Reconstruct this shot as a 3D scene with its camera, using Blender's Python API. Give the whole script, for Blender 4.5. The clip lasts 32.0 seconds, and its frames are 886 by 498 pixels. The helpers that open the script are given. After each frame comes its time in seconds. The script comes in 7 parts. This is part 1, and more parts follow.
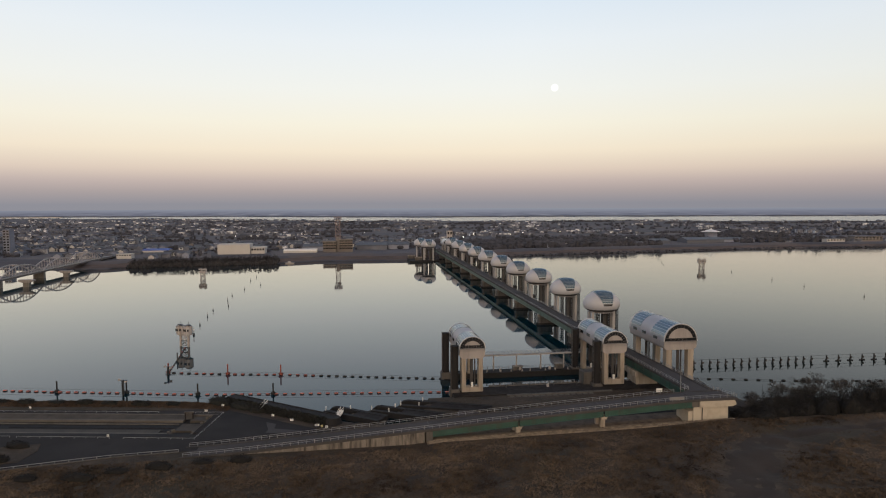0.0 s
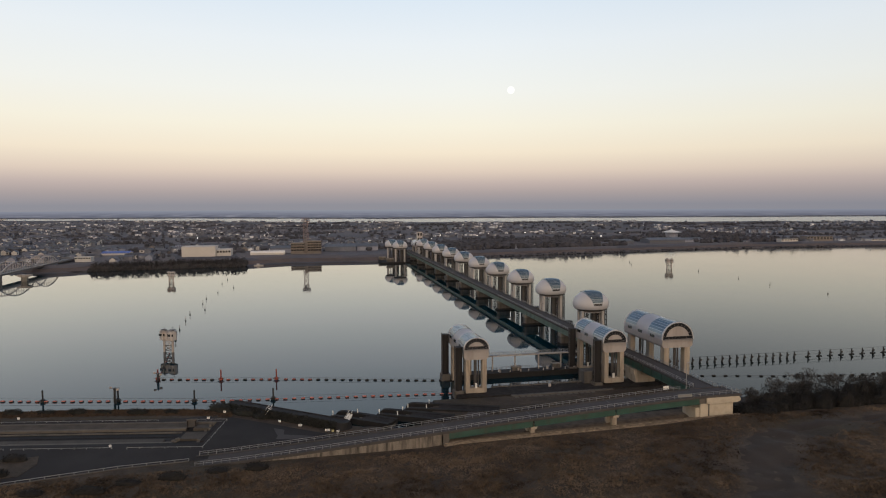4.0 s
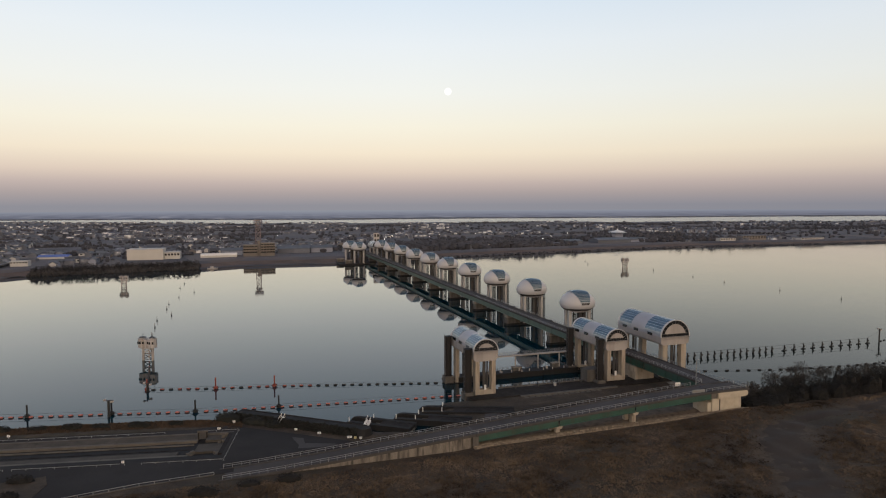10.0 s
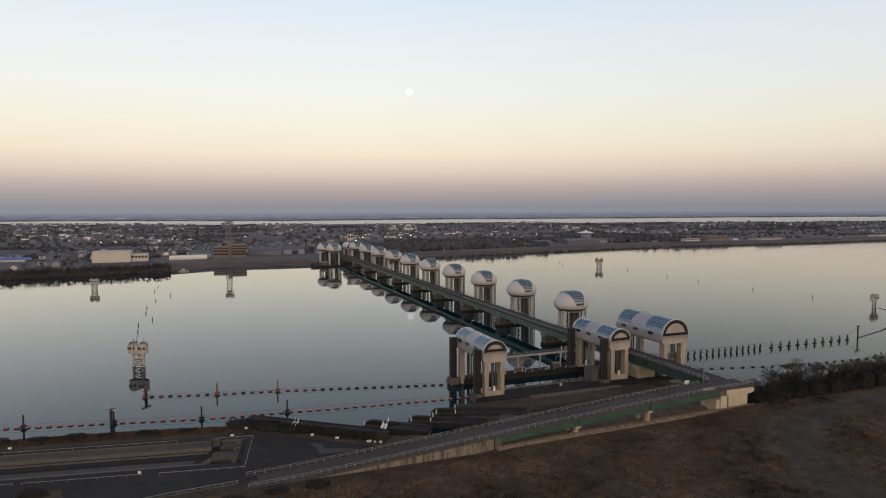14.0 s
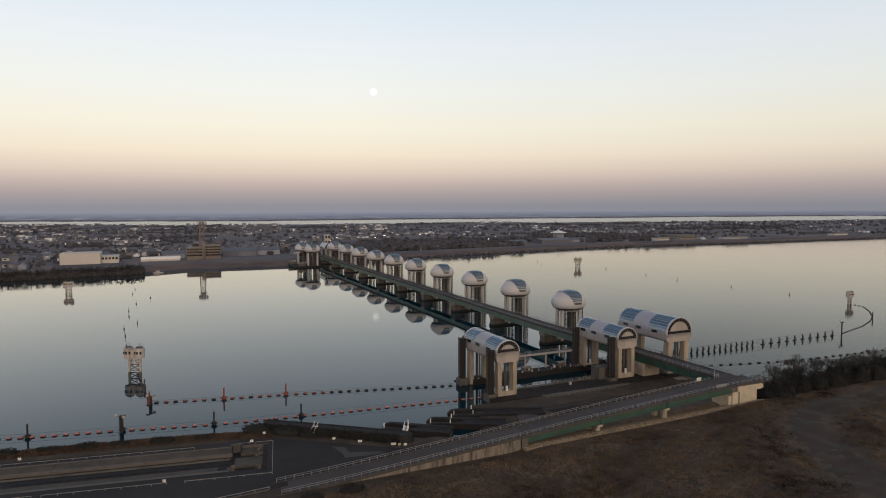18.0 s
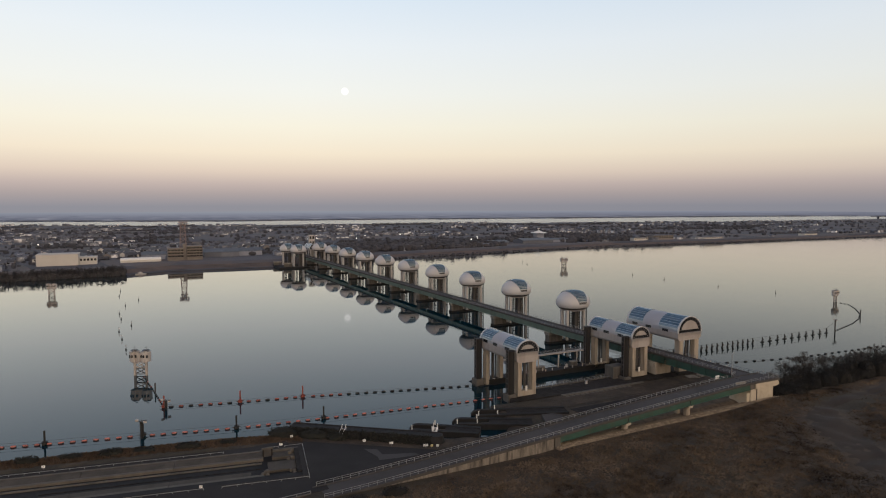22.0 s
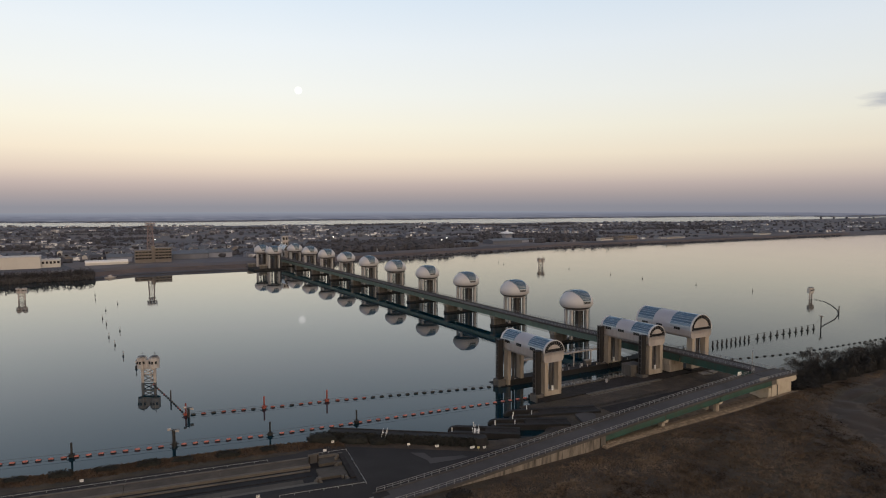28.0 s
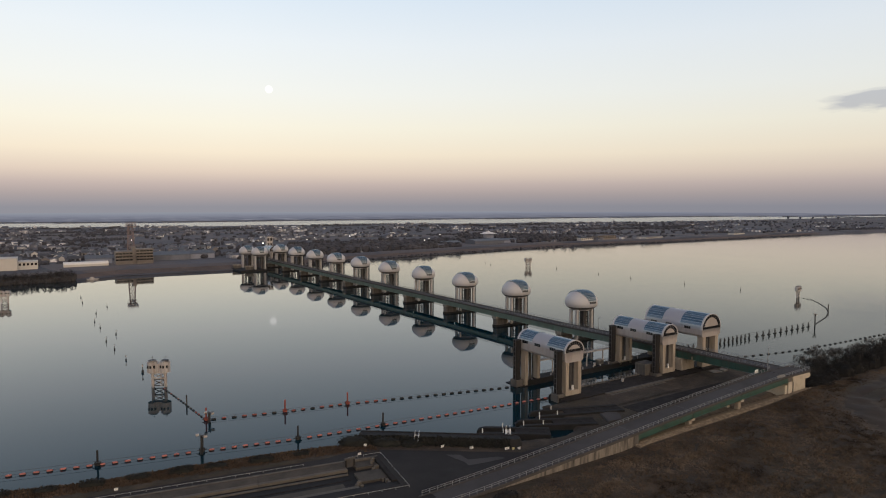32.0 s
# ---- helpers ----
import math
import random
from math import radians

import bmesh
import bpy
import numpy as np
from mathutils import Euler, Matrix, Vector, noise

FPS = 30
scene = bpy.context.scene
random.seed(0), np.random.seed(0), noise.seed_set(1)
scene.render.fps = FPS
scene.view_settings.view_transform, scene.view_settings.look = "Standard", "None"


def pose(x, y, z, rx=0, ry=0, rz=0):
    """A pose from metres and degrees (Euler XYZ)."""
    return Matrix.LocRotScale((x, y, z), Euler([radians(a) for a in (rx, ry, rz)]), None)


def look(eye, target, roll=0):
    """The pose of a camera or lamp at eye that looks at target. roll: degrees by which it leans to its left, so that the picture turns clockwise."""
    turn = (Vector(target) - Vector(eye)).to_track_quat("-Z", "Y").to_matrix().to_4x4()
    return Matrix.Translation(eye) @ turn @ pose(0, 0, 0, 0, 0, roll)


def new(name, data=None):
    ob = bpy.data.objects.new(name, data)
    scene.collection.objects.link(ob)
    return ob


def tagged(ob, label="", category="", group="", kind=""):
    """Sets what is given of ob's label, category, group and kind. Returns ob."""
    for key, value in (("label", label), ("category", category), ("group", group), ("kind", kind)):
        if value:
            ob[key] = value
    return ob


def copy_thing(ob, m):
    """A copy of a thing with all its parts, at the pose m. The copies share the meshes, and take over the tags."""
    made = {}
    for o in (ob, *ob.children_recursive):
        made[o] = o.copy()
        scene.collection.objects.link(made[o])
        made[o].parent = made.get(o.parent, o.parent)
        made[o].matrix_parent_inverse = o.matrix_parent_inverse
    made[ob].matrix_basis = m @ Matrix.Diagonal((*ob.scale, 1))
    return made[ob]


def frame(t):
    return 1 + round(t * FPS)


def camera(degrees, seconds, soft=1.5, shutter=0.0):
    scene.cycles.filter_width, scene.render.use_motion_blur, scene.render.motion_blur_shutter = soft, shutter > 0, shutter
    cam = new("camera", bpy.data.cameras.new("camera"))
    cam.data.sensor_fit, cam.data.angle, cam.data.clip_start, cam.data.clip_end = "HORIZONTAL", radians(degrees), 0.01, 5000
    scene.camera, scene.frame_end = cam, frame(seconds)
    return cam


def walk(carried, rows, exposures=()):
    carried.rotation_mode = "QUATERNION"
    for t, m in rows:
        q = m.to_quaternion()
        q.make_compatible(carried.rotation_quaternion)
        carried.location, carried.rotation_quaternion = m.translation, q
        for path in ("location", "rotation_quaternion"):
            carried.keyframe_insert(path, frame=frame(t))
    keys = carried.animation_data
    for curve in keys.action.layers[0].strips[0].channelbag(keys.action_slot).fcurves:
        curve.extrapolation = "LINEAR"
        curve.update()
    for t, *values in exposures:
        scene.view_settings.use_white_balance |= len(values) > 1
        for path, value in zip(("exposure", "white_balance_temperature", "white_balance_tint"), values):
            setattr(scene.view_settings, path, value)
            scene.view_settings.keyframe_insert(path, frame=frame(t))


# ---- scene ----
# camera and its flight ------------------------------------------------------
cam = camera(69.9, 32.0, 1.1)
PATH = [
    (0, (-105.93, -270.90, 65.16), (-92.29, -172.10, 57.96), -0.21),
    (0.5, (-107.76, -270.54, 65.14), (-93.46, -171.83, 57.95), -0.18),
    (1, (-109.60, -270.16, 65.13), (-94.51, -171.57, 57.97), -0.16),
    (1.5, (-111.47, -269.76, 65.12), (-95.56, -171.29, 57.98), -0.16),
    (2, (-113.35, -269.34, 65.12), (-96.63, -171.00, 58.01), -0.16),
    (2.5, (-115.23, -268.90, 65.12), (-97.63, -170.72, 58.04), -0.17),
    (3, (-117.12, -268.45, 65.11), (-98.64, -170.42, 58.07), -0.19),
    (3.5, (-119.01, -267.96, 65.11), (-99.66, -170.10, 58.08), -0.20),
    (5.5, (-126.56, -265.82, 65.14), (-103.95, -168.66, 58.15), -0.21),
    (6, (-128.45, -265.24, 65.16), (-105.02, -168.27, 58.19), -0.21),
    (6.5, (-130.33, -264.63, 65.19), (-106.11, -167.86, 58.21), -0.22),
    (7, (-132.19, -264.01, 65.22), (-107.16, -167.45, 58.23), -0.21),
    (7.5, (-134.04, -263.39, 65.25), (-108.22, -167.03, 58.26), -0.21),
    (8, (-135.91, -262.76, 65.28), (-109.26, -166.62, 58.30), -0.22),
    (8.5, (-137.77, -262.11, 65.31), (-110.36, -166.20, 58.33), -0.22),
    (9, (-139.64, -261.45, 65.33), (-111.51, -165.75, 58.35), -0.21),
    (9.5, (-141.51, -260.79, 65.34), (-112.64, -165.30, 58.38), -0.20),
    (10, (-143.38, -260.11, 65.34), (-113.78, -164.85, 58.40), -0.20),
    (10.5, (-145.23, -259.42, 65.35), (-114.87, -164.40, 58.41), -0.19),
    (11, (-147.08, -258.73, 65.37), (-115.99, -163.94, 58.44), -0.18),
    (11.5, (-148.93, -258.04, 65.40), (-117.14, -163.48, 58.50), -0.18),
    (12, (-150.78, -257.35, 65.44), (-118.27, -163.03, 58.56), -0.18),
    (12.5, (-152.63, -256.65, 65.48), (-119.41, -162.58, 58.64), -0.19),
    (13, (-154.48, -255.94, 65.51), (-120.53, -162.13, 58.69), -0.18),
    (13.5, (-156.31, -255.19, 65.53), (-121.69, -161.62, 58.71), -0.17),
    (14, (-158.13, -254.40, 65.55), (-122.82, -161.09, 58.74), -0.16),
    (14.5, (-159.95, -253.58, 65.57), (-123.92, -160.54, 58.76), -0.16),
    (16.5, (-167.19, -250.23, 65.68), (-128.21, -158.39, 58.84), -0.15),
    (17, (-169.00, -249.39, 65.70), (-129.32, -157.85, 58.89), -0.17),
    (17.5, (-170.80, -248.54, 65.72), (-130.69, -157.19, 58.90), -0.17),
    (18, (-172.59, -247.69, 65.73), (-132.20, -156.46, 58.89), -0.17),
    (18.5, (-174.39, -246.82, 65.74), (-133.87, -155.65, 58.90), -0.18),
    (19, (-176.20, -245.93, 65.73), (-135.70, -154.75, 58.88), -0.18),
    (19.5, (-178.01, -245.03, 65.72), (-137.46, -153.87, 58.86), -0.18),
    (20, (-179.81, -244.12, 65.72), (-138.82, -153.17, 58.87), -0.16),
    (20.5, (-181.60, -243.23, 65.72), (-139.79, -152.65, 58.88), -0.13),
    (21, (-183.39, -242.32, 65.73), (-140.73, -152.14, 58.90), -0.12),
    (21.5, (-185.17, -241.40, 65.73), (-141.67, -151.62, 58.92), -0.12),
    (22, (-186.93, -240.46, 65.74), (-142.56, -151.10, 58.94), -0.11),
    (22.5, (-188.66, -239.49, 65.75), (-143.43, -150.56, 58.98), -0.10),
    (23, (-190.40, -238.51, 65.77), (-144.30, -150.02, 58.99), -0.10),
    (23.5, (-192.14, -237.51, 65.80), (-145.24, -149.45, 59.02), -0.10),
    (24, (-193.87, -236.51, 65.84), (-146.25, -148.83, 59.08), -0.09),
    (24.5, (-195.60, -235.48, 65.87), (-147.62, -148.00, 59.12), -0.10),
    (25, (-197.32, -234.46, 65.89), (-149.23, -147.04, 59.13), -0.11),
    (25.5, (-199.04, -233.43, 65.89), (-150.90, -146.04, 59.13), -0.12),
    (27.5, (-205.86, -229.33, 65.88), (-156.32, -142.73, 59.12), -0.11),
    (28, (-207.55, -228.27, 65.89), (-157.05, -142.23, 59.16), -0.10),
    (28.5, (-209.24, -227.17, 65.94), (-157.79, -141.69, 59.19), -0.10),
    (29, (-210.93, -226.04, 65.99), (-158.66, -141.06, 59.23), -0.08),
    (29.5, (-212.61, -224.88, 66.04), (-159.54, -140.40, 59.27), -0.06),
    (30, (-214.30, -223.72, 66.07), (-160.52, -139.68, 59.30), -0.05),
    (30.5, (-216.01, -222.55, 66.09), (-161.86, -138.76, 59.34), -0.05),
    (31, (-217.72, -221.39, 66.10), (-163.57, -137.59, 59.35), -0.07),
    (31.5, (-219.41, -220.23, 66.08), (-165.26, -136.43, 59.36), -0.07),
    (32, (-221.10, -219.07, 66.05), (-166.93, -135.29, 59.35), -0.08),
]
walk(cam, [(t, look(eye, target, roll)) for t, eye, target, roll in PATH], ((0.0, -0.02, 6430, 11), (16.0, -0.02, 6430, 11), (32.0, 0.02, 6430, 11)))


# sky: after sunset, looking away from the glow, a full moon in view --------------
def ramp_node(nt, stops, x, y):
    n = nt.nodes.new("ShaderNodeValToRGB")
    n.location = (x, y)
    r = n.color_ramp
    while len(r.elements) < len(stops):
        r.elements.new(0.5)
    for e, (p, c) in zip(r.elements, stops):
        e.position, e.color = p, (*c, 1)
    return n


def srgb(r, g, b):
    return tuple((v / 255 / 12.92) if v <= 10 else ((v / 255 + 0.055) / 1.055) ** 2.4 for v in (r, g, b))


def link(nt, a, b):
    nt.links.new(a, b)


def math_node(nt, op, a, b=None, clamp=False):
    n = nt.nodes.new("ShaderNodeMath")
    n.operation, n.use_clamp = op, clamp
    for i, v in enumerate((a, b)):
        if v is None:
            continue
        if isinstance(v, (int, float)):
            n.inputs[i].default_value = v
        else:
            link(nt, v, n.inputs[i])
    return n.outputs[0]


def mix_node(nt, fac, a, b, blend="MIX"):
    n = nt.nodes.new("ShaderNodeMix")
    n.data_type, n.blend_type = "RGBA", blend
    for s, v in ((n.inputs[0], fac), (n.inputs[6], a), (n.inputs[7], b)):
        if isinstance(v, (int, float)):
            s.default_value = v
        elif isinstance(v, tuple):
            s.default_value = (*v, 1)
        else:
            link(nt, v, s)
    return n.outputs[2]


MOON = Vector((0.3003, 0.9380, 0.1731)).normalized()
CLOUD = Vector((1.16, 0.47, 0.170)).normalized()


def build_sky():
    world = bpy.data.worlds.new("dusk_sky")
    scene.world = world
    world.use_nodes = True
    nt = world.node_tree
    nt.nodes.clear()
    out = nt.nodes.new("ShaderNodeOutputWorld")
    bg = nt.nodes.new("ShaderNodeBackground")
    co = nt.nodes.new("ShaderNodeTexCoord")
    sep = nt.nodes.new("ShaderNodeSeparateXYZ")
    link(nt, co.outputs["Generated"], sep.inputs[0])
    # colour by height over the horizon: grey shadow of the earth, pink belt, cream, pale blue
    up = math_node(nt, "MULTIPLY", sep.outputs[2], 1.0, True)
    ramp = ramp_node(nt, [(0.0, srgb(139, 142, 151)), (0.018, srgb(161, 156, 159)), (0.034, srgb(184, 173, 172)), (0.052, srgb(213, 198, 187)),
                          (0.080, srgb(235, 222, 203)), (0.12, srgb(239, 233, 217)), (0.17, srgb(236, 236, 230)), (0.24, srgb(229, 234, 237)),
                          (0.32, srgb(212, 225, 237)), (0.5, srgb(108, 140, 178)), (1.0, srgb(62, 80, 112))], 0, 0)
    link(nt, up, ramp.inputs[0])
    # clear dusk air, towards the side where the sun went down
    air = nt.nodes.new("ShaderNodeTexSky")
    air.sky_type, air.sun_disc = "NISHITA", False
    air.sun_elevation, air.sun_rotation = radians(2.0), radians(197)
    glow = math_node(nt, "MULTIPLY", math_node(nt, "SUBTRACT", -0.12, sep.outputs[1]), 1.6, True)
    dusk = mix_node(nt, math_node(nt, "MULTIPLY", math_node(nt, "SUBTRACT", sep.outputs[0], 0.25), 0.5, True), ramp.outputs[0], (0.62, 0.66, 0.72), "MULTIPLY")
    warm = mix_node(nt, glow, dusk, srgb(255, 226, 188))
    sky = mix_node(nt, 0.04, warm, air.outputs[0], "ADD")
    # streak of cloud low in the east
    mp = nt.nodes.new("ShaderNodeMapping")
    mp.inputs["Scale"].default_value = (9, 9, 60)
    link(nt, co.outputs["Generated"], mp.inputs[0])
    nz = nt.nodes.new("ShaderNodeTexNoise")
    nz.inputs["Scale"].default_value, nz.inputs["Detail"].default_value = 1.3, 5
    link(nt, mp.outputs[0], nz.inputs[0])

    def off_from(v, flat):
        d = nt.nodes.new("ShaderNodeVectorMath")
        d.operation = "SUBTRACT"
        d.inputs[1].default_value = v
        link(nt, co.outputs["Generated"], d.inputs[0])
        s = nt.nodes.new("ShaderNodeVectorMath")
        s.operation = "MULTIPLY"
        s.inputs[1].default_value = (1, 1, flat)
        link(nt, d.outputs[0], s.inputs[0])
        n = nt.nodes.new("ShaderNodeVectorMath")
        n.operation = "LENGTH"
        link(nt, s.outputs[0], n.inputs[0])
        return n.outputs["Value"]

    near = math_node(nt, "SUBTRACT", 1.0, math_node(nt, "DIVIDE", off_from(CLOUD, 5.0), 0.14), True)
    streak = math_node(nt, "MULTIPLY", math_node(nt, "SUBTRACT", math_node(nt, "MULTIPLY", near, nz.outputs[0]), 0.2), 9.0, True)
    sky = mix_node(nt, math_node(nt, "MULTIPLY", streak, 0.55), sky, srgb(152, 158, 174))
    # the moon and its thin halo
    far = off_from(MOON, 1.0)
    disc = math_node(nt, "MULTIPLY", math_node(nt, "SUBTRACT", 0.0060, far), 500.0, True)
    sky = mix_node(nt, disc, sky, (1.35, 1.33, 1.27))
    link(nt, sky, bg.inputs[0])
    bg.inputs[1].default_value = 1.0
    link(nt, bg.outputs[0], out.inputs[0])


build_sky()
lamp = bpy.data.lights.new("afterglow", "SUN")
lamp.energy, lamp.angle, lamp.color = 0.66, radians(30), (1.0, 0.87, 0.78)
sun = new("afterglow", lamp)
sun.matrix_world = look((-60, -300, 112), (0, 0, 10))


# materials ---------------------------------------------------------------------
def make_mat(name, base, rough=0.8, vary=0.25, scale=0.5, fine=6.0, bump=0.15, metal=0.0, stain=None, stain_amt=0.0,
             streak=False, spec=0.5, each=0.0, world=False, ramp=None):
    m = bpy.data.materials.new(name)
    m.use_nodes = True
    nt = m.node_tree
    bsdf = nt.nodes["Principled BSDF"]
    co = nt.nodes.new("ShaderNodeTexCoord")
    if world:
        g = nt.nodes.new("ShaderNodeNewGeometry")
        vec = g.outputs["Position"]
    else:
        vec = co.outputs["Object"]
    if streak:
        mp = nt.nodes.new("ShaderNodeMapping")
        mp.inputs["Scale"].default_value = (1, 1, 0.12)
        link(nt, vec, mp.inputs[0])
        svec = mp.outputs[0]
    else:
        svec = vec
    big = nt.nodes.new("ShaderNodeTexNoise")
    big.inputs["Scale"].default_value, big.inputs["Detail"].default_value = scale, 6
    link(nt, svec, big.inputs[0])
    small = nt.nodes.new("ShaderNodeTexNoise")
    small.inputs["Scale"].default_value, small.inputs["Detail"].default_value = fine, 4
    link(nt, vec, small.inputs[0])
    tone = math_node(nt, "ADD", math_node(nt, "MULTIPLY", big.outputs[0], 1.3), math_node(nt, "MULTIPLY", small.outputs[0], 0.7))
    tone = math_node(nt, "SUBTRACT", tone, 0.5)
    if each:
        oi = nt.nodes.new("ShaderNodeObjectInfo")
        tone = math_node(nt, "ADD", tone, math_node(nt, "MULTIPLY", math_node(nt, "SUBTRACT", oi.outputs["Random"], 0.5), each))
    lo = tuple(c * (1 - vary) for c in base)
    hi = tuple(min(1, c * (1 + vary)) for c in base)
    rp = ramp_node(nt, ramp or [(0.15, lo), (0.5, base), (0.85, hi)], 0, 0)
    link(nt, tone, rp.inputs[0])
    colour = rp.outputs[0]
    if stain:
        s2 = nt.nodes.new("ShaderNodeTexNoise")
        s2.inputs["Scale"].default_value, s2.inputs["Detail"].default_value = scale * 2.3, 8
        link(nt, svec, s2.inputs[0])
        f = math_node(nt, "MULTIPLY", math_node(nt, "SUBTRACT", s2.outputs[0], 0.48), 5.0, True)
        colour = mix_node(nt, math_node(nt, "MULTIPLY", f, stain_amt), colour, stain)
    link(nt, colour, bsdf.inputs["Base Color"])
    bsdf.inputs["Roughness"].default_value = rough
    bsdf.inputs["Metallic"].default_value = metal
    bsdf.inputs["Specular IOR Level"].default_value = spec
    if bump:
        bp = nt.nodes.new("ShaderNodeBump")
        bp.inputs["Strength"].default_value, bp.inputs["Distance"].default_value = bump, 0.1
        link(nt, small.outputs[0], bp.inputs["Height"])
        link(nt, bp.outputs[0], bsdf.inputs["Normal"])
    return m


def water_mat(name, rough, wave, size, deep, ior, film=1.0):
    m = bpy.data.materials.new(name)
    m.use_nodes = True
    nt = m.node_tree
    b = nt.nodes["Principled BSDF"]
    b.inputs["Base Color"].default_value = (*deep, 1)
    b.inputs["Roughness"].default_value, b.inputs["IOR"].default_value = rough, ior
    g = nt.nodes.new("ShaderNodeNewGeometry")
    mp = nt.nodes.new("ShaderNodeMapping")
    mp.inputs["Scale"].default_value = (1.0, 0.55, 1)
    mp.inputs["Rotation"].default_value = (0, 0, 0.4)
    link(nt, g.outputs["Position"], mp.inputs[0])
    n1 = nt.nodes.new("ShaderNodeTexNoise")
    n1.inputs["Scale"].default_value, n1.inputs["Detail"].default_value = 1 / size, 3
    link(nt, mp.outputs[0], n1.inputs[0])
    n2 = nt.nodes.new("ShaderNodeTexNoise")
    n2.inputs["Scale"].default_value, n2.inputs["Detail"].default_value = 0.02, 2
    link(nt, mp.outputs[0], n2.inputs[0])
    bp = nt.nodes.new("ShaderNodeBump")
    bp.inputs["Distance"].default_value = 0.05
    link(nt, math_node(nt, "MULTIPLY", n2.outputs[0], wave), bp.inputs["Strength"])
    link(nt, n1.outputs[0], bp.inputs["Height"])
    link(nt, bp.outputs[0], b.inputs["Normal"])
    if film > 1:
        # smooth surface film: steeper gloss at low angles
        b.inputs["Coat Weight"].default_value, b.inputs["Coat IOR"].default_value, b.inputs["Coat Roughness"].default_value = 1.0, film, rough
        link(nt, bp.outputs[0], b.inputs["Coat Normal"])
    return m


M_UP = water_mat("still_water", 0.03, 0.09, 1.6, (0.002, 0.0205, 0.032), 1.195, 1.06)
M_DOWN = water_mat("rippled_water", 0.06, 1.3, 1.5, (0.006, 0.0125, 0.0115), 1.10, 1.036)
M_FARWATER = water_mat("distant_water", 0.24, 0.0, 6.0, (0.08, 0.078, 0.07), 1.6)
M_WHITE = make_mat("white_shell", (0.45, 0.445, 0.47), 0.45, 0.05, 0.15, 2.0, 0.03, stain=(0.42, 0.40, 0.40), stain_amt=0.25)
M_BLUE = make_mat("blue_glass_panel", (0.085, 0.14, 0.19), 0.2, 0.25, 0.4, 3.0, 0.01, metal=0.35, each=0.35)
M_BLUE2 = make_mat("pale_blue_panel", (0.135, 0.185, 0.235), 0.18, 0.2, 0.4, 3.0, 0.01, metal=0.3, each=0.35)
M_PALE = make_mat("pale_panel_strip", (0.27, 0.30, 0.34), 0.3, 0.12, 0.6, 3.0, 0.02, metal=0.2)
M_VAULT = make_mat("lilac_grey_vault", (0.315, 0.315, 0.36), 0.4, 0.06, 0.15, 2.0, 0.03, stain=(0.30, 0.29, 0.31), stain_amt=0.3)
M_SEAT = make_mat("bridge_seat_concrete", (0.20, 0.185, 0.165), 0.9, 0.22, 0.3, 4.0, 0.2, stain=(0.08, 0.072, 0.065), stain_amt=0.6, streak=True)
M_WEIRGREEN = make_mat("muted_green_steel", (0.095, 0.145, 0.125), 0.55, 0.18, 0.25, 5.0, 0.05, stain=(0.10, 0.115, 0.10), stain_amt=0.6, streak=True)
M_ABUT = make_mat("clean_cream_concrete", (0.45, 0.40, 0.325), 0.85, 0.12, 0.25, 4.0, 0.12, stain=(0.30, 0.255, 0.20), stain_amt=0.4)
M_BELLY = make_mat("grey_pink_cladding", (0.33, 0.305, 0.30), 0.55, 0.10, 0.3, 4.0, 0.05, stain=(0.20, 0.18, 0.17), stain_amt=0.35, streak=True)
M_DARK = make_mat("dark_glazing", (0.018, 0.020, 0.024), 0.15, 0.3, 0.8, 4.0, 0.0)
M_FRAME = make_mat("grey_frame", (0.20, 0.19, 0.20), 0.5, 0.15, 0.6, 5.0, 0.05)
M_CREAM = make_mat("cream_concrete", (0.345, 0.298, 0.247), 0.85, 0.2, 0.35, 5.0, 0.15, stain=(0.17, 0.135, 0.105), stain_amt=0.65, streak=True)
M_STEP = make_mat("dark_brown_tier", (0.062, 0.053, 0.044), 0.9, 0.35, 0.15, 3.0, 0.2, stain=(0.035, 0.031, 0.027), stain_amt=0.7)
M_SHOREGRASS = make_mat("tawny_shore_grass", (0.085, 0.062, 0.047), 0.95, 0.5, 0.15, 0.9, 0.0, world=True, spec=0.1)
M_TIER = make_mat("worn_tier_concrete", (0.105, 0.092, 0.078), 0.9, 0.25, 0.2, 4.0, 0.2, stain=(0.08, 0.072, 0.065), stain_amt=0.6)
M_LEG = make_mat("pale_concrete", (0.31, 0.285, 0.27), 0.85, 0.18, 0.3, 5.0, 0.15, stain=(0.13, 0.12, 0.11), stain_amt=0.5, streak=True)
M_COL = make_mat("pale_column", (0.40, 0.385, 0.385), 0.8, 0.12, 0.3, 5.0, 0.1, stain=(0.16, 0.15, 0.145), stain_amt=0.5, streak=True)
M_CONC = make_mat("weathered_concrete", (0.098, 0.089, 0.082), 0.9, 0.25, 0.22, 4.0, 0.2, stain=(0.045, 0.043, 0.040), stain_amt=0.7, streak=True)
M_WET = make_mat("dark_wet_concrete", (0.019, 0.018, 0.019), 0.8, 0.3, 0.25, 4.0, 0.2, stain=(0.017, 0.017, 0.016), stain_amt=0.7, streak=True, spec=0.25)
M_DECK = make_mat("dark_deck_concrete", (0.021, 0.0185, 0.0185), 0.9, 0.5, 0.25, 2.0, 0.3, stain=(0.050, 0.044, 0.041), stain_amt=0.4, spec=0.2)
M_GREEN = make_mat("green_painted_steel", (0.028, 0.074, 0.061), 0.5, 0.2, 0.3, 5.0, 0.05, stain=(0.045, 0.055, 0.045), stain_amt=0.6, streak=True)
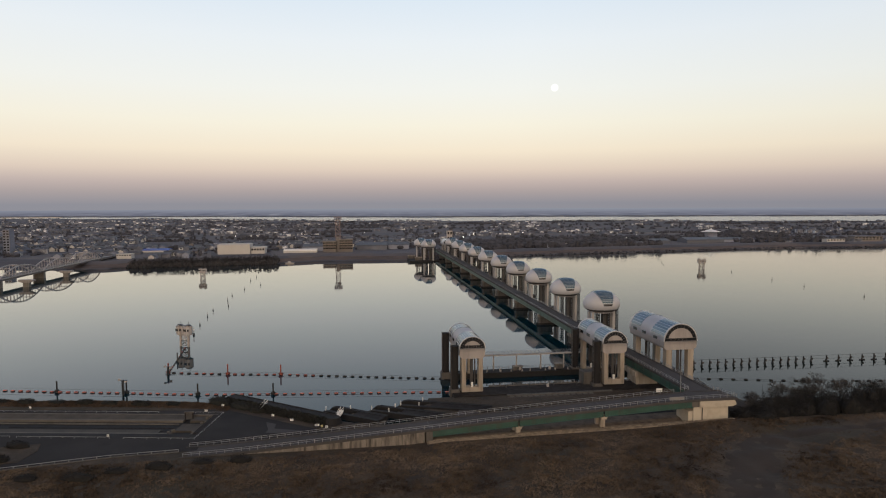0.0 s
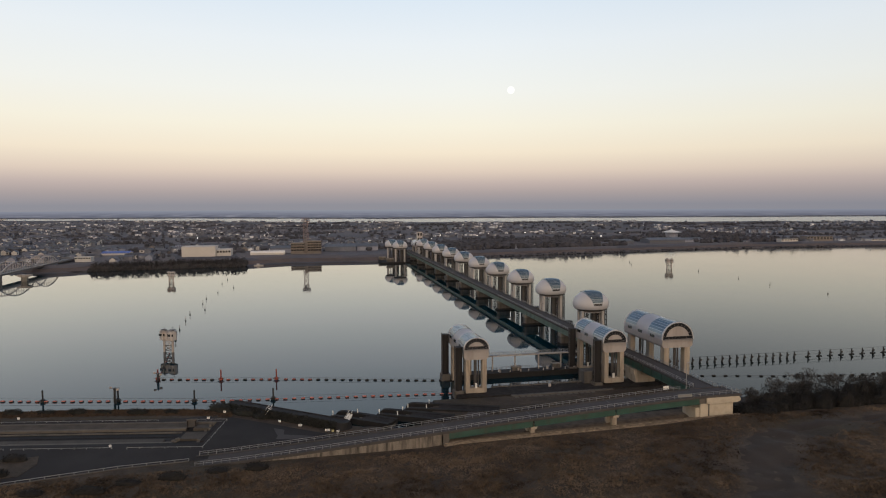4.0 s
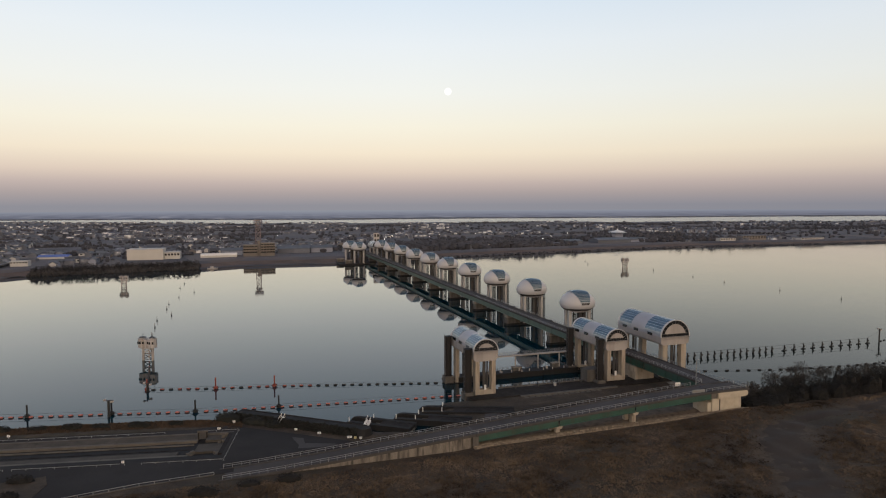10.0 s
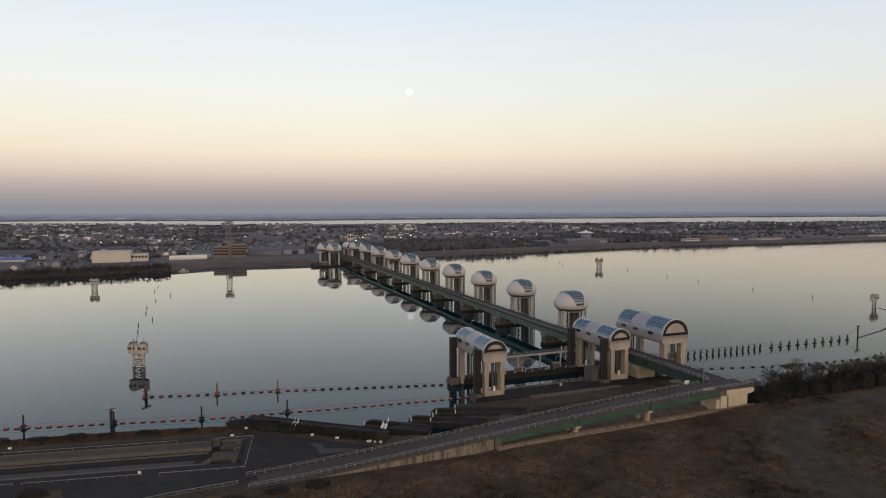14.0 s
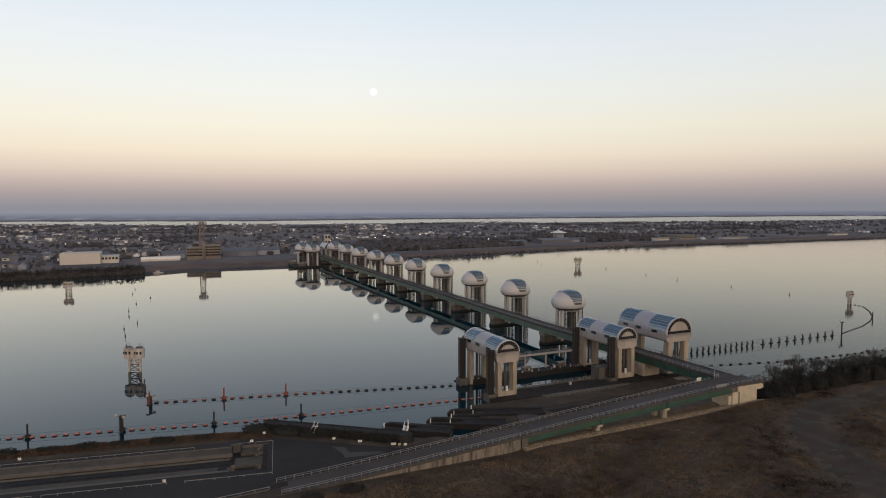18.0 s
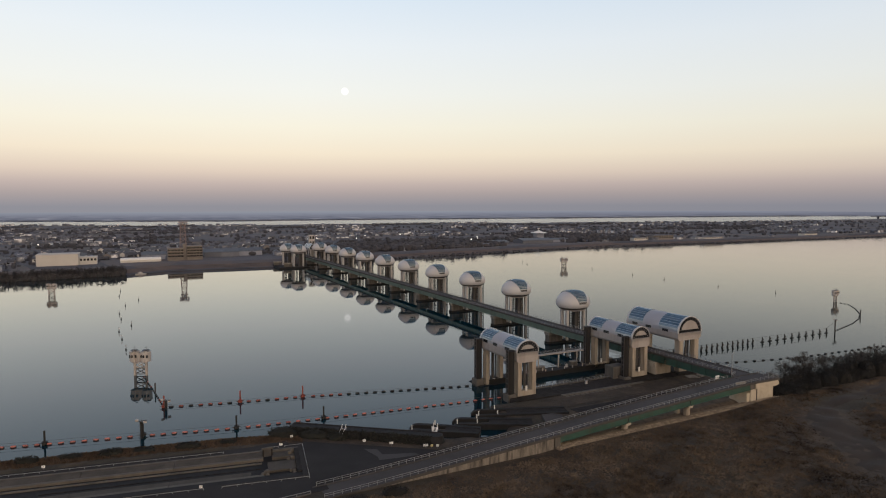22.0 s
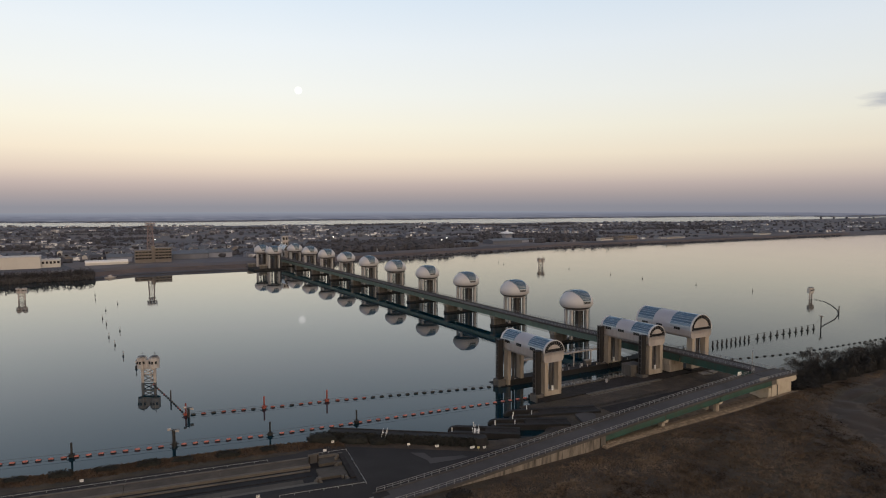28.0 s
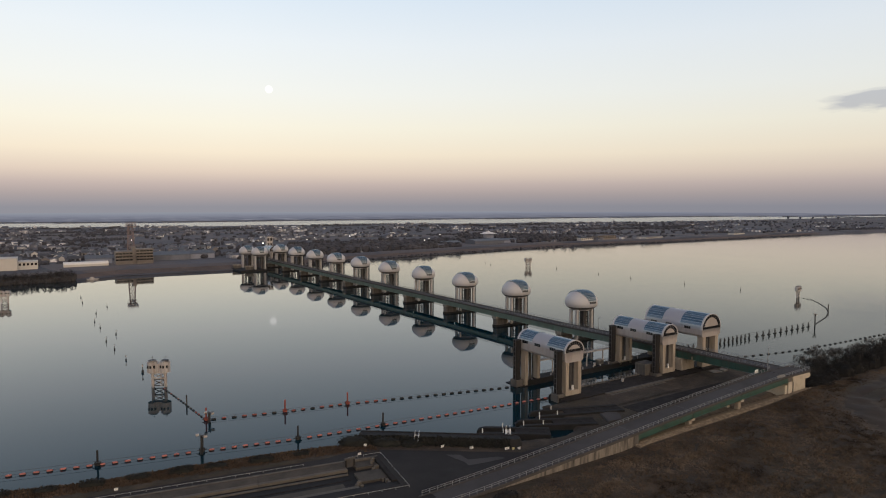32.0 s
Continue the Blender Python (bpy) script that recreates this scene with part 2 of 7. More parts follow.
M_STEEL = make_mat("dark_steel", (0.045, 0.045, 0.048), 0.55, 0.25, 0.6, 6.0, 0.05, stain=(0.07, 0.045, 0.03), stain_amt=0.4)
M_RAIL = make_mat("galvanised_rail", (0.30, 0.30, 0.30), 0.45, 0.12, 0.8, 8.0, 0.03, metal=0.5)
M_RAILDARK = make_mat("dull_rail", (0.13, 0.12, 0.12), 0.55, 0.15, 0.8, 8.0, 0.03, metal=0.3)
M_ASPH = make_mat("asphalt", (0.035, 0.033, 0.034), 0.9, 0.28, 0.05, 3.0, 0.15, stain=(0.026, 0.025, 0.026), stain_amt=0.8, spec=0.15)
M_ROAD = make_mat("worn_road", (0.070, 0.066, 0.068), 0.9, 0.18, 0.08, 4.0, 0.15, stain=(0.050, 0.047, 0.047), stain_amt=0.6, spec=0.2)
M_SIGN = make_mat("white_sign", (0.72, 0.71, 0.69), 0.5, 0.08, 0.9, 6.0, 0.02)
M_YELLOW = make_mat("yellow_sign", (0.55, 0.47, 0.22), 0.5, 0.08, 0.9, 6.0, 0.02)
M_ORANGE = make_mat("orange_float", (0.40, 0.125, 0.105), 0.55, 0.22, 0.9, 5.0, 0.05, each=0.5, stain=(0.25, 0.10, 0.07), stain_amt=0.35)
# shell underside: its shade is painted as a dark grey base
M_UNDER = make_mat("shade_soffit", (0.085, 0.082, 0.084), 0.7, 0.15, 0.3, 4.0, 0.05)
M_BLACK = make_mat("black_rubber", (0.016, 0.016, 0.017), 0.7, 0.3, 0.9, 5.0, 0.05)
M_FRED = make_mat("faded_red_paint", (0.22, 0.05, 0.036), 0.6, 0.25, 0.9, 5.0, 0.05)
M_STATION = make_mat("aged_white_paint", (0.40, 0.38, 0.38), 0.6, 0.15, 0.5, 5.0, 0.05, stain=(0.20, 0.15, 0.12), stain_amt=0.5, streak=True)
M_HEDGE = make_mat("hedge_leaf", (0.010, 0.011, 0.009), 0.85, 0.5, 0.9, 7.0, 0.2, each=0.2)
M_BRUSH = make_mat("winter_brush", (0.0095, 0.009, 0.0088), 0.9, 0.5, 0.5, 6.0, 0.2)
M_TWIG = make_mat("bare_twig", (0.048, 0.044, 0.042), 0.9, 0.3, 0.9, 8.0, 0.1)
M_BRICK = make_mat("pale_revetment_block", (0.235, 0.185, 0.135), 0.9, 0.25, 0.6, 5.0, 0.15, each=0.9)
M_SAND = make_mat("sandy_bank", (0.135, 0.10, 0.072), 0.95, 0.3, 0.3, 5.0, 0.2, stain=(0.06, 0.045, 0.032), stain_amt=0.7, world=True)
M_BANK = make_mat("reddish_bank_grass", (0.098, 0.070, 0.059), 0.95, 0.4, 0.05, 0.5, 0.1, world=True)
M_TRACK = make_mat("bare_track", (0.0315, 0.0222, 0.0165), 0.95, 0.35, 0.15, 3.0, 0.2, world=True)
M_GRASS = make_mat("dry_grass", (0.098, 0.073, 0.053), 0.95, 0.85, 0.055, 0.35, 0.0, world=True, spec=0.1)
M_PANEL = make_mat("streaked_wall_panel", (0.17, 0.15, 0.13), 0.9, 0.4, 0.42, 4.0, 0.2, stain=(0.028, 0.026, 0.025), stain_amt=0.95, streak=True)
M_BLUETARP = make_mat("blue_sheet_roof", (0.065, 0.12, 0.42), 0.5, 0.15, 0.1, 3.0, 0.05)
M_WALL_W = make_mat("white_wall", (0.50, 0.48, 0.46), 0.8, 0.06, 0.1, 2.0, 0.05, each=0.15)
M_WALL_T = make_mat("tan_wall", (0.185, 0.165, 0.155), 0.8, 0.12, 0.2, 2.0, 0.05, each=0.3)
# far walls and roofs: haze painted into the base as a blue lift
M_WALL_P = make_mat("house_wall", (0.185, 0.198, 0.245), 0.85, 0.4, 0.05, 2.0, 0.05, each=1.0)
M_ROOF = make_mat("tiled_roof", (0.085, 0.092, 0.115), 0.7, 0.35, 0.2, 3.0, 0.1, each=0.8)
M_ROOF_B = make_mat("blue_grey_roof", (0.10, 0.112, 0.132), 0.6, 0.2, 0.2, 3.0, 0.1, each=0.4)
# woods lightened and blued to paint in the haze
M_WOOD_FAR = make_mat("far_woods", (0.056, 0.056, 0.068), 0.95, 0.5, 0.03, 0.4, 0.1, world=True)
M_BANKWOOD = make_mat("bank_wood", (0.038, 0.036, 0.039), 0.95, 0.5, 0.2, 1.5, 0.1, world=True)
M_TOWER = make_mat("faded_tower_paint", (0.20, 0.155, 0.155), 0.7, 0.3, 0.08, 2.0, 0.03)
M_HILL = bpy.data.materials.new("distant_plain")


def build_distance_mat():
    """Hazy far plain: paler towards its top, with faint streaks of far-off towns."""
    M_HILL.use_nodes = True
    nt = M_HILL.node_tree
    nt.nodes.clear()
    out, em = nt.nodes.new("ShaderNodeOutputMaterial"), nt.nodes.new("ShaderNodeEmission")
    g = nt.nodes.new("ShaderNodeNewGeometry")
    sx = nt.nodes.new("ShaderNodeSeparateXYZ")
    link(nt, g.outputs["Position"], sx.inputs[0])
    # haze is painted as a glow: blue-grey low down, near sky tone above
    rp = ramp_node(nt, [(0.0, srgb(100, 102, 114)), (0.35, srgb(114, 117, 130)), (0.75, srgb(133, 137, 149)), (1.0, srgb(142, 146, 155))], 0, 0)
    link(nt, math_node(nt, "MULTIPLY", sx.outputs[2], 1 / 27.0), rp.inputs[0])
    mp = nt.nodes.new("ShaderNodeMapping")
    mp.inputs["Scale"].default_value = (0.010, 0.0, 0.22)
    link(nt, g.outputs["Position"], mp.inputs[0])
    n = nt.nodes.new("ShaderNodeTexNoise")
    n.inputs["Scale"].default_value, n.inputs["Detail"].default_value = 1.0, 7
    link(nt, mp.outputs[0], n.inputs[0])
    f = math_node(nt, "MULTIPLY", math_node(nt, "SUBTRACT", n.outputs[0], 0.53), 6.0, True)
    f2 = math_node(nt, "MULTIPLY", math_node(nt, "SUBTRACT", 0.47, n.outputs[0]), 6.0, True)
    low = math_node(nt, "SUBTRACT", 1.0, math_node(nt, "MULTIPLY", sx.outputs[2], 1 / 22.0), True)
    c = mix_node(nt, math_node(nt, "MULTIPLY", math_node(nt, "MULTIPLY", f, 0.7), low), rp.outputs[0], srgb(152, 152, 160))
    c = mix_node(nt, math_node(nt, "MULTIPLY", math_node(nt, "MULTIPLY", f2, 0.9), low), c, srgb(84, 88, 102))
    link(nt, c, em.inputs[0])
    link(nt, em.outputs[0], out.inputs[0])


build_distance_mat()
# town tones hold painted haze: mauve-blue casts instead of plain wall colours
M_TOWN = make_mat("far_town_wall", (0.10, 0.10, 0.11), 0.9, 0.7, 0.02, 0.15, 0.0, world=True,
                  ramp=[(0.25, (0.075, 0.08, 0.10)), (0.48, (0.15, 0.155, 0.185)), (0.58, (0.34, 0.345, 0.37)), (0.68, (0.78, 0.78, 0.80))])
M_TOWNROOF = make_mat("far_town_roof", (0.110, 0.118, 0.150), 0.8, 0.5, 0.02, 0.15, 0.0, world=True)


# mesh helpers ------------------------------------------------------------------
class MB:
    """Collects faces of one mesh."""

    def __init__(self):
        self.v, self.f = [], []

    def add(self, verts, faces):
        o = len(self.v)
        self.v += [tuple(p) for p in verts]
        self.f += [tuple(o + i for i in f) for f in faces]
        return self

    def box(self, x0, x1, y0, y1, z0, z1, bev=0.0):
        if not bev:
            return self.add([(x, y, z) for z in (z0, z1) for y in (y0, y1) for x in (x0, x1)],
                            [(0, 2, 3, 1), (4, 5, 7, 6), (0, 1, 5, 4), (2, 6, 7, 3), (0, 4, 6, 2), (1, 3, 7, 5)])
        b = bev
        prof = [(x0 + b, y0), (x1 - b, y0), (x1, y0 + b), (x1, y1 - b), (x1 - b, y1), (x0 + b, y1), (x0, y1 - b), (x0, y0 + b)]
        inn = [(x0 + b, y0 + b), (x1 - b, y0 + b), (x1 - b, y0 + b), (x1 - b, y1 - b), (x1 - b, y1 - b), (x0 + b, y1 - b),
               (x0 + b, y1 - b), (x0 + b, y0 + b)]
        top = [(p[0] * .5 + q[0] * .5, p[1] * .5 + q[1] * .5) for p, q in zip(prof, inn)]
        vs = [(x, y, z0) for x, y in prof] + [(x, y, z1 - b) for x, y in prof] + [(x, y, z1) for x, y in top]
        fs = [tuple(range(7, -1, -1)), tuple(range(16, 24))]
        for k in range(2):
            for i in range(8):
                j = (i + 1) % 8
                fs.append((k * 8 + i, k * 8 + j, k * 8 + 8 + j, k * 8 + 8 + i))
        return self.add(vs, fs)

    def prism(self, prof, z0, z1):
        n = len(prof)
        return self.add([(x, y, z0) for x, y in prof] + [(x, y, z1) for x, y in prof],
                        [tuple(range(n - 1, -1, -1)), tuple(range(n, 2 * n))] + [(i, (i + 1) % n, n + (i + 1) % n, n + i) for i in range(n)])

    def extrude_y(self, prof, y0, y1):
        """prof: (x, z) going anticlockwise seen from -y."""
        n = len(prof)
        return self.add([(x, y0, z) for x, z in prof] + [(x, y1, z) for x, z in prof],
                        [tuple(range(n)), tuple(range(2 * n - 1, n - 1, -1))] + [(i, n + i, n + (i + 1) % n, (i + 1) % n) for i in range(n)])

    def beam(self, p, q, r, n=6, r2=None):
        p, q = Vector(p), Vector(q)
        d = (q - p).normalized()
        a = d.orthogonal().normalized()
        b = d.cross(a)
        r2 = r if r2 is None else r2
        ring = [(math.cos(2 * math.pi * i / n), math.sin(2 * math.pi * i / n)) for i in range(n)]
        vs = [p + (a * c + b * s) * r for c, s in ring] + [q + (a * c + b * s) * r2 for c, s in ring]
        return self.add(vs, [tuple(range(n - 1, -1, -1)), tuple(range(n, 2 * n))] + [(i, (i + 1) % n, n + (i + 1) % n, n + i) for i in range(n)])

    def cyl(self, x, y, z0, z1, r, n=16, r2=None):
        return self.beam((x, y, z0), (x, y, z1), r, n, r2)

    def tube(self, pts, r, n=5):
        """One unbroken bar along a line."""
        pts = [Vector(p) for p in pts]
        vs = []
        for i, p in enumerate(pts):
            d = (pts[min(i + 1, len(pts) - 1)] - pts[max(i - 1, 0)]).normalized()
            a = Vector((-d.y, d.x, 0)).normalized() if abs(d.z) < 0.9 else Vector((1, 0, 0))
            b = d.cross(a)
            vs += [p + (a * math.cos(2 * math.pi * k / n) + b * math.sin(2 * math.pi * k / n)) * r for k in range(n)]
        m = len(pts)
        return self.add(vs, [tuple(range(n - 1, -1, -1)), tuple(range((m - 1) * n, m * n))]
                        + [(i * n + k, i * n + (k + 1) % n, (i + 1) * n + (k + 1) % n, (i + 1) * n + k) for i in range(m - 1) for k in range(n)])

    def rib(self, pts, wide, z_up):
        """A flat strip along a line on the ground, with thickness."""
        for (x0, y0, z0), (x1, y1, z1) in zip(pts[:-1], pts[1:]):
            dx, dy = x1 - x0, y1 - y0
            k = wide / 2 / max(1e-6, math.hypot(dx, dy))
            ox, oy = -dy * k, dx * k
            vs = [(x0 - ox, y0 - oy, z0), (x0 + ox, y0 + oy, z0), (x1 + ox, y1 + oy, z1), (x1 - ox, y1 - oy, z1)]
            self.add(vs + [(a, b, c + z_up) for a, b, c in vs],
                     [(0, 1, 2, 3), (7, 6, 5, 4), (0, 4, 5, 1), (1, 5, 6, 2), (2, 6, 7, 3), (3, 7, 4, 0)])
        return self

    def mesh(self, name, mat, smooth=False):
        me = bpy.data.meshes.new(name)
        me.from_pydata(self.v, [], self.f)
        me.materials.append(mat)
        if smooth:
            me.shade_smooth()
        me.update()
        return me


def part(name, mb, mat, parent=None, label="", smooth=False, place=None):
    me = mb if isinstance(mb, bpy.types.Mesh) else mb.mesh(name, mat, smooth)
    ob = new(name, me)
    if parent:
        ob.parent = parent
    if place:
        ob.matrix_basis = place
    if label:
        ob["label"] = label
    return ob


def thing(name, label, category, group="", kind="", at=None):
    ob = new(name)
    ob.empty_display_size = 0.5
    if at:
        ob.matrix_basis = at
    return tagged(ob, label, category, group, kind)


def solid(name, mb, mat, label, category, group="", kind="", smooth=False):
    return tagged(part(name, mb, mat, smooth=smooth), label, category, group, kind)


def lerp(table, x):
    return float(np.interp(x, [a for a, _ in table], [b for _, b in table]))


# the lie of the land -----------------------------------------------------------
NEAR_SHORE = [(-4986.4, 630.9), (-990.8, 147.9), (-293.5, -27.0), (-224.0, -46.5), (-211.0, -50.4), (-196.0, -52.0), (-184.0, -54.2), (-168.0, -57.0), (-157.0, -59.6), (-151.6, -61.6), (-130.9, -70.4), (-111.1, -83.6), (-96.1, -89.1),
              (-89.1, -86.9), (-83.0, -64.9), (14.9, -61.7), (19.1, -83.8), (27.5, -90.6), (63.0, -90.6), (132.4, -89.8), (429.4, -112.7), (5036.4, -895.3)]
FAR_SHORE = [(-4986.4, 830.9), (-1186.5, 577.4), (-507.2, 451.4), (-407.4, 424.2), (-385, 400), (-362, 402), (-345, 416), (-197.3, 435.0), (-148.1, 461.2), (-35.4, 453.6), (40, 470), (79, 487), (168, 505), (246, 514), (333, 526),
             (425, 540), (520, 548), (640, 540), (781, 531), (961, 531), (1173, 531), (1412, 524), (1700, 480), (5036.4, -295.3)]
RISE = [(-160, 0.0), (-130, 0.1), (-110, 0.15), (-92, 0.3), (-84, 1.1), (-62, 1.45), (-40, 1.75), (-10, 2.15), (40, 2.0)]
MID = (-161.0, -244.0)
# the banks of the next river, far out on the plain
RIVER_A = [(-4900, 3050), (-1600, 2790), (-1000, 2660), (-515, 2310), (70, 2010), (660, 1890), (1500, 1690), (1970, 1540), (2430, 1490), (3470, 1480), (4900, 1440)]
RIVER_B = [(-4900, 3300), (-1600, 3120), (-600, 2960), (-300, 2790), (150, 2590), (924, 2530), (1750, 2350), (2500, 2260), (3400, 2060), (3850, 1690), (4900, 1600)]
# fishway channel beside the car park: corner, way along it, way across it
CH_O, CH_U, CH_V = Vector((-146.4, -74.0)), Vector((-0.9865, 0.1636)), Vector((-0.1636, -0.9865))


def ch(u, v, z):
    p = CH_O + CH_U * u + CH_V * v
    return (p.x, p.y, z)


def smooth01(t):
    t = min(1.0, max(0.0, t))
    return t * t * (3 - 2 * t)


def land(x, y):
    """Height of the ground over the water."""
    d = lerp(NEAR_SHORE, x) - y
    if d > -12:
        z = -3 + 4.15 * smooth01((d + 6) / 8.5)
        field = smooth01((-110 - y) / 10)
        z += smooth01((-100.5 - y) / 7) * lerp(RISE, x)
        z += field * (1.1 * noise.noise((x * 0.035, y * 0.055, 12)) + 0.6 * noise.noise((x * 0.06, y * 0.09, 0)) + 0.8 * noise.noise((x * 0.13, y * 0.17, 4)) + 0.4 * noise.noise((x * 0.3, y * 0.36, 8)))
        z += 2.2 * math.exp(-((x + 29) / 9) ** 2 - ((y + 124) / 4.5) ** 2) + 1.6 * math.exp(-((x + 2) / 16) ** 2 - ((y + 112) / 4) ** 2) + 1.5 * math.exp(-((x + 62) / 8) ** 2 - ((y + 128) / 4) ** 2)
        q = Vector((x, y)) - CH_O
        u, v = q.dot(CH_U), q.dot(CH_V)
        if 0.8 < u < 97 and -0.5 < v < 19.5:
            z = min(z, -2.0)
        if -79 < x < 12 and y > -67:
            z = -3.0
        return z
    e = y - lerp(FAR_SHORE, x)
    if e > -12:
        z = -3 + 4.2 * smooth01((e + 7) / 9)
        z += 5.0 * smooth01((e - 14) / 14) * (1 - 0.6 * smooth01((e - 34) / 14))
        z += 0.5 * noise.noise((x * 0.01, y * 0.01, 3))
        k = smooth01((y - lerp(RIVER_A, x)) / 25) * (1 - smooth01((y - lerp(RIVER_B, x) - 20) / 25))
        return z * (1 - k) - 3 * k
    return -3.0


def spread(a, b, step, ends, far):
    out = list(np.arange(a, b + 0.01, step))
    s = step
    while out[-1] < ends[1]:
        s = min(s * 1.22, far)
        out.append(out[-1] + s)
    s = step
    while out[0] > ends[0]:
        s = min(s * 1.22, far)
        out.insert(0, out[0] - s)
    return out


def ground_mat():
    m = bpy.data.materials.new("ground_cover")
    m.use_nodes = True
    nt = m.node_tree
    b = nt.nodes["Principled BSDF"]
    g = nt.nodes.new("ShaderNodeNewGeometry")
    pos = g.outputs["Position"]

    def nz(scale, detail, rough=0.6):
        n = nt.nodes.new("ShaderNodeTexNoise")
        n.inputs["Scale"].default_value, n.inputs["Detail"].default_value, n.inputs["Roughness"].default_value = scale, detail, rough
        link(nt, pos, n.inputs[0])
        return n.outputs[0]

    grass = ramp_node(nt, [(0.34, (0.020, 0.015, 0.0115)), (0.45, (0.035, 0.0255, 0.0185)), (0.55, (0.053, 0.038, 0.026)), (0.66, (0.086, 0.061, 0.041))], 0, 0)
    link(nt, math_node(nt, "ADD", math_node(nt, "MULTIPLY", nz(0.16, 6, 0.65), 0.75), math_node(nt, "MULTIPLY", nz(0.9, 5, 0.7), 0.25)), grass.inputs[0])
    plots = nt.nodes.new("ShaderNodeTexVoronoi")
    plots.inputs["Scale"].default_value = 0.012
    link(nt, pos, plots.inputs[0])
    sep = nt.nodes.new("ShaderNodeSeparateColor")
    link(nt, plots.outputs["Color"], sep.inputs[0])
    # land across the river: distance haze painted in as paler, bluer plots
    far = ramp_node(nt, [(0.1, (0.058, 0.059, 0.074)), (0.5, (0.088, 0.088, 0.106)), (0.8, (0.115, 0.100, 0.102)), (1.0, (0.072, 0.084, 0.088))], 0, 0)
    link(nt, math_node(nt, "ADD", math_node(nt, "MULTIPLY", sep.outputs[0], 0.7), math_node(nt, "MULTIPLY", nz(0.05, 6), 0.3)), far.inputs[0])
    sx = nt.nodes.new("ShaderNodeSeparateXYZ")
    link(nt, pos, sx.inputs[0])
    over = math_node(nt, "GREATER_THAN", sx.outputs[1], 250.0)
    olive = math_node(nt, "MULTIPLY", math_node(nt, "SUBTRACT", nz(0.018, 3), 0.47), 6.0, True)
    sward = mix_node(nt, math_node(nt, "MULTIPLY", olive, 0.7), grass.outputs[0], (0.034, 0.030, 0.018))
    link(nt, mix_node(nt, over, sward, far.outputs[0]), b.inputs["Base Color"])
    b.inputs["Roughness"].default_value = 0.95
    bp = nt.nodes.new("ShaderNodeBump")
    bp.inputs["Strength"].default_value, bp.inputs["Distance"].default_value = 0.6, 0.4
    link(nt, nz(0.9, 6, 0.7), bp.inputs["Height"])
    link(nt, bp.outputs[0], b.inputs["Normal"])
    return m


M_GROUND = ground_mat()


def build_ground():
    xs = sorted(spread(-250, 140, 2.5, (-4900, 4900), 160) + list(np.arange(-420, -253, 8.0)) + list(np.arange(150, 1300, 20.0)))
    ys = spread(-165, -40, 2.5, (-700, 300), 60)
    ys = [y for y in ys if y < 370] + list(np.arange(376, 600, 4.0))
    s = 4.0
    while ys[-1] < 4900:
        s = min(s * 1.12, 120)
        ys.append(ys[-1] + s)
    vs = [(x, y, land(x, y)) for y in ys for x in xs]
    n = len(xs)
    fs = [(j * n + i, j * n + i + 1, (j + 1) * n + i + 1, (j + 1) * n + i) for j in range(len(ys) - 1) for i in range(n - 1)]
    mb = MB()
    mb.v, mb.f = vs, fs
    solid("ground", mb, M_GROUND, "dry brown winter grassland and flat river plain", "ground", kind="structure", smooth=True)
    # one sheet of water, parted by the weir line
    w = MB().add([(-4900, -700, 0), (5.5, -700, 0), (5.5, 4900, 0), (-4900, 4900, 0)], [(0, 1, 2, 3)])
    solid("water_upstream", w, M_UP, "still grey-blue river water mirroring the sky", "water", kind="structure")
    w = MB().add([(5.5, -700, 0), (4900, -700, 0), (4900, 4900, 0), (5.5, 4900, 0)], [(0, 1, 2, 3)])
    solid("water_downstream", w, M_DOWN, "faintly rippled pale river water below the weir", "water", kind="structure")
    xs = list(np.linspace(-4800, 4800, 97))
    w = MB().add([(x, lerp(RIVER_A, x) - 10, 0.3) for x in xs] + [(x, lerp(RIVER_B, x) + 40, 0.3) for x in xs],
                 [(i, i + 1, 98 + i, 97 + i) for i in range(96)])
    solid("water_far", w, M_FARWATER, "bright wind-roughened river out on the plain", "water", kind="structure")
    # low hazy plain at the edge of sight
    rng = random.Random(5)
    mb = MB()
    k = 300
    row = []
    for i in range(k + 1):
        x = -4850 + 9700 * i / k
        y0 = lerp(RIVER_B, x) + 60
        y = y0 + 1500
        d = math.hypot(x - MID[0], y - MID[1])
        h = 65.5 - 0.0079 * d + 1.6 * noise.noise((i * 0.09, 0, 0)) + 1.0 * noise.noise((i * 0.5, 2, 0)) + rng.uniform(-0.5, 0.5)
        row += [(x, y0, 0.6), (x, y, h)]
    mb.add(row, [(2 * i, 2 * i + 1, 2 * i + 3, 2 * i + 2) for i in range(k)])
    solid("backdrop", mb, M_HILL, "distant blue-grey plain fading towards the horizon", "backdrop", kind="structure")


build_ground()


# road bridge along the weir -------------------------------------------------------
DECK_X0, DECK_X1, DECK_Z = -9.5, -2.6, 9.2


POSTS = {}


def rail_posts(pts, height, step, post, mat, parent):
    """Single posts along a line, sharing one mesh."""
    key = (height, post, mat.name)
    if key not in POSTS:
        POSTS[key] = MB().box(-post, post, -post, post, -0.02, height).mesh("rail_post", mat)
    for a, b in zip(pts[:-1], pts[1:]):
        a, b = Vector(a), Vector(b)
        k = max(1, int(round((b - a).length / step)))
        for i in range(k + 1):
            part("rail_post", POSTS[key], None, parent, place=Matrix.Translation(a + (b - a) * i / k))


def bar_pair(pts, height, r, mat, parent, name="rail"):
    top = part(name, MB().tube([(x, y, z + height) for x, y, z in pts], r), mat, parent)
    part("mid_bar", MB().tube([(x, y, z + height * 0.55) for x, y, z in pts], r), mat, parent)
    return top


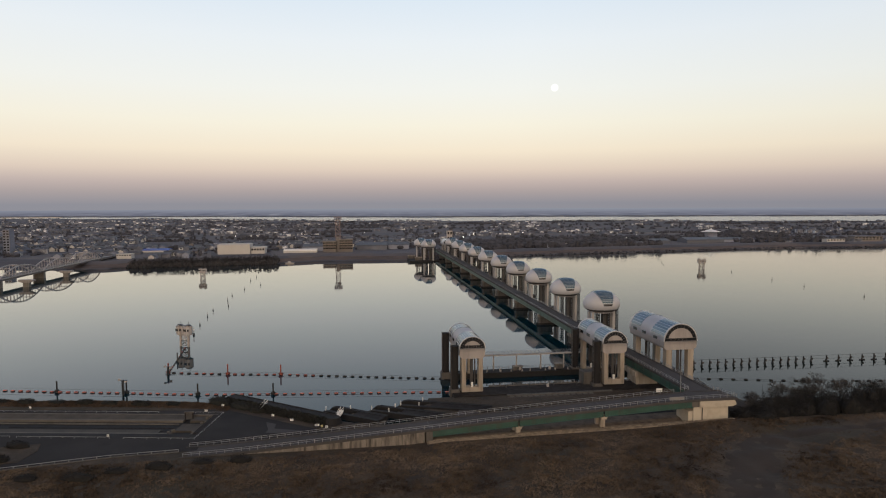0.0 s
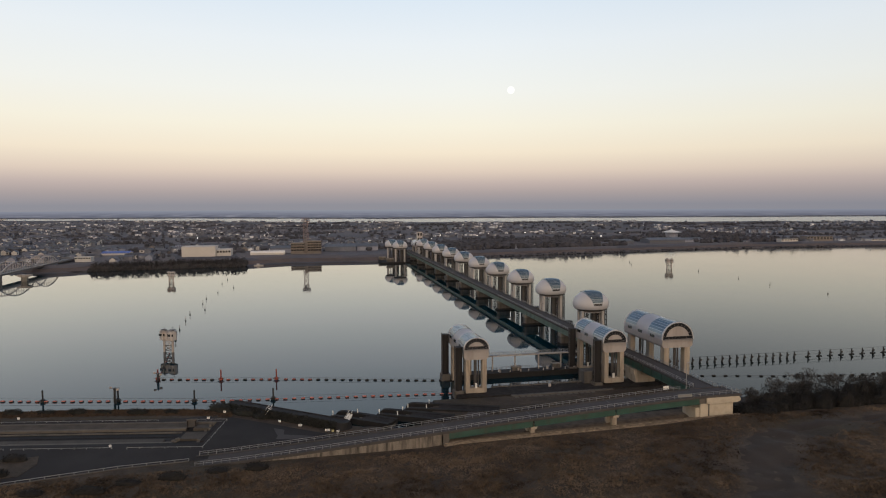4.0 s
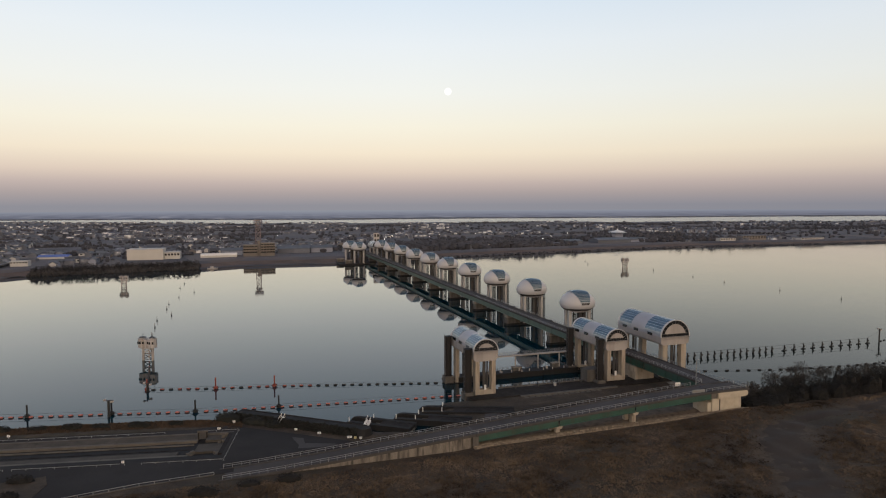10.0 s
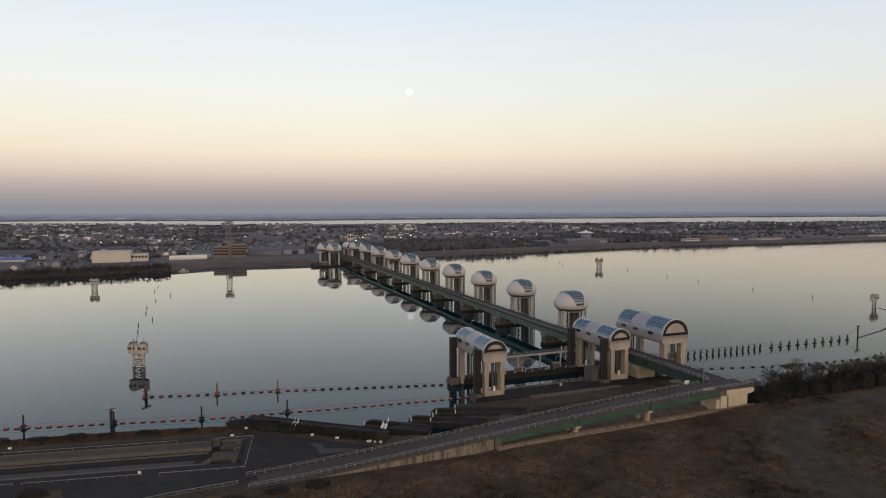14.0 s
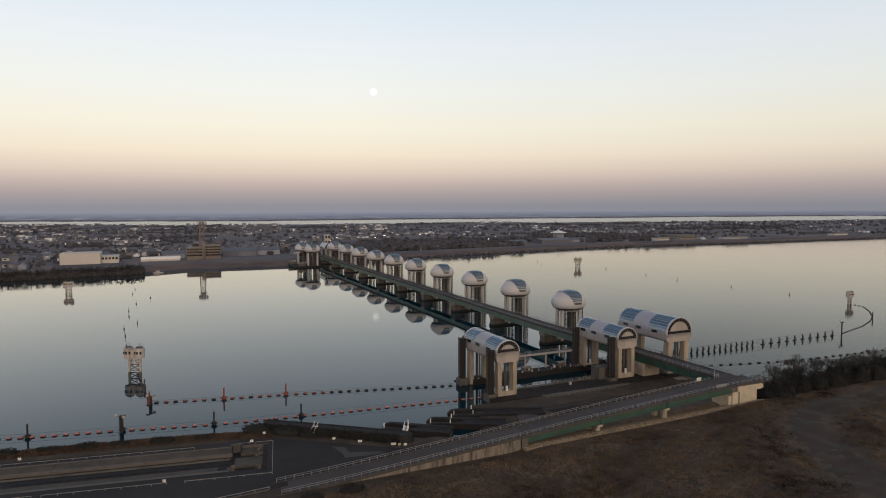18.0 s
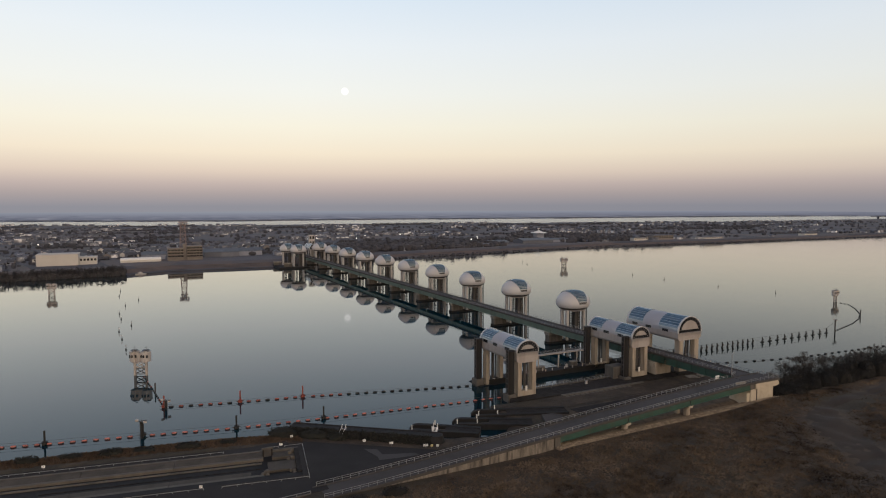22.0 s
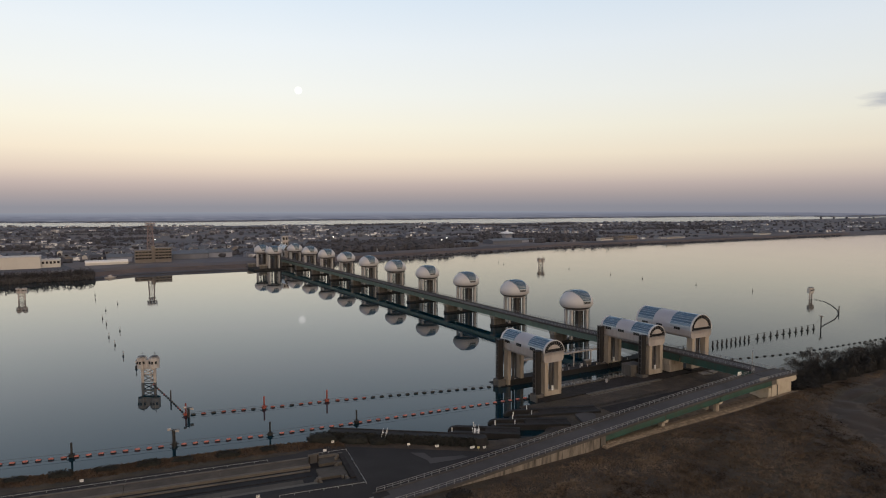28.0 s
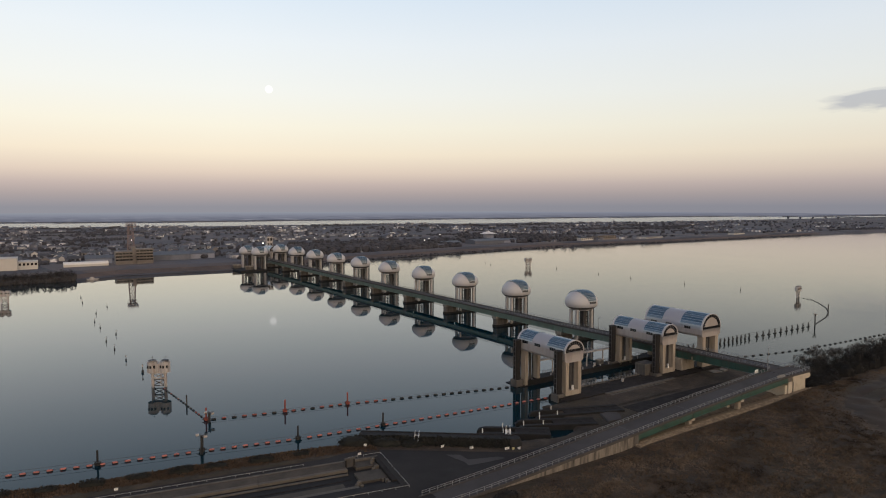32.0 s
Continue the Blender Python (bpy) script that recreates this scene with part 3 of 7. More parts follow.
def deck_z(y):
    """The bridge falls a little from the ramp's corner, then runs level."""
    return lerp([(-110, 9.9), (-60, 9.6), (0, 8.6), (600, 8.6)], y)


def build_bridge():
    b = thing("road_bridge", "narrow green steel girder bridge with grey road deck", "bridge")
    ys = [-99.1, -68, -36, 3.5] + [5.5 + 50.45 * i - 2 for i in range(1, 10)] + [512]
    for y0, y1 in zip(ys[:-1], ys[1:]):
        z0, z1 = deck_z(y0), deck_z(y1)
        mb = MB()
        pr = [(DECK_X0, -0.45), (DECK_X1, -0.45), (DECK_X1, 0.25), (DECK_X1 - 0.4, 0.25), (DECK_X1 - 0.4, 0.0), (DECK_X0 + 0.4, 0.0),
              (DECK_X0 + 0.4, 0.25), (DECK_X0, 0.25)]
        n = len(pr)
        mb.add([(x, y0 + 0.06, z0 + z) for x, z in pr] + [(x, y1 - 0.06, z1 + z) for x, z in pr],
               [tuple(range(n)), tuple(range(2 * n - 1, n - 1, -1))] + [(i, n + i, n + (i + 1) % n, (i + 1) % n) for i in range(n)])
        part("deck", mb, M_ROAD, b, "worn grey road deck with low kerbs")
        for gx in (DECK_X0 + 0.9, DECK_X1 - 0.9):
            mb = MB()
            gp = [(-0.45, -3.1), (0.45, -3.1), (0.45, -2.98), (0.1, -2.98), (0.1, -0.6), (0.45, -0.6), (0.45, -0.46), (-0.45, -0.46), (-0.45, -0.6),
                  (-0.1, -0.6), (-0.1, -2.98), (-0.45, -2.98)]
            n = len(gp)
            mb.add([(gx + x, y0 + 0.3, z0 + z) for x, z in gp] + [(gx + x, y1 - 0.3, z1 + z) for x, z in gp],
                   [tuple(range(n)), tuple(range(2 * n - 1, n - 1, -1))] + [(i, n + i, n + (i + 1) % n, (i + 1) % n) for i in range(n)])
            k = max(2, int((y1 - y0) / 6))
            for i in range(1, k):
                t = i / k
                y, z = y0 + (y1 - y0) * t, z0 + (z1 - z0) * t
                mb.box(gx - 0.26, gx + 0.26, y - 0.05, y + 0.05, z - 2.97, z - 0.62)
            # spans beyond the ramp end take the paler green
            part("girder", mb, M_WEIRGREEN if y0 > -40 else M_GREEN, b, "muted green painted steel plate girder")
        for rx in (DECK_X0 + 0.2, DECK_X1 - 0.2):
            line = [(rx, y0, z0 + 0.24), (rx, y1, z1 + 0.24)]
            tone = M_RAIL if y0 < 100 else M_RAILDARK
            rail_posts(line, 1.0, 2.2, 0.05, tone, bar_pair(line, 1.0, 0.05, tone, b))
    lamp_post = MB().cyl(0, 0, 0, 6.5, 0.08, 8, 0.05).beam((0, 0, 6.5), (0.9, 0, 6.8), 0.05).box(0.7, 1.4, -0.15, 0.15, 6.74, 6.86)
    me = lamp_post.mesh("street_lamp", M_RAILDARK)
    for i in range(9):
        y = -20 + 50 * i
        ob = new("street_lamp", me)
        ob.matrix_basis = pose(DECK_X0 + 0.2, y, deck_z(y) + 0.25)
        tagged(ob, "slim grey steel street lamp on the bridge edge", "street lamp", "lamps along the bridge")


build_bridge()


# gate towers with egg-shaped machine houses ---------------------------------------
EGG_C, EGG_A, EGG_B, EGG_H = 18.8, 8.4, 7.9, 6.1


def build_gate_tower():
    t = thing("gate_tower", "white egg-shaped gate machine house on concrete columns over the river", "gate tower", "gate towers across the river")
    # pier in the water with rounded ends
    nose = [(16 + 2.4 * math.cos(a), 2.4 * math.sin(a)) for a in np.linspace(-math.pi / 2, math.pi / 2, 9)]
    tail = [(-8.0 + 2.4 * math.cos(a), 2.4 * math.sin(a)) for a in np.linspace(math.pi / 2, 1.5 * math.pi, 9)]
    part("pier", MB().prism([(x - 5.7, y) for x, y in nose + tail], -3, 1.0), M_WET, t, "dark wet concrete river pier", smooth=False)
    part("bridge_pier", MB().box(-15.1, -7.4, -1.7, 1.7, 1.0, 4.2, 0.2), M_CONC, t, "weathered concrete bridge pier")
    part("bridge_seat", MB().box(-15.5, -7.2, -1.9, 1.9, 4.2, 5.48, 0.1), M_SEAT, t, "paler concrete seat under the bridge")
    me = MB().box(-0.65, 0.65, -0.75, 0.75, 1.0, 15.6, 0.12).mesh("column", M_COL)
    for x in (-5.0, 5.0):
        for y in (-3.2, 3.2):
            part("column", me, None, t, place=pose(x, y * 0.62 if x < 0 else y * 0.62, 0))
    part("lift_shaft", MB().box(0.4, 1.9, -1.2, 1.2, 1.0, 15.6), M_STEEL, t, "dark hoist shaft")
    for a, b in ((6.3, 7.7), (-2.6, -1.2), (2.2, 3.6)):
        lad = MB()
        for x in (a, b):
            for y in (-0.9, 0.9):
                lad.box(x - 0.13, x + 0.13, y - 0.13, y + 0.13, 1.0, 16.2)
        for i in range(12):
            z = 1.6 + i * 1.2
            lad.box(a, b, -0.9, 0.9, z, z + 0.16)
            s = -1 if i % 2 else 1
            lad.beam((a, -0.9 * s, z), (b, 0.9 * s, z + 1.2), 0.16, 4)
        part("stair_tower", lad, M_BLACK, t, "dark lattice stair tower")
    part("gate_hoist", MB().box(-4.1, -3.6, -0.3, 0.3, 1.0, 15.4), M_STEEL, t)
    part("gate_hoist", MB().box(2.6, 3.4, -0.2, 0.2, 1.0, 15.4), M_STEEL, t)
    # shell: upper half ellipsoid, tucked in below
    dome = MB()
    n, rows = 40, []
    for k in range(13):
        p = math.pi / 2 * (k / 12)
        rows.append((math.cos(p), EGG_C + EGG_H * math.sin(p)))
    low = [(math.cos(a) ** 0.5, EGG_C - 3.5 * math.sin(a)) for a in np.linspace(1.2, 0.18, 6)]
    rows = [(0.05, low[0][1])] + low + rows[:-1] + [(0.02, EGG_C + EGG_H)]
    vs = [(EGG_A * r * math.cos(2 * math.pi * i / n), EGG_B * r * math.sin(2 * math.pi * i / n), z) for r, z in rows for i in range(n)]
    fs = [(k * n + i, k * n + (i + 1) % n, (k + 1) * n + (i + 1) % n, (k + 1) * n + i) for k in range(len(rows) - 1) for i in range(n)]
    low_faces = 4 * n
    # lowest rows of the white shell, split off to carry painted shade
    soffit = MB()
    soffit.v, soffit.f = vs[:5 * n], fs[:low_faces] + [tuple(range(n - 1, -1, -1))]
    part("underside", soffit, M_UNDER, t, "underside of the shell with its shade painted grey", smooth=True)
    rows, vs, fs = rows[4:], vs[4 * n:], [tuple(v - 4 * n for v in f) for f in fs[low_faces:]]
    dome.add(vs, fs)
    dome.f += [tuple(range((len(rows) - 1) * n, len(rows) * n))]
    part("shell", dome, M_WHITE, t, "smooth white rounded shell", smooth=True)

    def skin(x, phi, lift):
        k = math.sqrt(max(0.02, 1 - (x / EGG_A) ** 2))
        if lift > 0:
            k = 1 - (1 - k) * 0.6
        h = EGG_H if math.sin(phi) >= 0 else 3.5
        return (x, -(EGG_B * k + lift) * math.cos(phi), EGG_C + (h * k + lift) * math.sin(phi))

    def half_width(phi):
        return 2.0 + 2.0 * abs(math.sin(phi)) if math.sin(phi) > 0 else 2.0

    def strip(p0, p1, lift, inset=0.0, m=6, c0=0.0, c1=1.0):
        mb = MB()
        vs = []
        for lf in (lift, -0.25):
            for phi in (p0, (p0 + p1) / 2, p1):
                w = half_width(phi) - inset
                vs += [skin(-w + 2 * w * (c0 + (c1 - c0) * i / m), phi, lf) for i in range(m + 1)]
        q, o = m + 1, 3 * (m + 1)
        fs = []
        for r in range(2):
            for i in range(m):
                fs.append((r * q + i, r * q + i + 1, (r + 1) * q + i + 1, (r + 1) * q + i))
        for i in range(m):
            fs += [(o + i, o + i + 1, i + 1, i), (2 * q + i, 2 * q + i + 1, o + 2 * q + i + 1, o + 2 * q + i)]
        for r in range(2):
            fs += [(r * q, (r + 1) * q, o + (r + 1) * q, o + r * q), (r * q + m, o + r * q + m, o + (r + 1) * q + m, (r + 1) * q + m)]
        return mb.add(vs, fs)

    bed, m = MB(), 6
    angs = list(np.linspace(-0.02, math.pi + 0.02, 33))
    vs = [skin(-half_width(a) + 2 * half_width(a) * i / m, a, lf) for lf in (0.06, -0.3) for a in angs for i in range(m + 1)]
    q, k = m + 1, len(angs)
    fs = [(r * q + i, r * q + i + 1, (r + 1) * q + i + 1, (r + 1) * q + i) for r in range(k - 1) for i in range(m)]
    fs += [(r * q, (r + 1) * q, (k + r + 1) * q, (k + r) * q) for r in range(k - 1)]
    fs += [(r * q + m, (k + r) * q + m, (k + r + 1) * q + m, (r + 1) * q + m) for r in range(k - 1)]
    part("panel_bed", bed.add(vs, fs), M_PALE, t, "grey bed of the glazed band")
    edges = [0.24 + 0.132 * i for i in range(11)]
    for a, c in zip(edges[:-1], edges[1:]):
        tone = M_BLUE2 if round(a / 0.132) % 3 == 0 else M_BLUE
        for k in range(4):
            c0, c1 = k / 4 + 0.008, (k + 1) / 4 - 0.008
            part("glass_pane", strip(a + 0.012, c - 0.022, 0.16, 0.12, 2, c0, c1), tone, t, "blue glazed roof pane")
            if a < 1.4:
                part("glass_pane", strip(math.pi - c + 0.022, math.pi - a - 0.012, 0.16, 0.12, 2, c0, c1), tone, t, "blue glazed roof pane")
    band = part("window_band", strip(0.02, 0.16, 0.14, 0.2), M_DARK, t, "dark window band")
    for i in range(8):
        x = -1.7 + i * 3.4 / 7
        part("mullion", MB().beam(skin(x, 0.03, 0.2), skin(x, 0.15, 0.2), 0.05, 4), M_FRAME, band)
    part("underside_ring", MB().cyl(0, 0, 15.1, 15.75, 5.2, 32), M_FRAME, t)
    return t


egg = build_gate_tower()
egg.matrix_basis = pose(5.7, 5.5, 0)
for i in range(1, 10):
    copy_thing(egg, pose(5.7, 5.5 + 50.45 * i, 0))


# barrel-roofed gate houses of the boat lock ------------------------------------------
def barrel_house(name, label, cx, y0, y1, half, floor_z, spring, apex, foot, rear_foot, towers=True, side_windows=True, panes=3, leg_mat=None):
    leg_mat = leg_mat or M_CREAM
    t = thing(name, label, "gate house", "barrel-roofed gate houses", at=pose(cx, (y0 + y1) / 2, 0))
    ln = (y1 - y0) / 2
    rise = apex - spring

    def arc(a, grow=0.0):
        return ((half + grow) * math.cos(a), spring + (rise + grow) * math.sin(a))

    def vault(a0, a1, ya, yb, g0, g1, n):
        """A curved slab on the barrel between two angles."""
        mb = MB()
        pr = [arc(a, g1) for a in np.linspace(a0, a1, n + 1)] + [arc(a, g0) for a in np.linspace(a1, a0, n + 1)]
        return mb.extrude_y(pr, ya, yb)

    # rounded belly below the floor line
    belly = [(-half, spring), (-half, floor_z + 1.0), (-half + 0.35, floor_z + 0.35), (-half + 1.1, floor_z), (half - 1.1, floor_z),
             (half - 0.35, floor_z + 0.35), (half, floor_z + 1.0), (half, spring)]
    part("belly", MB().extrude_y(belly, -ln, ln), M_BELLY, t, "rounded pale belly")
    part("vault", vault(0, math.pi, -ln + 0.6, ln - 0.6, -0.3, 0.0, 28), M_VAULT, t, "lilac-grey sheet barrel roof")
    z1, z2 = -0.26 * ln, 0.36 * ln
    k = 14
    for ya, yb in ((-ln + 0.5, z1), (z2, ln - 0.5)):
        bed = part("panel_bed", vault(0.10, math.pi - 0.10, ya, yb, 0.0, 0.06, 26), M_PALE, t, "grey bed of the glazed band")
        for i in range(k):
            a0 = 0.28 + (math.pi - 0.56) * i / k
            a1 = a0 + (math.pi - 0.56) / k
            for c in range(panes):
                u0, u1 = ya + 0.12 + (yb - ya - 0.24) * c / panes, ya + 0.12 + (yb - ya - 0.24) * (c + 1) / panes
                part("glass_pane", vault(a0 + 0.018, a1 - 0.022, u0 + 0.04, u1 - 0.04, 0.04, 0.13, 2), M_BLUE2 if i % 3 == 1 else M_BLUE, bed)
    for s in (-1, 1):
        ye = s * ln
        ya, yb = (ye - 0.25, ye + 0.5) if s < 0 else (ye - 0.5, ye + 0.25)
        part("arch_frame", vault(0.0, math.pi, ya, yb, -0.06, 0.2, 28), M_WHITE, t, "pale arched end frame")
        ring = part("dark_arch", vault(0.0, math.pi, ye - 0.05 if s < 0 else ye - 0.3, ye + 0.3 if s < 0 else ye + 0.05, -1.35, -0.07, 24), M_DARK, t, "dark glazed arch")
        for a in np.linspace(0.22, math.pi - 0.22, 11):
            p0, p1 = arc(a, -0.06), arc(a, -1.3)
            part("mullion", MB().beam((p0[0], ye + s * 0.12, p0[1]), (p1[0], ye + s * 0.12, p1[1]), 0.045, 4), M_FRAME, ring)
        wall = [(math.cos(a) * (half - 1.35), spring + 0.2 + math.sin(a) * (rise - 1.55)) for a in np.linspace(0, math.pi, 19)]
        face = part("end_wall", MB().extrude_y(wall, min(ye, ye + 0.2 * -s) - 0.02, max(ye, ye - 0.2 * s) + 0.02), M_BELLY, t, "pale grey end wall")
        for i in range(7):
            w = (2 * half - 2.2) / 7
            x = -half + 1.1 + i * w
            part("window_pane", MB().box(x + 0.04, x + w - 0.04, ye - 0.08, ye + 0.08, spring + 0.15, spring + 1.1), M_DARK, face)
        part("spandrel", MB().box(-half + 0.2, half - 0.2, ye - 0.13, ye + 0.13, spring - 0.25, spring + 0.1), M_FRAME, t)
        line = [(-half, ye * 1.03, spring - 1.1), (half, ye * 1.03, spring - 1.1)]
        top = bar_pair(line, 1.0, 0.04, M_RAIL, t, "balcony_rail")
        rail_posts(line, 1.0, 1.1, 0.03, M_RAIL, top)
    if side_windows:
        for s in (-1, 1):
            for ya in (-0.62, 0.02, 0.56):
                for i in range(3):
                    y = ya * ln + i * 1.0
                    x = s * half
                    part("side_window", MB().box(x - 0.1, x + 0.1, y, y + 0.85, spring - 0.2, spring + 0.8), M_DARK, t)
    # portal legs, front and rear, with a sill
    lg = 0.175 * half
    wide = half * 0.76
    for ye, fz in ((-ln + 1.4, foot), (ln - 2.2, rear_foot)):
        for s in (-1, 1):
            x = s * (wide - lg / 2)
            part("leg", MB().box(x - lg, x + lg, ye - 1.3, ye + 1.3, fz, floor_z + 0.3, 0.1), leg_mat, t, "concrete leg")
        part("sill", MB().box(-wide - lg * 0.45, wide + lg * 0.45, ye - 1.25, ye + 1.25, fz - 0.2, fz + 1.5, 0.1), leg_mat, t, "concrete sill")
        part("ladder", MB().box(-0.5, 0.5, ye + 0.2, ye + 0.5, fz + 1.5, floor_z).box(0.9, 1.3, ye + 0.1, ye + 0.5, fz + 1.5, floor_z), M_STEEL, t, "dark steel stair between the legs")
        part("cabinet", MB().box(-0.35, 0.35, ye - 1.0, ye - 0.5, fz + 1.5, fz + 3.1, 0.05), M_SIGN, t, "white control cabinet")
    if towers:
        for ye in (-ln + 1.6, ln - 1.4):
            part("guide_shaft", MB().cyl(-half - 1.5, ye, foot - 4.5, spring + 0.5, 1.25, 20).cyl(-half - 1.5, ye, spring + 0.5, spring + 0.8, 1.4, 20), M_WET, t,
                 "dark round guide shaft")
            part("shaft_base", MB().box(-half - 3.3, -half + 0.1, ye - 1.8, ye + 1.8, -3, 2.5, 0.15), M_CONC, t, "weathered concrete shaft base")
            tr = MB()
            for i in range(9):
                z = foot + 1 + i * 1.7
                tr.box(-half - 2.85, -half - 2.6, ye - 0.5, ye + 0.5, z, z + 0.25)
            tr.box(-half - 2.9, -half - 2.7, ye - 0.7, ye - 0.5, foot - 2, spring + 1.2).box(-half - 2.9, -half - 2.7, ye + 0.5, ye + 0.7, foot - 2, spring + 1.2)
            part("ladder_frame", tr, M_STEEL, t, "dark steel ladder frame")
    return t


barrel_house("lock_gate_house", "blue and white barrel-roofed lock gate house on cream legs", -67.5, -64.0, -39.3, 4.3, 12.9, 16.4, 20.3, 1.6, -1.0)
barrel_house("lock_gate_house", "blue and white barrel-roofed lock gate house beside the road bridge", -17.4, -64.4, -39.6, 4.35, 13.0, 16.45, 20.65, 2.3, 1.0)
barrel_house("weir_gate_house", "large blue and white barrel-roofed gate house behind the road bridge", 5.8, -66.2, -38.4, 6.0, 13.9, 16.9, 22.9, 2.0, 1.0, towers=False)


# boat lock ---------------------------------------------------------------------------
def build_lock():
    w = thing("lock_wall", "dark weathered concrete quay walls of the boat lock", "lock wall", kind="structure")
    for x0, x1 in ((-74.5, -40), (-39.9, -10), (-9.9, 14)):
        part("front_wall", MB().box(x0, x1, -68.1, -59.1, -3, 1.5), M_DECK, w, "dark concrete quay slab")
    part("front_kerb", MB().box(-60.8, 13.8, -59.0, -58.4, 1.5, 1.9), M_CONC, w)
    for x0, x1 in ((-70, -36), (-35.9, 2)):
        part("rear_wall", MB().box(x0, x1, -43.1, -38.1, -3, 2.0), M_WET, w, "dark concrete lock wall")
    part("rear_pier", MB().box(-74.2, -60.8, -43.6, -35.1, -3, 0.2), M_WET, w)
    part("gate_block", MB().box(-27.3, -20.6, -61.1, -56.1, 1.5, 5.8, 0.2), M_CONC, w, "square weathered concrete block")
    part("weir_pier", MB().box(-1.1, 14.8, -67.8, -36.8, -3, 1.95), M_WET, w)
    part("end_block", MB().box(-9.0, -1.2, -63.8, -55.8, 1.5, 4.4, 0.1), M_CREAM, w, "cream concrete bridge pier")
    part("pier_cap", MB().box(-9.8, -0.6, -64.2, -55.4, 4.4, 6.3, 0.1), M_CREAM, w)
    # terraces between the quay and the ramp
    part("lower_terrace", MB().box(-85.0, -7.7, -81.6, -68.0, -1, 0.75), M_DECK, w, "dark stained concrete terrace")
    part("upper_terrace", MB().box(-62.9, -9.8, -97.6, -81.5, -1, 1.25), M_DECK, w, "dark stained concrete terrace")
    wedge = MB()
    wedge.add([(-75.3, -83.4, 0.7), (-68.1, -82.8, 0.7), (-70.2, -89.0, 0.7), (-78.0, -89.6, 0.7), (-75.3, -83.4, 1.9), (-68.1, -82.8, 1.3), (-70.2, -89.0, 1.0), (-78.0, -89.6, 1.6)],
              [(3, 2, 1, 0), (4, 5, 6, 7), (0, 1, 5, 4), (1, 2, 6, 5), (2, 3, 7, 6), (3, 0, 4, 7)])
    part("sloping_slab", wedge, M_ROAD, w, "tilted worn concrete slab")
    part("landing_slab", MB().box(-70.5, -61.0, -71.9, -69.2, 0.75, 1.0, 0.06), M_ROAD, w, "grey worn concrete landing")
    part("fallen_slab", MB().prism([(-0.5, -72.2), (3.6, -73.4), (4.4, -69.8), (0.4, -69.2)], 0.9, 1.35), M_SEAT, w, "pale tilted concrete slab")
    part("fallen_slab", MB().prism([(4.6, -73.2), (7.8, -72.6), (7.4, -70.2), (4.9, -70.4)], 0.9, 1.6), M_SEAT, w, "pale broken concrete slab")
    part("terrace_kerb", MB().box(-66.0, -28.0, -79.4, -79.0, 0.75, 1.15, 0.05), M_CONC, w)
    part("terrace_gully", MB().box(-58.0, -12.0, -73.4, -72.8, 0.75, 0.95, 0.04), M_WET, w)
    part("terrace_step", MB().box(-56.7, -20.1, -69.4, -68.15, 0.75, 1.5), M_CONC, w)
    for i in range(14):
        x = -56 + i * 2.1
        part("step_block", MB().box(x, x + 1.6, -70.75, -69.45, 0.75, 1.2, 0.08), M_TIER, w, "pale worn step block")
    for i in range(5):
        part("bollard", MB().cyl(-55 + i * 8.5, -60.5, 1.5, 2.2, 0.25, 10).cyl(-55 + i * 8.5, -60.5, 2.2, 2.35, 0.34, 10), M_STEEL, w)
    f = thing("footbridge", "slender pale footbridge on thin posts along the lock", "footbridge")
    part("walkway", MB().box(-62.9, -20.2, -40.5, -38.9, 7.6, 8.0), M_LEG, f)
    for y in (-40.4, -39.0):
        rail_posts([(-62, y, 8.0), (-20, y, 8.0)], 1.1, 1.5, 0.03, M_RAIL, bar_pair([(-62, y, 8.0), (-20, y, 8.0)], 1.1, 0.035, M_RAIL, f))
    for x in (-54.9, -46.0, -36.5, -27.4):
        part("post", MB().cyl(x, -39.7, 1.9, 7.6, 0.28, 10), M_LEG, f)
    for x, y, z in ((-52.7, -41.5, 2.0), (-45.1, -40.9, 2.0), (-40.5, -61.7, 1.5), (-33.4, -40.9, 2.0)):
        b = thing("control_box", "small pale control box on the lock wall", "control box", "control boxes", at=pose(x, y, z))
        body = part("body", MB().box(-0.4, 0.4, -0.35, 0.35, 0, 1.1, 0.05), M_STATION, b)
        part("lid", MB().box(-0.46, 0.46, -0.41, 0.41, 1.1, 1.18), M_RAIL, body)
    rng = random.Random(17)
    for i in range(12):
        x = -58 + i * 4.4 + rng.uniform(-1, 1)
        b = thing("mooring_post", "short pale mooring post on the lock wall", "post", "mooring posts", at=pose(x, -42.3 + rng.uniform(-0.2, 0.2), 2.0))
        part("shaft", MB().cyl(0, 0, 0, 0.9, 0.2, 8), M_STATION, b)
        part("cap", MB().cyl(0, 0, 0.9, 1.05, 0.28, 8), M_STEEL, b)
    ra = thing("wall_railing", "dull steel railing along the rear lock wall", "railing")
    line = [(-59, -38.5, 2.0), (2, -38.5, 2.0)]
    rail_posts(line, 1.1, 2.0, 0.05, M_RAILDARK, bar_pair(line, 1.1, 0.05, M_RAILDARK, ra))
    for x0, x1, y0, y1, z1 in ((-47.5, -44.0, -41.2, -39.4, 3.6), (-31.0, -28.2, -41.0, -39.2, 3.9), (-12.5, -10.6, -41.2, -39.6, 3.2)):
        hh = thing("pump_housing", "weathered low pump housing on the lock wall", "pump housing", "pump housings", at=pose((x0 + x1) / 2, (y0 + y1) / 2, 2.0))
        wx, wy = (x1 - x0) / 2, (y1 - y0) / 2
        part("body", MB().box(-wx, wx, -wy, wy, 0, z1 - 2.2, 0.06), M_CONC, hh)
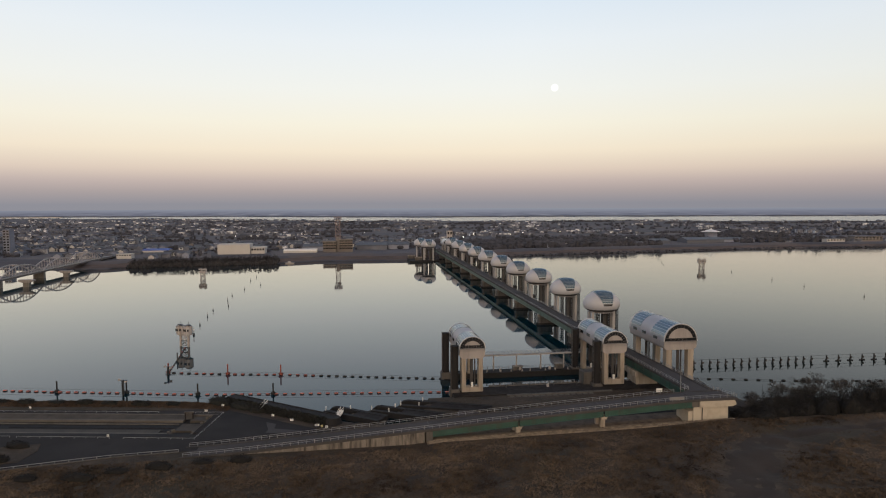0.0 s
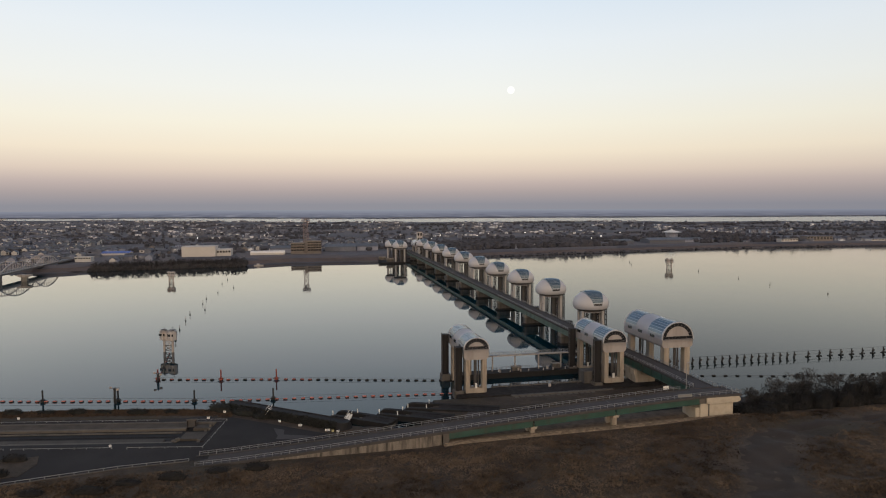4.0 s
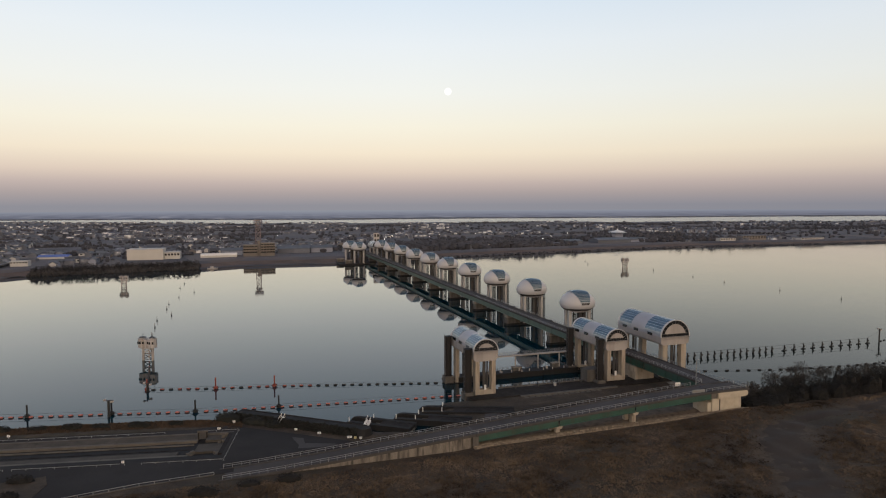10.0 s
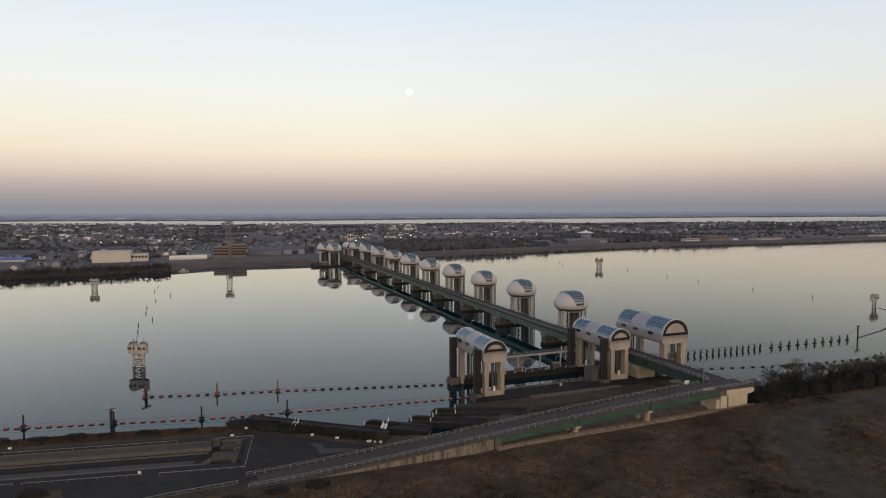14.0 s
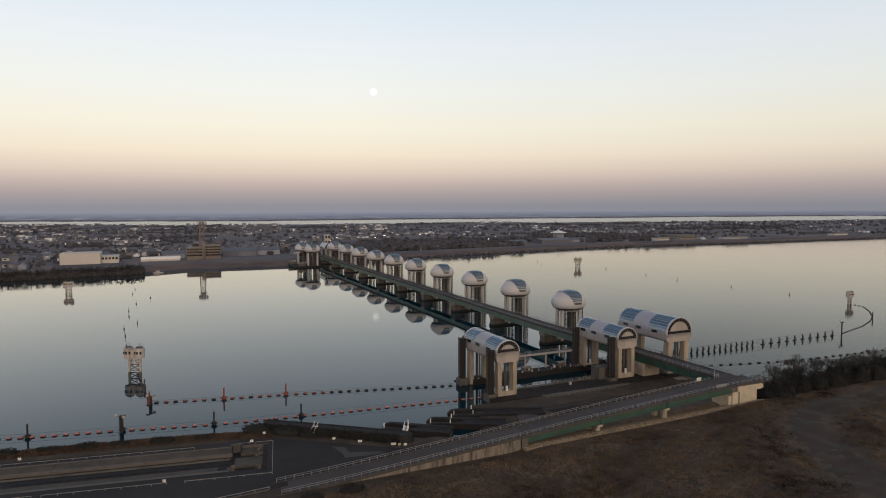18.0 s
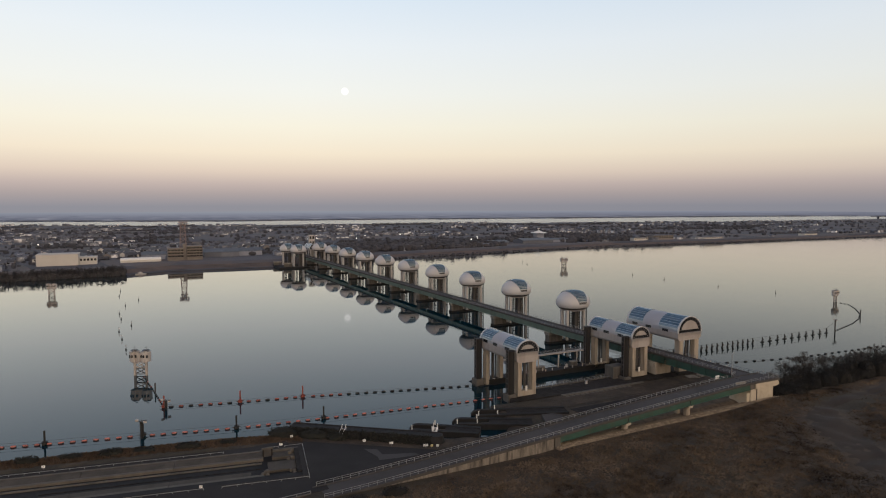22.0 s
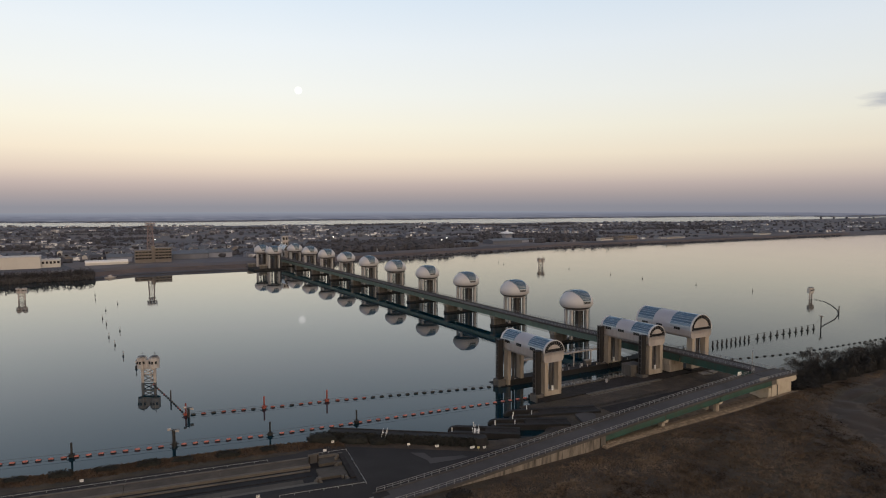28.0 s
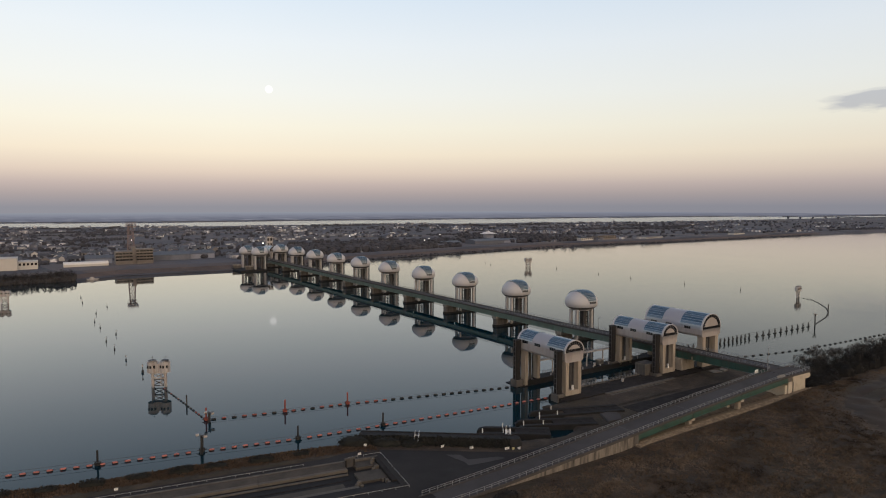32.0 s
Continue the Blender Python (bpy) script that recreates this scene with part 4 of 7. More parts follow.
        part("roof", MB().box(-wx - 0.2, wx + 0.2, -wy - 0.2, wy + 0.2, z1 - 2.2, z1 - 2.0), M_SEAT, hh, "pale slab roof")
        part("door", MB().box(-0.45, 0.45, -wy - 0.05, -wy + 0.02, 0, 1.2), M_STEEL, hh)
    # fence along the lock edge
    fe = thing("lock_fence", "thin galvanised fence along the lock edge", "fence")
    line = [(-60, -59.4, 1.9), (-30, -59.4, 1.9)]
    rail_posts(line, 1.0, 1.6, 0.04, M_RAIL, bar_pair(line, 1.0, 0.05, M_RAIL, fe))


build_lock()


# ramp and corner ------------------------------------------------------------------------
def ramp_z(x):
    return lerp([(-151, 1.1), (-141, 1.52), (-130, 2.18), (-118.7, 2.95), (-94.7, 4.68), (-85.1, 5.35), (-73.6, 6.25), (-58.8, 7.15), (-49.7, 7.75), (-32.3, 8.75),
                 (-22, 9.35), (-11.7, 9.8), (0, 9.9)], x)


def ramp_y(x):
    """Centre of the road and half its width."""
    return lerp([(-151, -103.7), (-84, -104.0), (2, -104.2)], x), lerp([(-150, 3.6), (-12, 3.75)], x)


def ramp_strip(xs, prof_at, mat, name, parent, label=""):
    """Lofts a cross-section of (offset, height) along the ramp."""
    mb = MB()
    vs = []
    for x in xs:
        c, h = ramp_y(x)
        vs += [(x, c + o, z) for o, z in prof_at(x, h)]
    n = len(prof_at(xs[0], 3.0))
    fs = [tuple(range(n - 1, -1, -1)), tuple(range((len(xs) - 1) * n, len(xs) * n))]
    for k in range(len(xs) - 1):
        fs += [(k * n + i, k * n + (i + 1) % n, (k + 1) * n + (i + 1) % n, (k + 1) * n + i) for i in range(n)]
    return part(name, mb.add(vs, fs), mat, parent, label)


def build_ramp():
    r = thing("ramp_road", "grey road ramp rising to the bridge with metal railings", "ramp")

    def slab(x, h):
        z = ramp_z(x)
        return [(-h, z - 0.5), (h, z - 0.5), (h, z + 0.22), (h - 0.35, z + 0.22), (h - 0.35, z), (-h + 0.35, z), (-h + 0.35, z + 0.22), (-h, z + 0.22)]

    cuts = [-151, -130, -107, -87.0, -62.7, -38.6, -12.6, 0.0]
    for a, b in zip(cuts[:-1], cuts[1:]):
        ramp_strip(list(np.linspace(a + 0.04, b - 0.04, 6)), slab, M_ROAD, "road_slab", r, "worn grey road slab with low kerbs")
    # retaining wall in cast panels
    xs = list(np.arange(-150, -87.0, 3.85))
    for a, b in zip(xs[:-1], xs[1:]):
        ramp_strip([a + 0.03, b - 0.03], lambda x, h: [(-h + 0.05, -1.0), (-h + 0.4, -1.0), (-h + 0.4, ramp_z(x) - 0.5), (-h + 0.05, ramp_z(x) - 0.5)], M_PANEL,
                   "wall_panel", r, "streaked concrete retaining wall panel")
        ramp_strip([a + 0.03, b - 0.03], lambda x, h: [(h - 0.4, -1.0), (h - 0.05, -1.0), (h - 0.05, ramp_z(x) - 0.5), (h - 0.4, ramp_z(x) - 0.5)], M_PANEL,
                   "wall_panel", r)
    part("wall_end", MB().box(-88, -86.3, -107.5, -100.4, -1, 4.6), M_CONC, r, "concrete end of the ramp wall")
    # green girders
    for a, b in ((-86.5, -62.9), (-62.5, -38.8), (-38.4, -12.4)):
        for s in (-1, 1):
            ramp_strip(list(np.linspace(a, b, 5)),
                       lambda x, h: [(s * (h - 0.55) - 0.35, ramp_z(x) - 2.2), (s * (h - 0.55) + 0.35, ramp_z(x) - 2.2), (s * (h - 0.55) + 0.35, ramp_z(x) - 2.08),
                                     (s * (h - 0.55) + 0.09, ramp_z(x) - 2.08), (s * (h - 0.55) + 0.09, ramp_z(x) - 0.51), (s * (h - 0.55) - 0.09, ramp_z(x) - 0.51),
                                     (s * (h - 0.55) - 0.09, ramp_z(x) - 2.08), (s * (h - 0.55) - 0.35, ramp_z(x) - 2.08)], M_GREEN, "girder", r,
                       "green painted steel plate girder")
    for px, base in ((-62.7, 0.6), (-38.6, 1.6)):
        c, h = ramp_y(px)
        z = ramp_z(px) - 2.22
        for y in (c - h + 1.9, c + h - 1.9):
            part("pier", MB().box(px - 0.65, px + 0.65, y - 0.7, y + 0.7, base - 1.5, z - 0.6, 0.1), M_CREAM, r, "cream concrete pier")
        part("pier_cap", MB().extrude_y([(px - 0.7, z - 0.7), (px + 0.7, z - 0.7), (px + 1.0, z), (px - 1.0, z)], c - h + 0.3, c + h - 0.3), M_CREAM, r)
    part("abutment", MB().box(-12.4, -1.8, -107.5, -100.3, 0.5, 7.6, 0.1), M_ABUT, r, "cream concrete abutment block")
    part("abutment_step", MB().box(-13.7, -12.35, -107.1, -100.5, 0.5, 6.4, 0.1), M_ABUT, r)
    part("abutment_head", MB().extrude_y([(-10.6, 7.6), (-0.9, 7.6), (0.1, 7.9), (0.35, 8.4), (0.1, 8.9), (-0.3, 9.38), (-10.6, 9.38)], -108.0, -100.1), M_ABUT, r, "cream concrete head with a rounded lip")
    part("abutment_ledge", MB().box(-12.8, -10.65, -107.6, -100.3, 7.62, 9.38), M_CONC, r, "dark stained bearing ledge")
    part("drain_pipe", MB().cyl(-9.8, -107.65, 0.8, 8.0, 0.14, 8), M_STEEL, r, "dark drain pipe")
    # corner plate joining ramp and bridge
    part("corner_slab", MB().prism([(-12.6, -108.0), (0.6, -108.1), (-2.6, -98.9), (-9.6, -98.9), (-12.3, -100.5)], 9.38, 9.9), M_ROAD, r)
    # joints across the road
    for x in (-87.0, -62.7, -38.6, -12.6):
        c, h = ramp_y(x)
        z = ramp_z(x)
        part("road_joint", MB().box(x - 0.12, x + 0.12, c - h + 0.4, c + h - 0.4, z - 0.02, z + 0.012), M_STEEL, r)
    post = MB().box(-0.05, 0.05, -0.05, 0.05, 0, 1.0).mesh("rail_post", M_RAIL)
    for s in (-1, 1):
        xs = list(np.arange(-150, -13.0 if s > 0 else 0.0, 2.05))
        line = []
        for x in xs:
            c, h = ramp_y(x)
            line.append((x, c + s * (h - 0.18), ramp_z(x) + 0.2))
        bar_pair(line, 1.0, 0.055, M_RAIL, r)
        for p in line:
            part("rail_post", post, None, r, place=Matrix.Translation(p))
    tail = [(0.4, -107.7, 10.1), (-2.8, -99.1, 10.1)]
    for line in (tail, [(-12.5, -100.4, 10.05), (-9.4, -99.1, 10.05)]):
        rail_posts(line, 1.0, 1.6, 0.05, M_RAIL, bar_pair(line, 1.0, 0.055, M_RAIL, r))
    lampp = thing("street_lamp", "slim pale street lamp at the ramp corner", "street lamp", at=pose(-12.4, -100.2, 9.9))
    part("pole", MB().cyl(0, 0, 0, 7.6, 0.13, 8, 0.08), M_RAIL, lampp)
    part("arm", MB().beam((0, 0, 7.55), (0.9, 0.5, 7.75), 0.05), M_RAIL, lampp)
    part("lamp_head", MB().box(0.6, 1.3, 0.3, 0.65, 7.68, 7.82), M_RAIL, lampp)
    sg = thing("notice_board", "white notice board on the ramp railing", "sign", at=pose(-19.0, -100.2, 10.0))
    part("board", MB().box(-0.9, 0.9, -0.06, 0.06, 0.1, 1.2), M_SIGN, sg)
    part("post", MB().box(-0.06, 0.06, 0.07, 0.15, -0.3, 1.0), M_RAIL, sg)
    sg = thing("notice_board", "grey notice board on the outer ramp railing", "sign", at=pose(-17.5, -107.7, 9.9))
    part("board", MB().box(-2.2, 2.2, -0.06, 0.06, 0.1, 1.0), M_RAIL, sg)
    part("post", MB().box(-0.06, 0.06, 0.07, 0.15, -0.1, 1.0), M_RAIL, sg)


build_ramp()


# things in the water --------------------------------------------------------------------
def along(pts, step, start=0.0):
    """Points and headings at even steps along a line."""
    out, left = [], start
    for (x0, y0), (x1, y1) in zip(pts[:-1], pts[1:]):
        ln = math.dist((x0, y0), (x1, y1))
        d = left
        while d < ln:
            t = d / ln
            out.append((x0 + (x1 - x0) * t, y0 + (y1 - y0) * t, math.degrees(math.atan2(y1 - y0, x1 - x0))))
            d += step
        left = d - ln
    return out


def float_thing(label, group, top_mat):
    f = thing("boom_float", label, "float", group)
    hull = [(0.86, 0), (0.86, 0.42), (0.5, 0.52), (-0.5, 0.52), (-0.86, 0.42), (-1.0, 0), (-0.86, -0.42), (-0.5, -0.52), (0.5, -0.52), (0.86, -0.42)]
    hull = [(0.78 * x, 0.78 * y) for x, y in hull]
    n = len(hull)
    lo = MB().add([(x * 0.9, y * 0.9, -0.25) for x, y in hull] + [(x, y, 0.12) for x, y in hull],
                  [tuple(range(n - 1, -1, -1))] + [(i, (i + 1) % n, n + (i + 1) % n, n + i) for i in range(n)] + [tuple(range(n, 2 * n))])
    part("keel", lo, M_BLACK, f, "dark lower half")
    hi = MB().add([(x * 0.98, y * 0.98, 0.12) for x, y in hull] + [(x * 0.9, y * 0.85, 0.34) for x, y in hull] + [(x * 0.6, y * 0.5, 0.42) for x, y in hull],
                  [(k * n + i, k * n + (i + 1) % n, (k + 1) * n + (i + 1) % n, (k + 1) * n + i) for k in range(2) for i in range(n)] + [tuple(range(2 * n, 3 * n))])
    part("hood", hi, top_mat, f, "rounded upper half", smooth=True)
    return f


NEAR_BOOM = [(-258.2, -27.2), (-233.7, -32.5), (-209.5, -38.2), (-185.0, -43.1), (-160.1, -48.7), (-134.6, -51.8), (-90.2, -56.7), (-72.5, -58.6)]
FAR_BOOM = [(-178.3, -17.6), (-155.1, -23.1), (-134.9, -26.7), (-81.9, -39.9), (-72.4, -41.9)]
LINK_BOOM = [(-183.4, 27.1), (-180.6, 4.0), (-178.3, -17.6)]
RIGHT_BOOM = [(141, -38.5), (152, -35.2), (172, -29.5), (191, -21.6), (207, -12.8), (224.5, 0.2), (237, 11.5), (241, 21)]
SHORE_BOOM = [(13, -54.5), (28, -57.5), (45, -61.8), (60, -65.0), (78.5, -67.4), (100.9, -68.8), (138.5, -70.9), (179.3, -75.1)]


def build_booms():
    orange = float_thing("orange boom float with dark keel on the still water", "orange boom floats", M_ORANGE)
    dark = float_thing("dark boom float on the water", "dark boom floats", M_BLACK)
    red = float_thing("faded red boom float on the water", "faded red boom floats", M_FRED)
    first = {id(orange): True, id(dark): True, id(red): True}

    def put(src, x, y, a, size=1.0):
        if first[id(src)]:
            first[id(src)] = False
            src.matrix_basis = pose(x, y, 0.05, 0, 0, a)
        else:
            copy_thing(src, pose(x, y, 0.05, 0, 0, a) @ Matrix.Scale(size, 4))

    rng = random.Random(3)
    piles = [(-209.5, -38.2), (-185.0, -43.1), (-160.1, -48.7), (-134.6, -51.8), (-178.3, -17.6), (-155.1, -23.1), (-134.9, -26.7)]
    for x, y, a in along(NEAR_BOOM, 2.93, 1.2):
        if all(math.dist((x, y), p) > 1.0 for p in piles):
            put(orange, x, y, a + rng.uniform(-6, 6))
    for x, y, a in along(FAR_BOOM, 3.05, 2.2):
        if all(math.dist((x, y), p) > 1.0 for p in piles):
            put(red if x < -118 and rng.random() < 0.8 else dark, x, y, a + rng.uniform(-6, 6))
    for x, y, a in along(LINK_BOOM, 2.6, 1.5):
        put(red if rng.random() < 0.3 else dark, x, y, a, 0.72)
    for x, y, a in along(RIGHT_BOOM, 3.6, 2.5):
        put(dark, x, y, a, 0.8)
    for x, y, a in along(SHORE_BOOM, 4.4, 1.0):
        put(dark, x, y, a, 0.95)
    for line, lifts in ((NEAR_BOOM, (0.35, 1.15)), (FAR_BOOM, (0.3, 0.9)), (LINK_BOOM, (0.3,)), (RIGHT_BOOM, (0.3,)), (SHORE_BOOM, (0.3,))):
        c = thing("boom_cable", "thin dark cable strung along a line of floats", "cable", "boom cables")
        for lf in lifts:
            part("cable", MB().tube([(x, y, lf) for x, y in line], 0.035, 4), M_STEEL, c)
    # guide piles
    for x, y in piles:
        redd = y > -30
        p = thing("guide_pile", "faded red guide pile in the boom line" if redd else "dark steel guide pile in the boom line", "pile", "guide piles", at=pose(x, y, 0))
        part("shaft", MB().cyl(0, 0, -3, 4.0, 0.26, 10), M_FRED if redd else M_BLACK, p)
        part("collar", MB().cyl(0, 0, 0.1, 0.9, 0.75, 10), M_FRED if redd else M_BLACK, p)
        part("bracket", MB().box(-1.2, 1.2, -0.12, 0.12, 0.45, 0.6), M_STEEL, p)
    p = thing("guide_pile", "dark steel pile halfway along the linking boom", "pile", "guide piles", at=pose(-180.2, 2.1, 0))
    part("shaft", MB().cyl(0, 0, -3, 3.4, 0.24, 10), M_STEEL, p)
    p = thing("guide_pile", "dark steel pile in the curved lower boom", "pile", "guide piles", at=pose(199.5, -17.5, 0))
    part("shaft", MB().cyl(0, 0, -3, 4.0, 0.3, 10), M_STEEL, p)
    # instrument masts: a braced column with a frame of cameras on top
    for x, y, h in ((-185.4, -45.1, 5.2), (141, -38.8, 6.2), (-177.8, -19.7, 3.0)):
        m = thing("instrument_mast", "dark steel mast with instrument frame standing in the water", "mast", "instrument masts", at=pose(x, y, 0))
        part("column", MB().cyl(0, 0, -3, h, 0.32, 8), M_BLACK, m)
        rung = MB()
        for i in range(int(h / 0.6)):
            rung.box(-0.42, 0.42, -0.05, 0.05, 0.5 + i * 0.6, 0.58 + i * 0.6)
        rung.box(-0.46, -0.4, -0.05, 0.05, 0, h).box(0.4, 0.46, -0.05, 0.05, 0, h)
        part("ladder", rung, M_STEEL, m)
        part("arm", MB().box(-1.5, 1.5, -0.08, 0.08, h - 0.1, h + 0.06).box(-0.08, 0.08, -1.2, 1.2, h - 0.1, h + 0.06), M_STEEL, m)
        part("camera_box", MB().box(-1.5, -0.7, -0.3, 0.3, h + 0.05, h + 0.55, 0.04), M_STATION, m)
        part("lamp_box", MB().box(0.5, 1.4, -0.28, 0.28, h - 0.75, h - 0.2, 0.04), M_STATION, m)
    # posts of the lower barrier
    top = []
    xs = list(np.arange(16.5, 80, 3.4)) + list(np.arange(84.5, 138, 5.4))
    for x in xs:
        y = lerp([(14, -38.4), (80, -38.9), (137, -39.3)], x)
        b = thing("barrier_post", "dark barrier post with float collar in the river", "post", "barrier posts", at=pose(x, y, 0))
        part("shaft", MB().cyl(0, 0, -2, 2.6, 0.3, 8, 0.22), M_BLACK, b)
        part("collar", MB().cyl(0, 0, -0.1, 0.7, 0.55, 8, 0.35), M_BLACK, b)
        part("winch_box", MB().box(0.2, 0.75, -0.25, 0.25, 0.9, 1.7, 0.04), M_STEEL, b)
        if x > 81:
            part("float", MB().box(-1.25, -0.65, -0.28, 0.28, -0.1, 0.35, 0.08), M_BLACK, b)
            part("float", MB().box(0.65, 1.25, -0.28, 0.28, -0.1, 0.35, 0.08), M_BLACK, b)
        top.append((x, y, 2.5))
    c = thing("boom_cable", "thin dark cable over the barrier posts", "cable", "boom cables")
    part("cable", MB().tube(top + [(141, -38.8, 5.4)], 0.05, 4), M_STEEL, c)
    part("cable", MB().tube([(x, y, 1.2) for x, y, _ in top], 0.04, 4), M_STEEL, c)


build_booms()


def build_stations():
    s = thing("gauging_station", "pair of white round cabins on tall legs in the river", "gauging station", "gauging stations")
    for sx in (-2.25, 2.25):
        n = 10
        ring = [(sx + 1.85 * math.cos(2 * math.pi * i / n), 1.85 * math.sin(2 * math.pi * i / n)) for i in range(n)]
        cabin = part("cabin", MB().prism(ring, 5.6, 9.3), M_STATION, s, "aged white round cabin")
        lid = part("cabin_roof", MB().prism([(sx + (x - sx) * 1.06, y * 1.06) for x, y in ring], 9.3, 9.5).cyl(sx, 0, 9.5, 9.9, 0.7, 8), M_STATION, s, "flat cabin roof")
        part("leg", MB().cyl(sx, 0, -3, 5.6, 0.55, 12), M_STATION, s, "pale round leg")
        for a in (-2.2, -1.6, -0.9):
            x, y = sx + 1.82 * math.cos(a), 1.82 * math.sin(a)
            part("window", MB().box(x - 0.3, x + 0.3, y - 0.25, y + 0.1, 7.3, 8.3), M_DARK, cabin)
        part("roof_disc", MB().cyl(sx, 0, 9.9, 10.08, 1.35, 12), M_STEEL, lid, "dark steel roof disc")
        part("antenna", MB().cyl(sx, 0.3, 9.9, 11.6, 0.06, 6).beam((sx - 0.6, 0.3, 11.0), (sx + 0.6, 0.3, 11.0), 0.05, 4), M_STEEL, lid)
    part("link_room", MB().box(-1.6, 1.6, -1.0, 1.0, 5.8, 8.8, 0.1), M_STATION, s, "link room between the cabins")
    part("platform", MB().box(-3.0, 3.0, -1.2, 1.2, 5.3, 5.62), M_STATION, s)
    # weathered steel below, white-painted bracing and ladder above
    for z0, z1, mat, text in ((0.5, 2.8, M_STEEL, "dark weathered crossed bracing"), (3.1, 5.2, M_STATION, "white painted crossed bracing")):
        br = MB()
        for a, b in (((-2.3, 0, z0), (2.3, 0, z1)), ((2.3, 0, z0), (-2.3, 0, z1)), ((-2.3, 0, z0), (2.3, 0, z0)), ((-2.3, 0, z1), (2.3, 0, z1))):
            br.beam(a, b, 0.17, 6)
        part("bracing", br, mat, s, text)
    ladder = MB()
    for x in (0.75, 1.25):
        ladder.beam((x, -0.75, 0.4), (x, -0.75, 5.4), 0.07, 5)
    for k in range(12):
        ladder.beam((0.75, -0.75, 0.7 + 0.4 * k), (1.25, -0.75, 0.7 + 0.4 * k), 0.05, 4)
    part("ladder", ladder, M_STATION, s, "white access ladder")
    s.matrix_basis = pose(-184.3, 30.0, 0, 0, 0, -28)
    copy_thing(s, pose(-239.3, 306.8, 0, 0, 0, -20) @ Matrix.Scale(0.9, 4))
    copy_thing(s, pose(230.5, 308.5, 0, 0, 0, -35))
    copy_thing(s, pose(242, 24, 0, 0, 0, 8) @ Matrix.Scale(0.82, 4))


build_stations()


def build_buoys():
    b = thing("marker_buoy", "slim dark marker buoy with a pale top", "buoy", "marker buoys")
    part("body", MB().cyl(0, 0, -0.5, 1.0, 0.55, 10, 0.4), M_BLACK, b)
    part("staff", MB().cyl(0, 0, 1.0, 3.4, 0.12, 6), M_STEEL, b)
    part("top_mark", MB().cyl(0, 0, 2.3, 3.1, 0.28, 8), M_STATION, b)
    places = [(-186.5, 55.6), (-189.6, 81.5), (-191.4, 107.7), (-193.0, 129.5), (-187.1, 145.9), (-192.3, 170.8), (-193.4, 192.4), (-190.3, 225.1), (-194.5, 279.3),
              (-193.8, 308.3), (-182.0, 250.7), (239.9, 117.7), (244.4, 69.9), (236.5, 172.2), (239.4, 214.5), (242.2, 276.6), (225.1, 379.5), (213.2, 352.9)]
    for i, (x, y) in enumerate(places):
        if i:
            copy_thing(b, pose(x, y, 0, 4 * math.sin(i * 2.1), 4 * math.cos(i * 1.7)) @ Matrix.Scale(0.72, 4))
        else:
            b.matrix_basis = pose(x, y, 0)
    o = thing("small_boat", "small white motor boat moored by the far bank", "boat", at=pose(-177.6, 434.6, 0, 0, 0, 8))
    prof = [(5.5, 0), (4.2, 1.2), (0, 1.6), (-5, 1.5), (-5, -1.5), (0, -1.6), (4.2, -1.2)]
    n = len(prof)
    part("hull", MB().add([(x * 0.85, y * 0.7, -0.4) for x, y in prof] + [(x, y, 1.1) for x, y in prof],
                          [tuple(range(n)), tuple(range(2 * n - 1, n - 1, -1))] + [(i, n + i, n + (i + 1) % n, (i + 1) % n) for i in range(n)]), M_STATION, o)
    part("cabin", MB().box(-2, 1.4, -1.0, 1.0, 1.1, 2.6, 0.15), M_STATION, o)
    part("windscreen", MB().box(1.41, 1.5, -0.85, 0.85, 1.7, 2.4), M_DARK, o)


build_buoys()


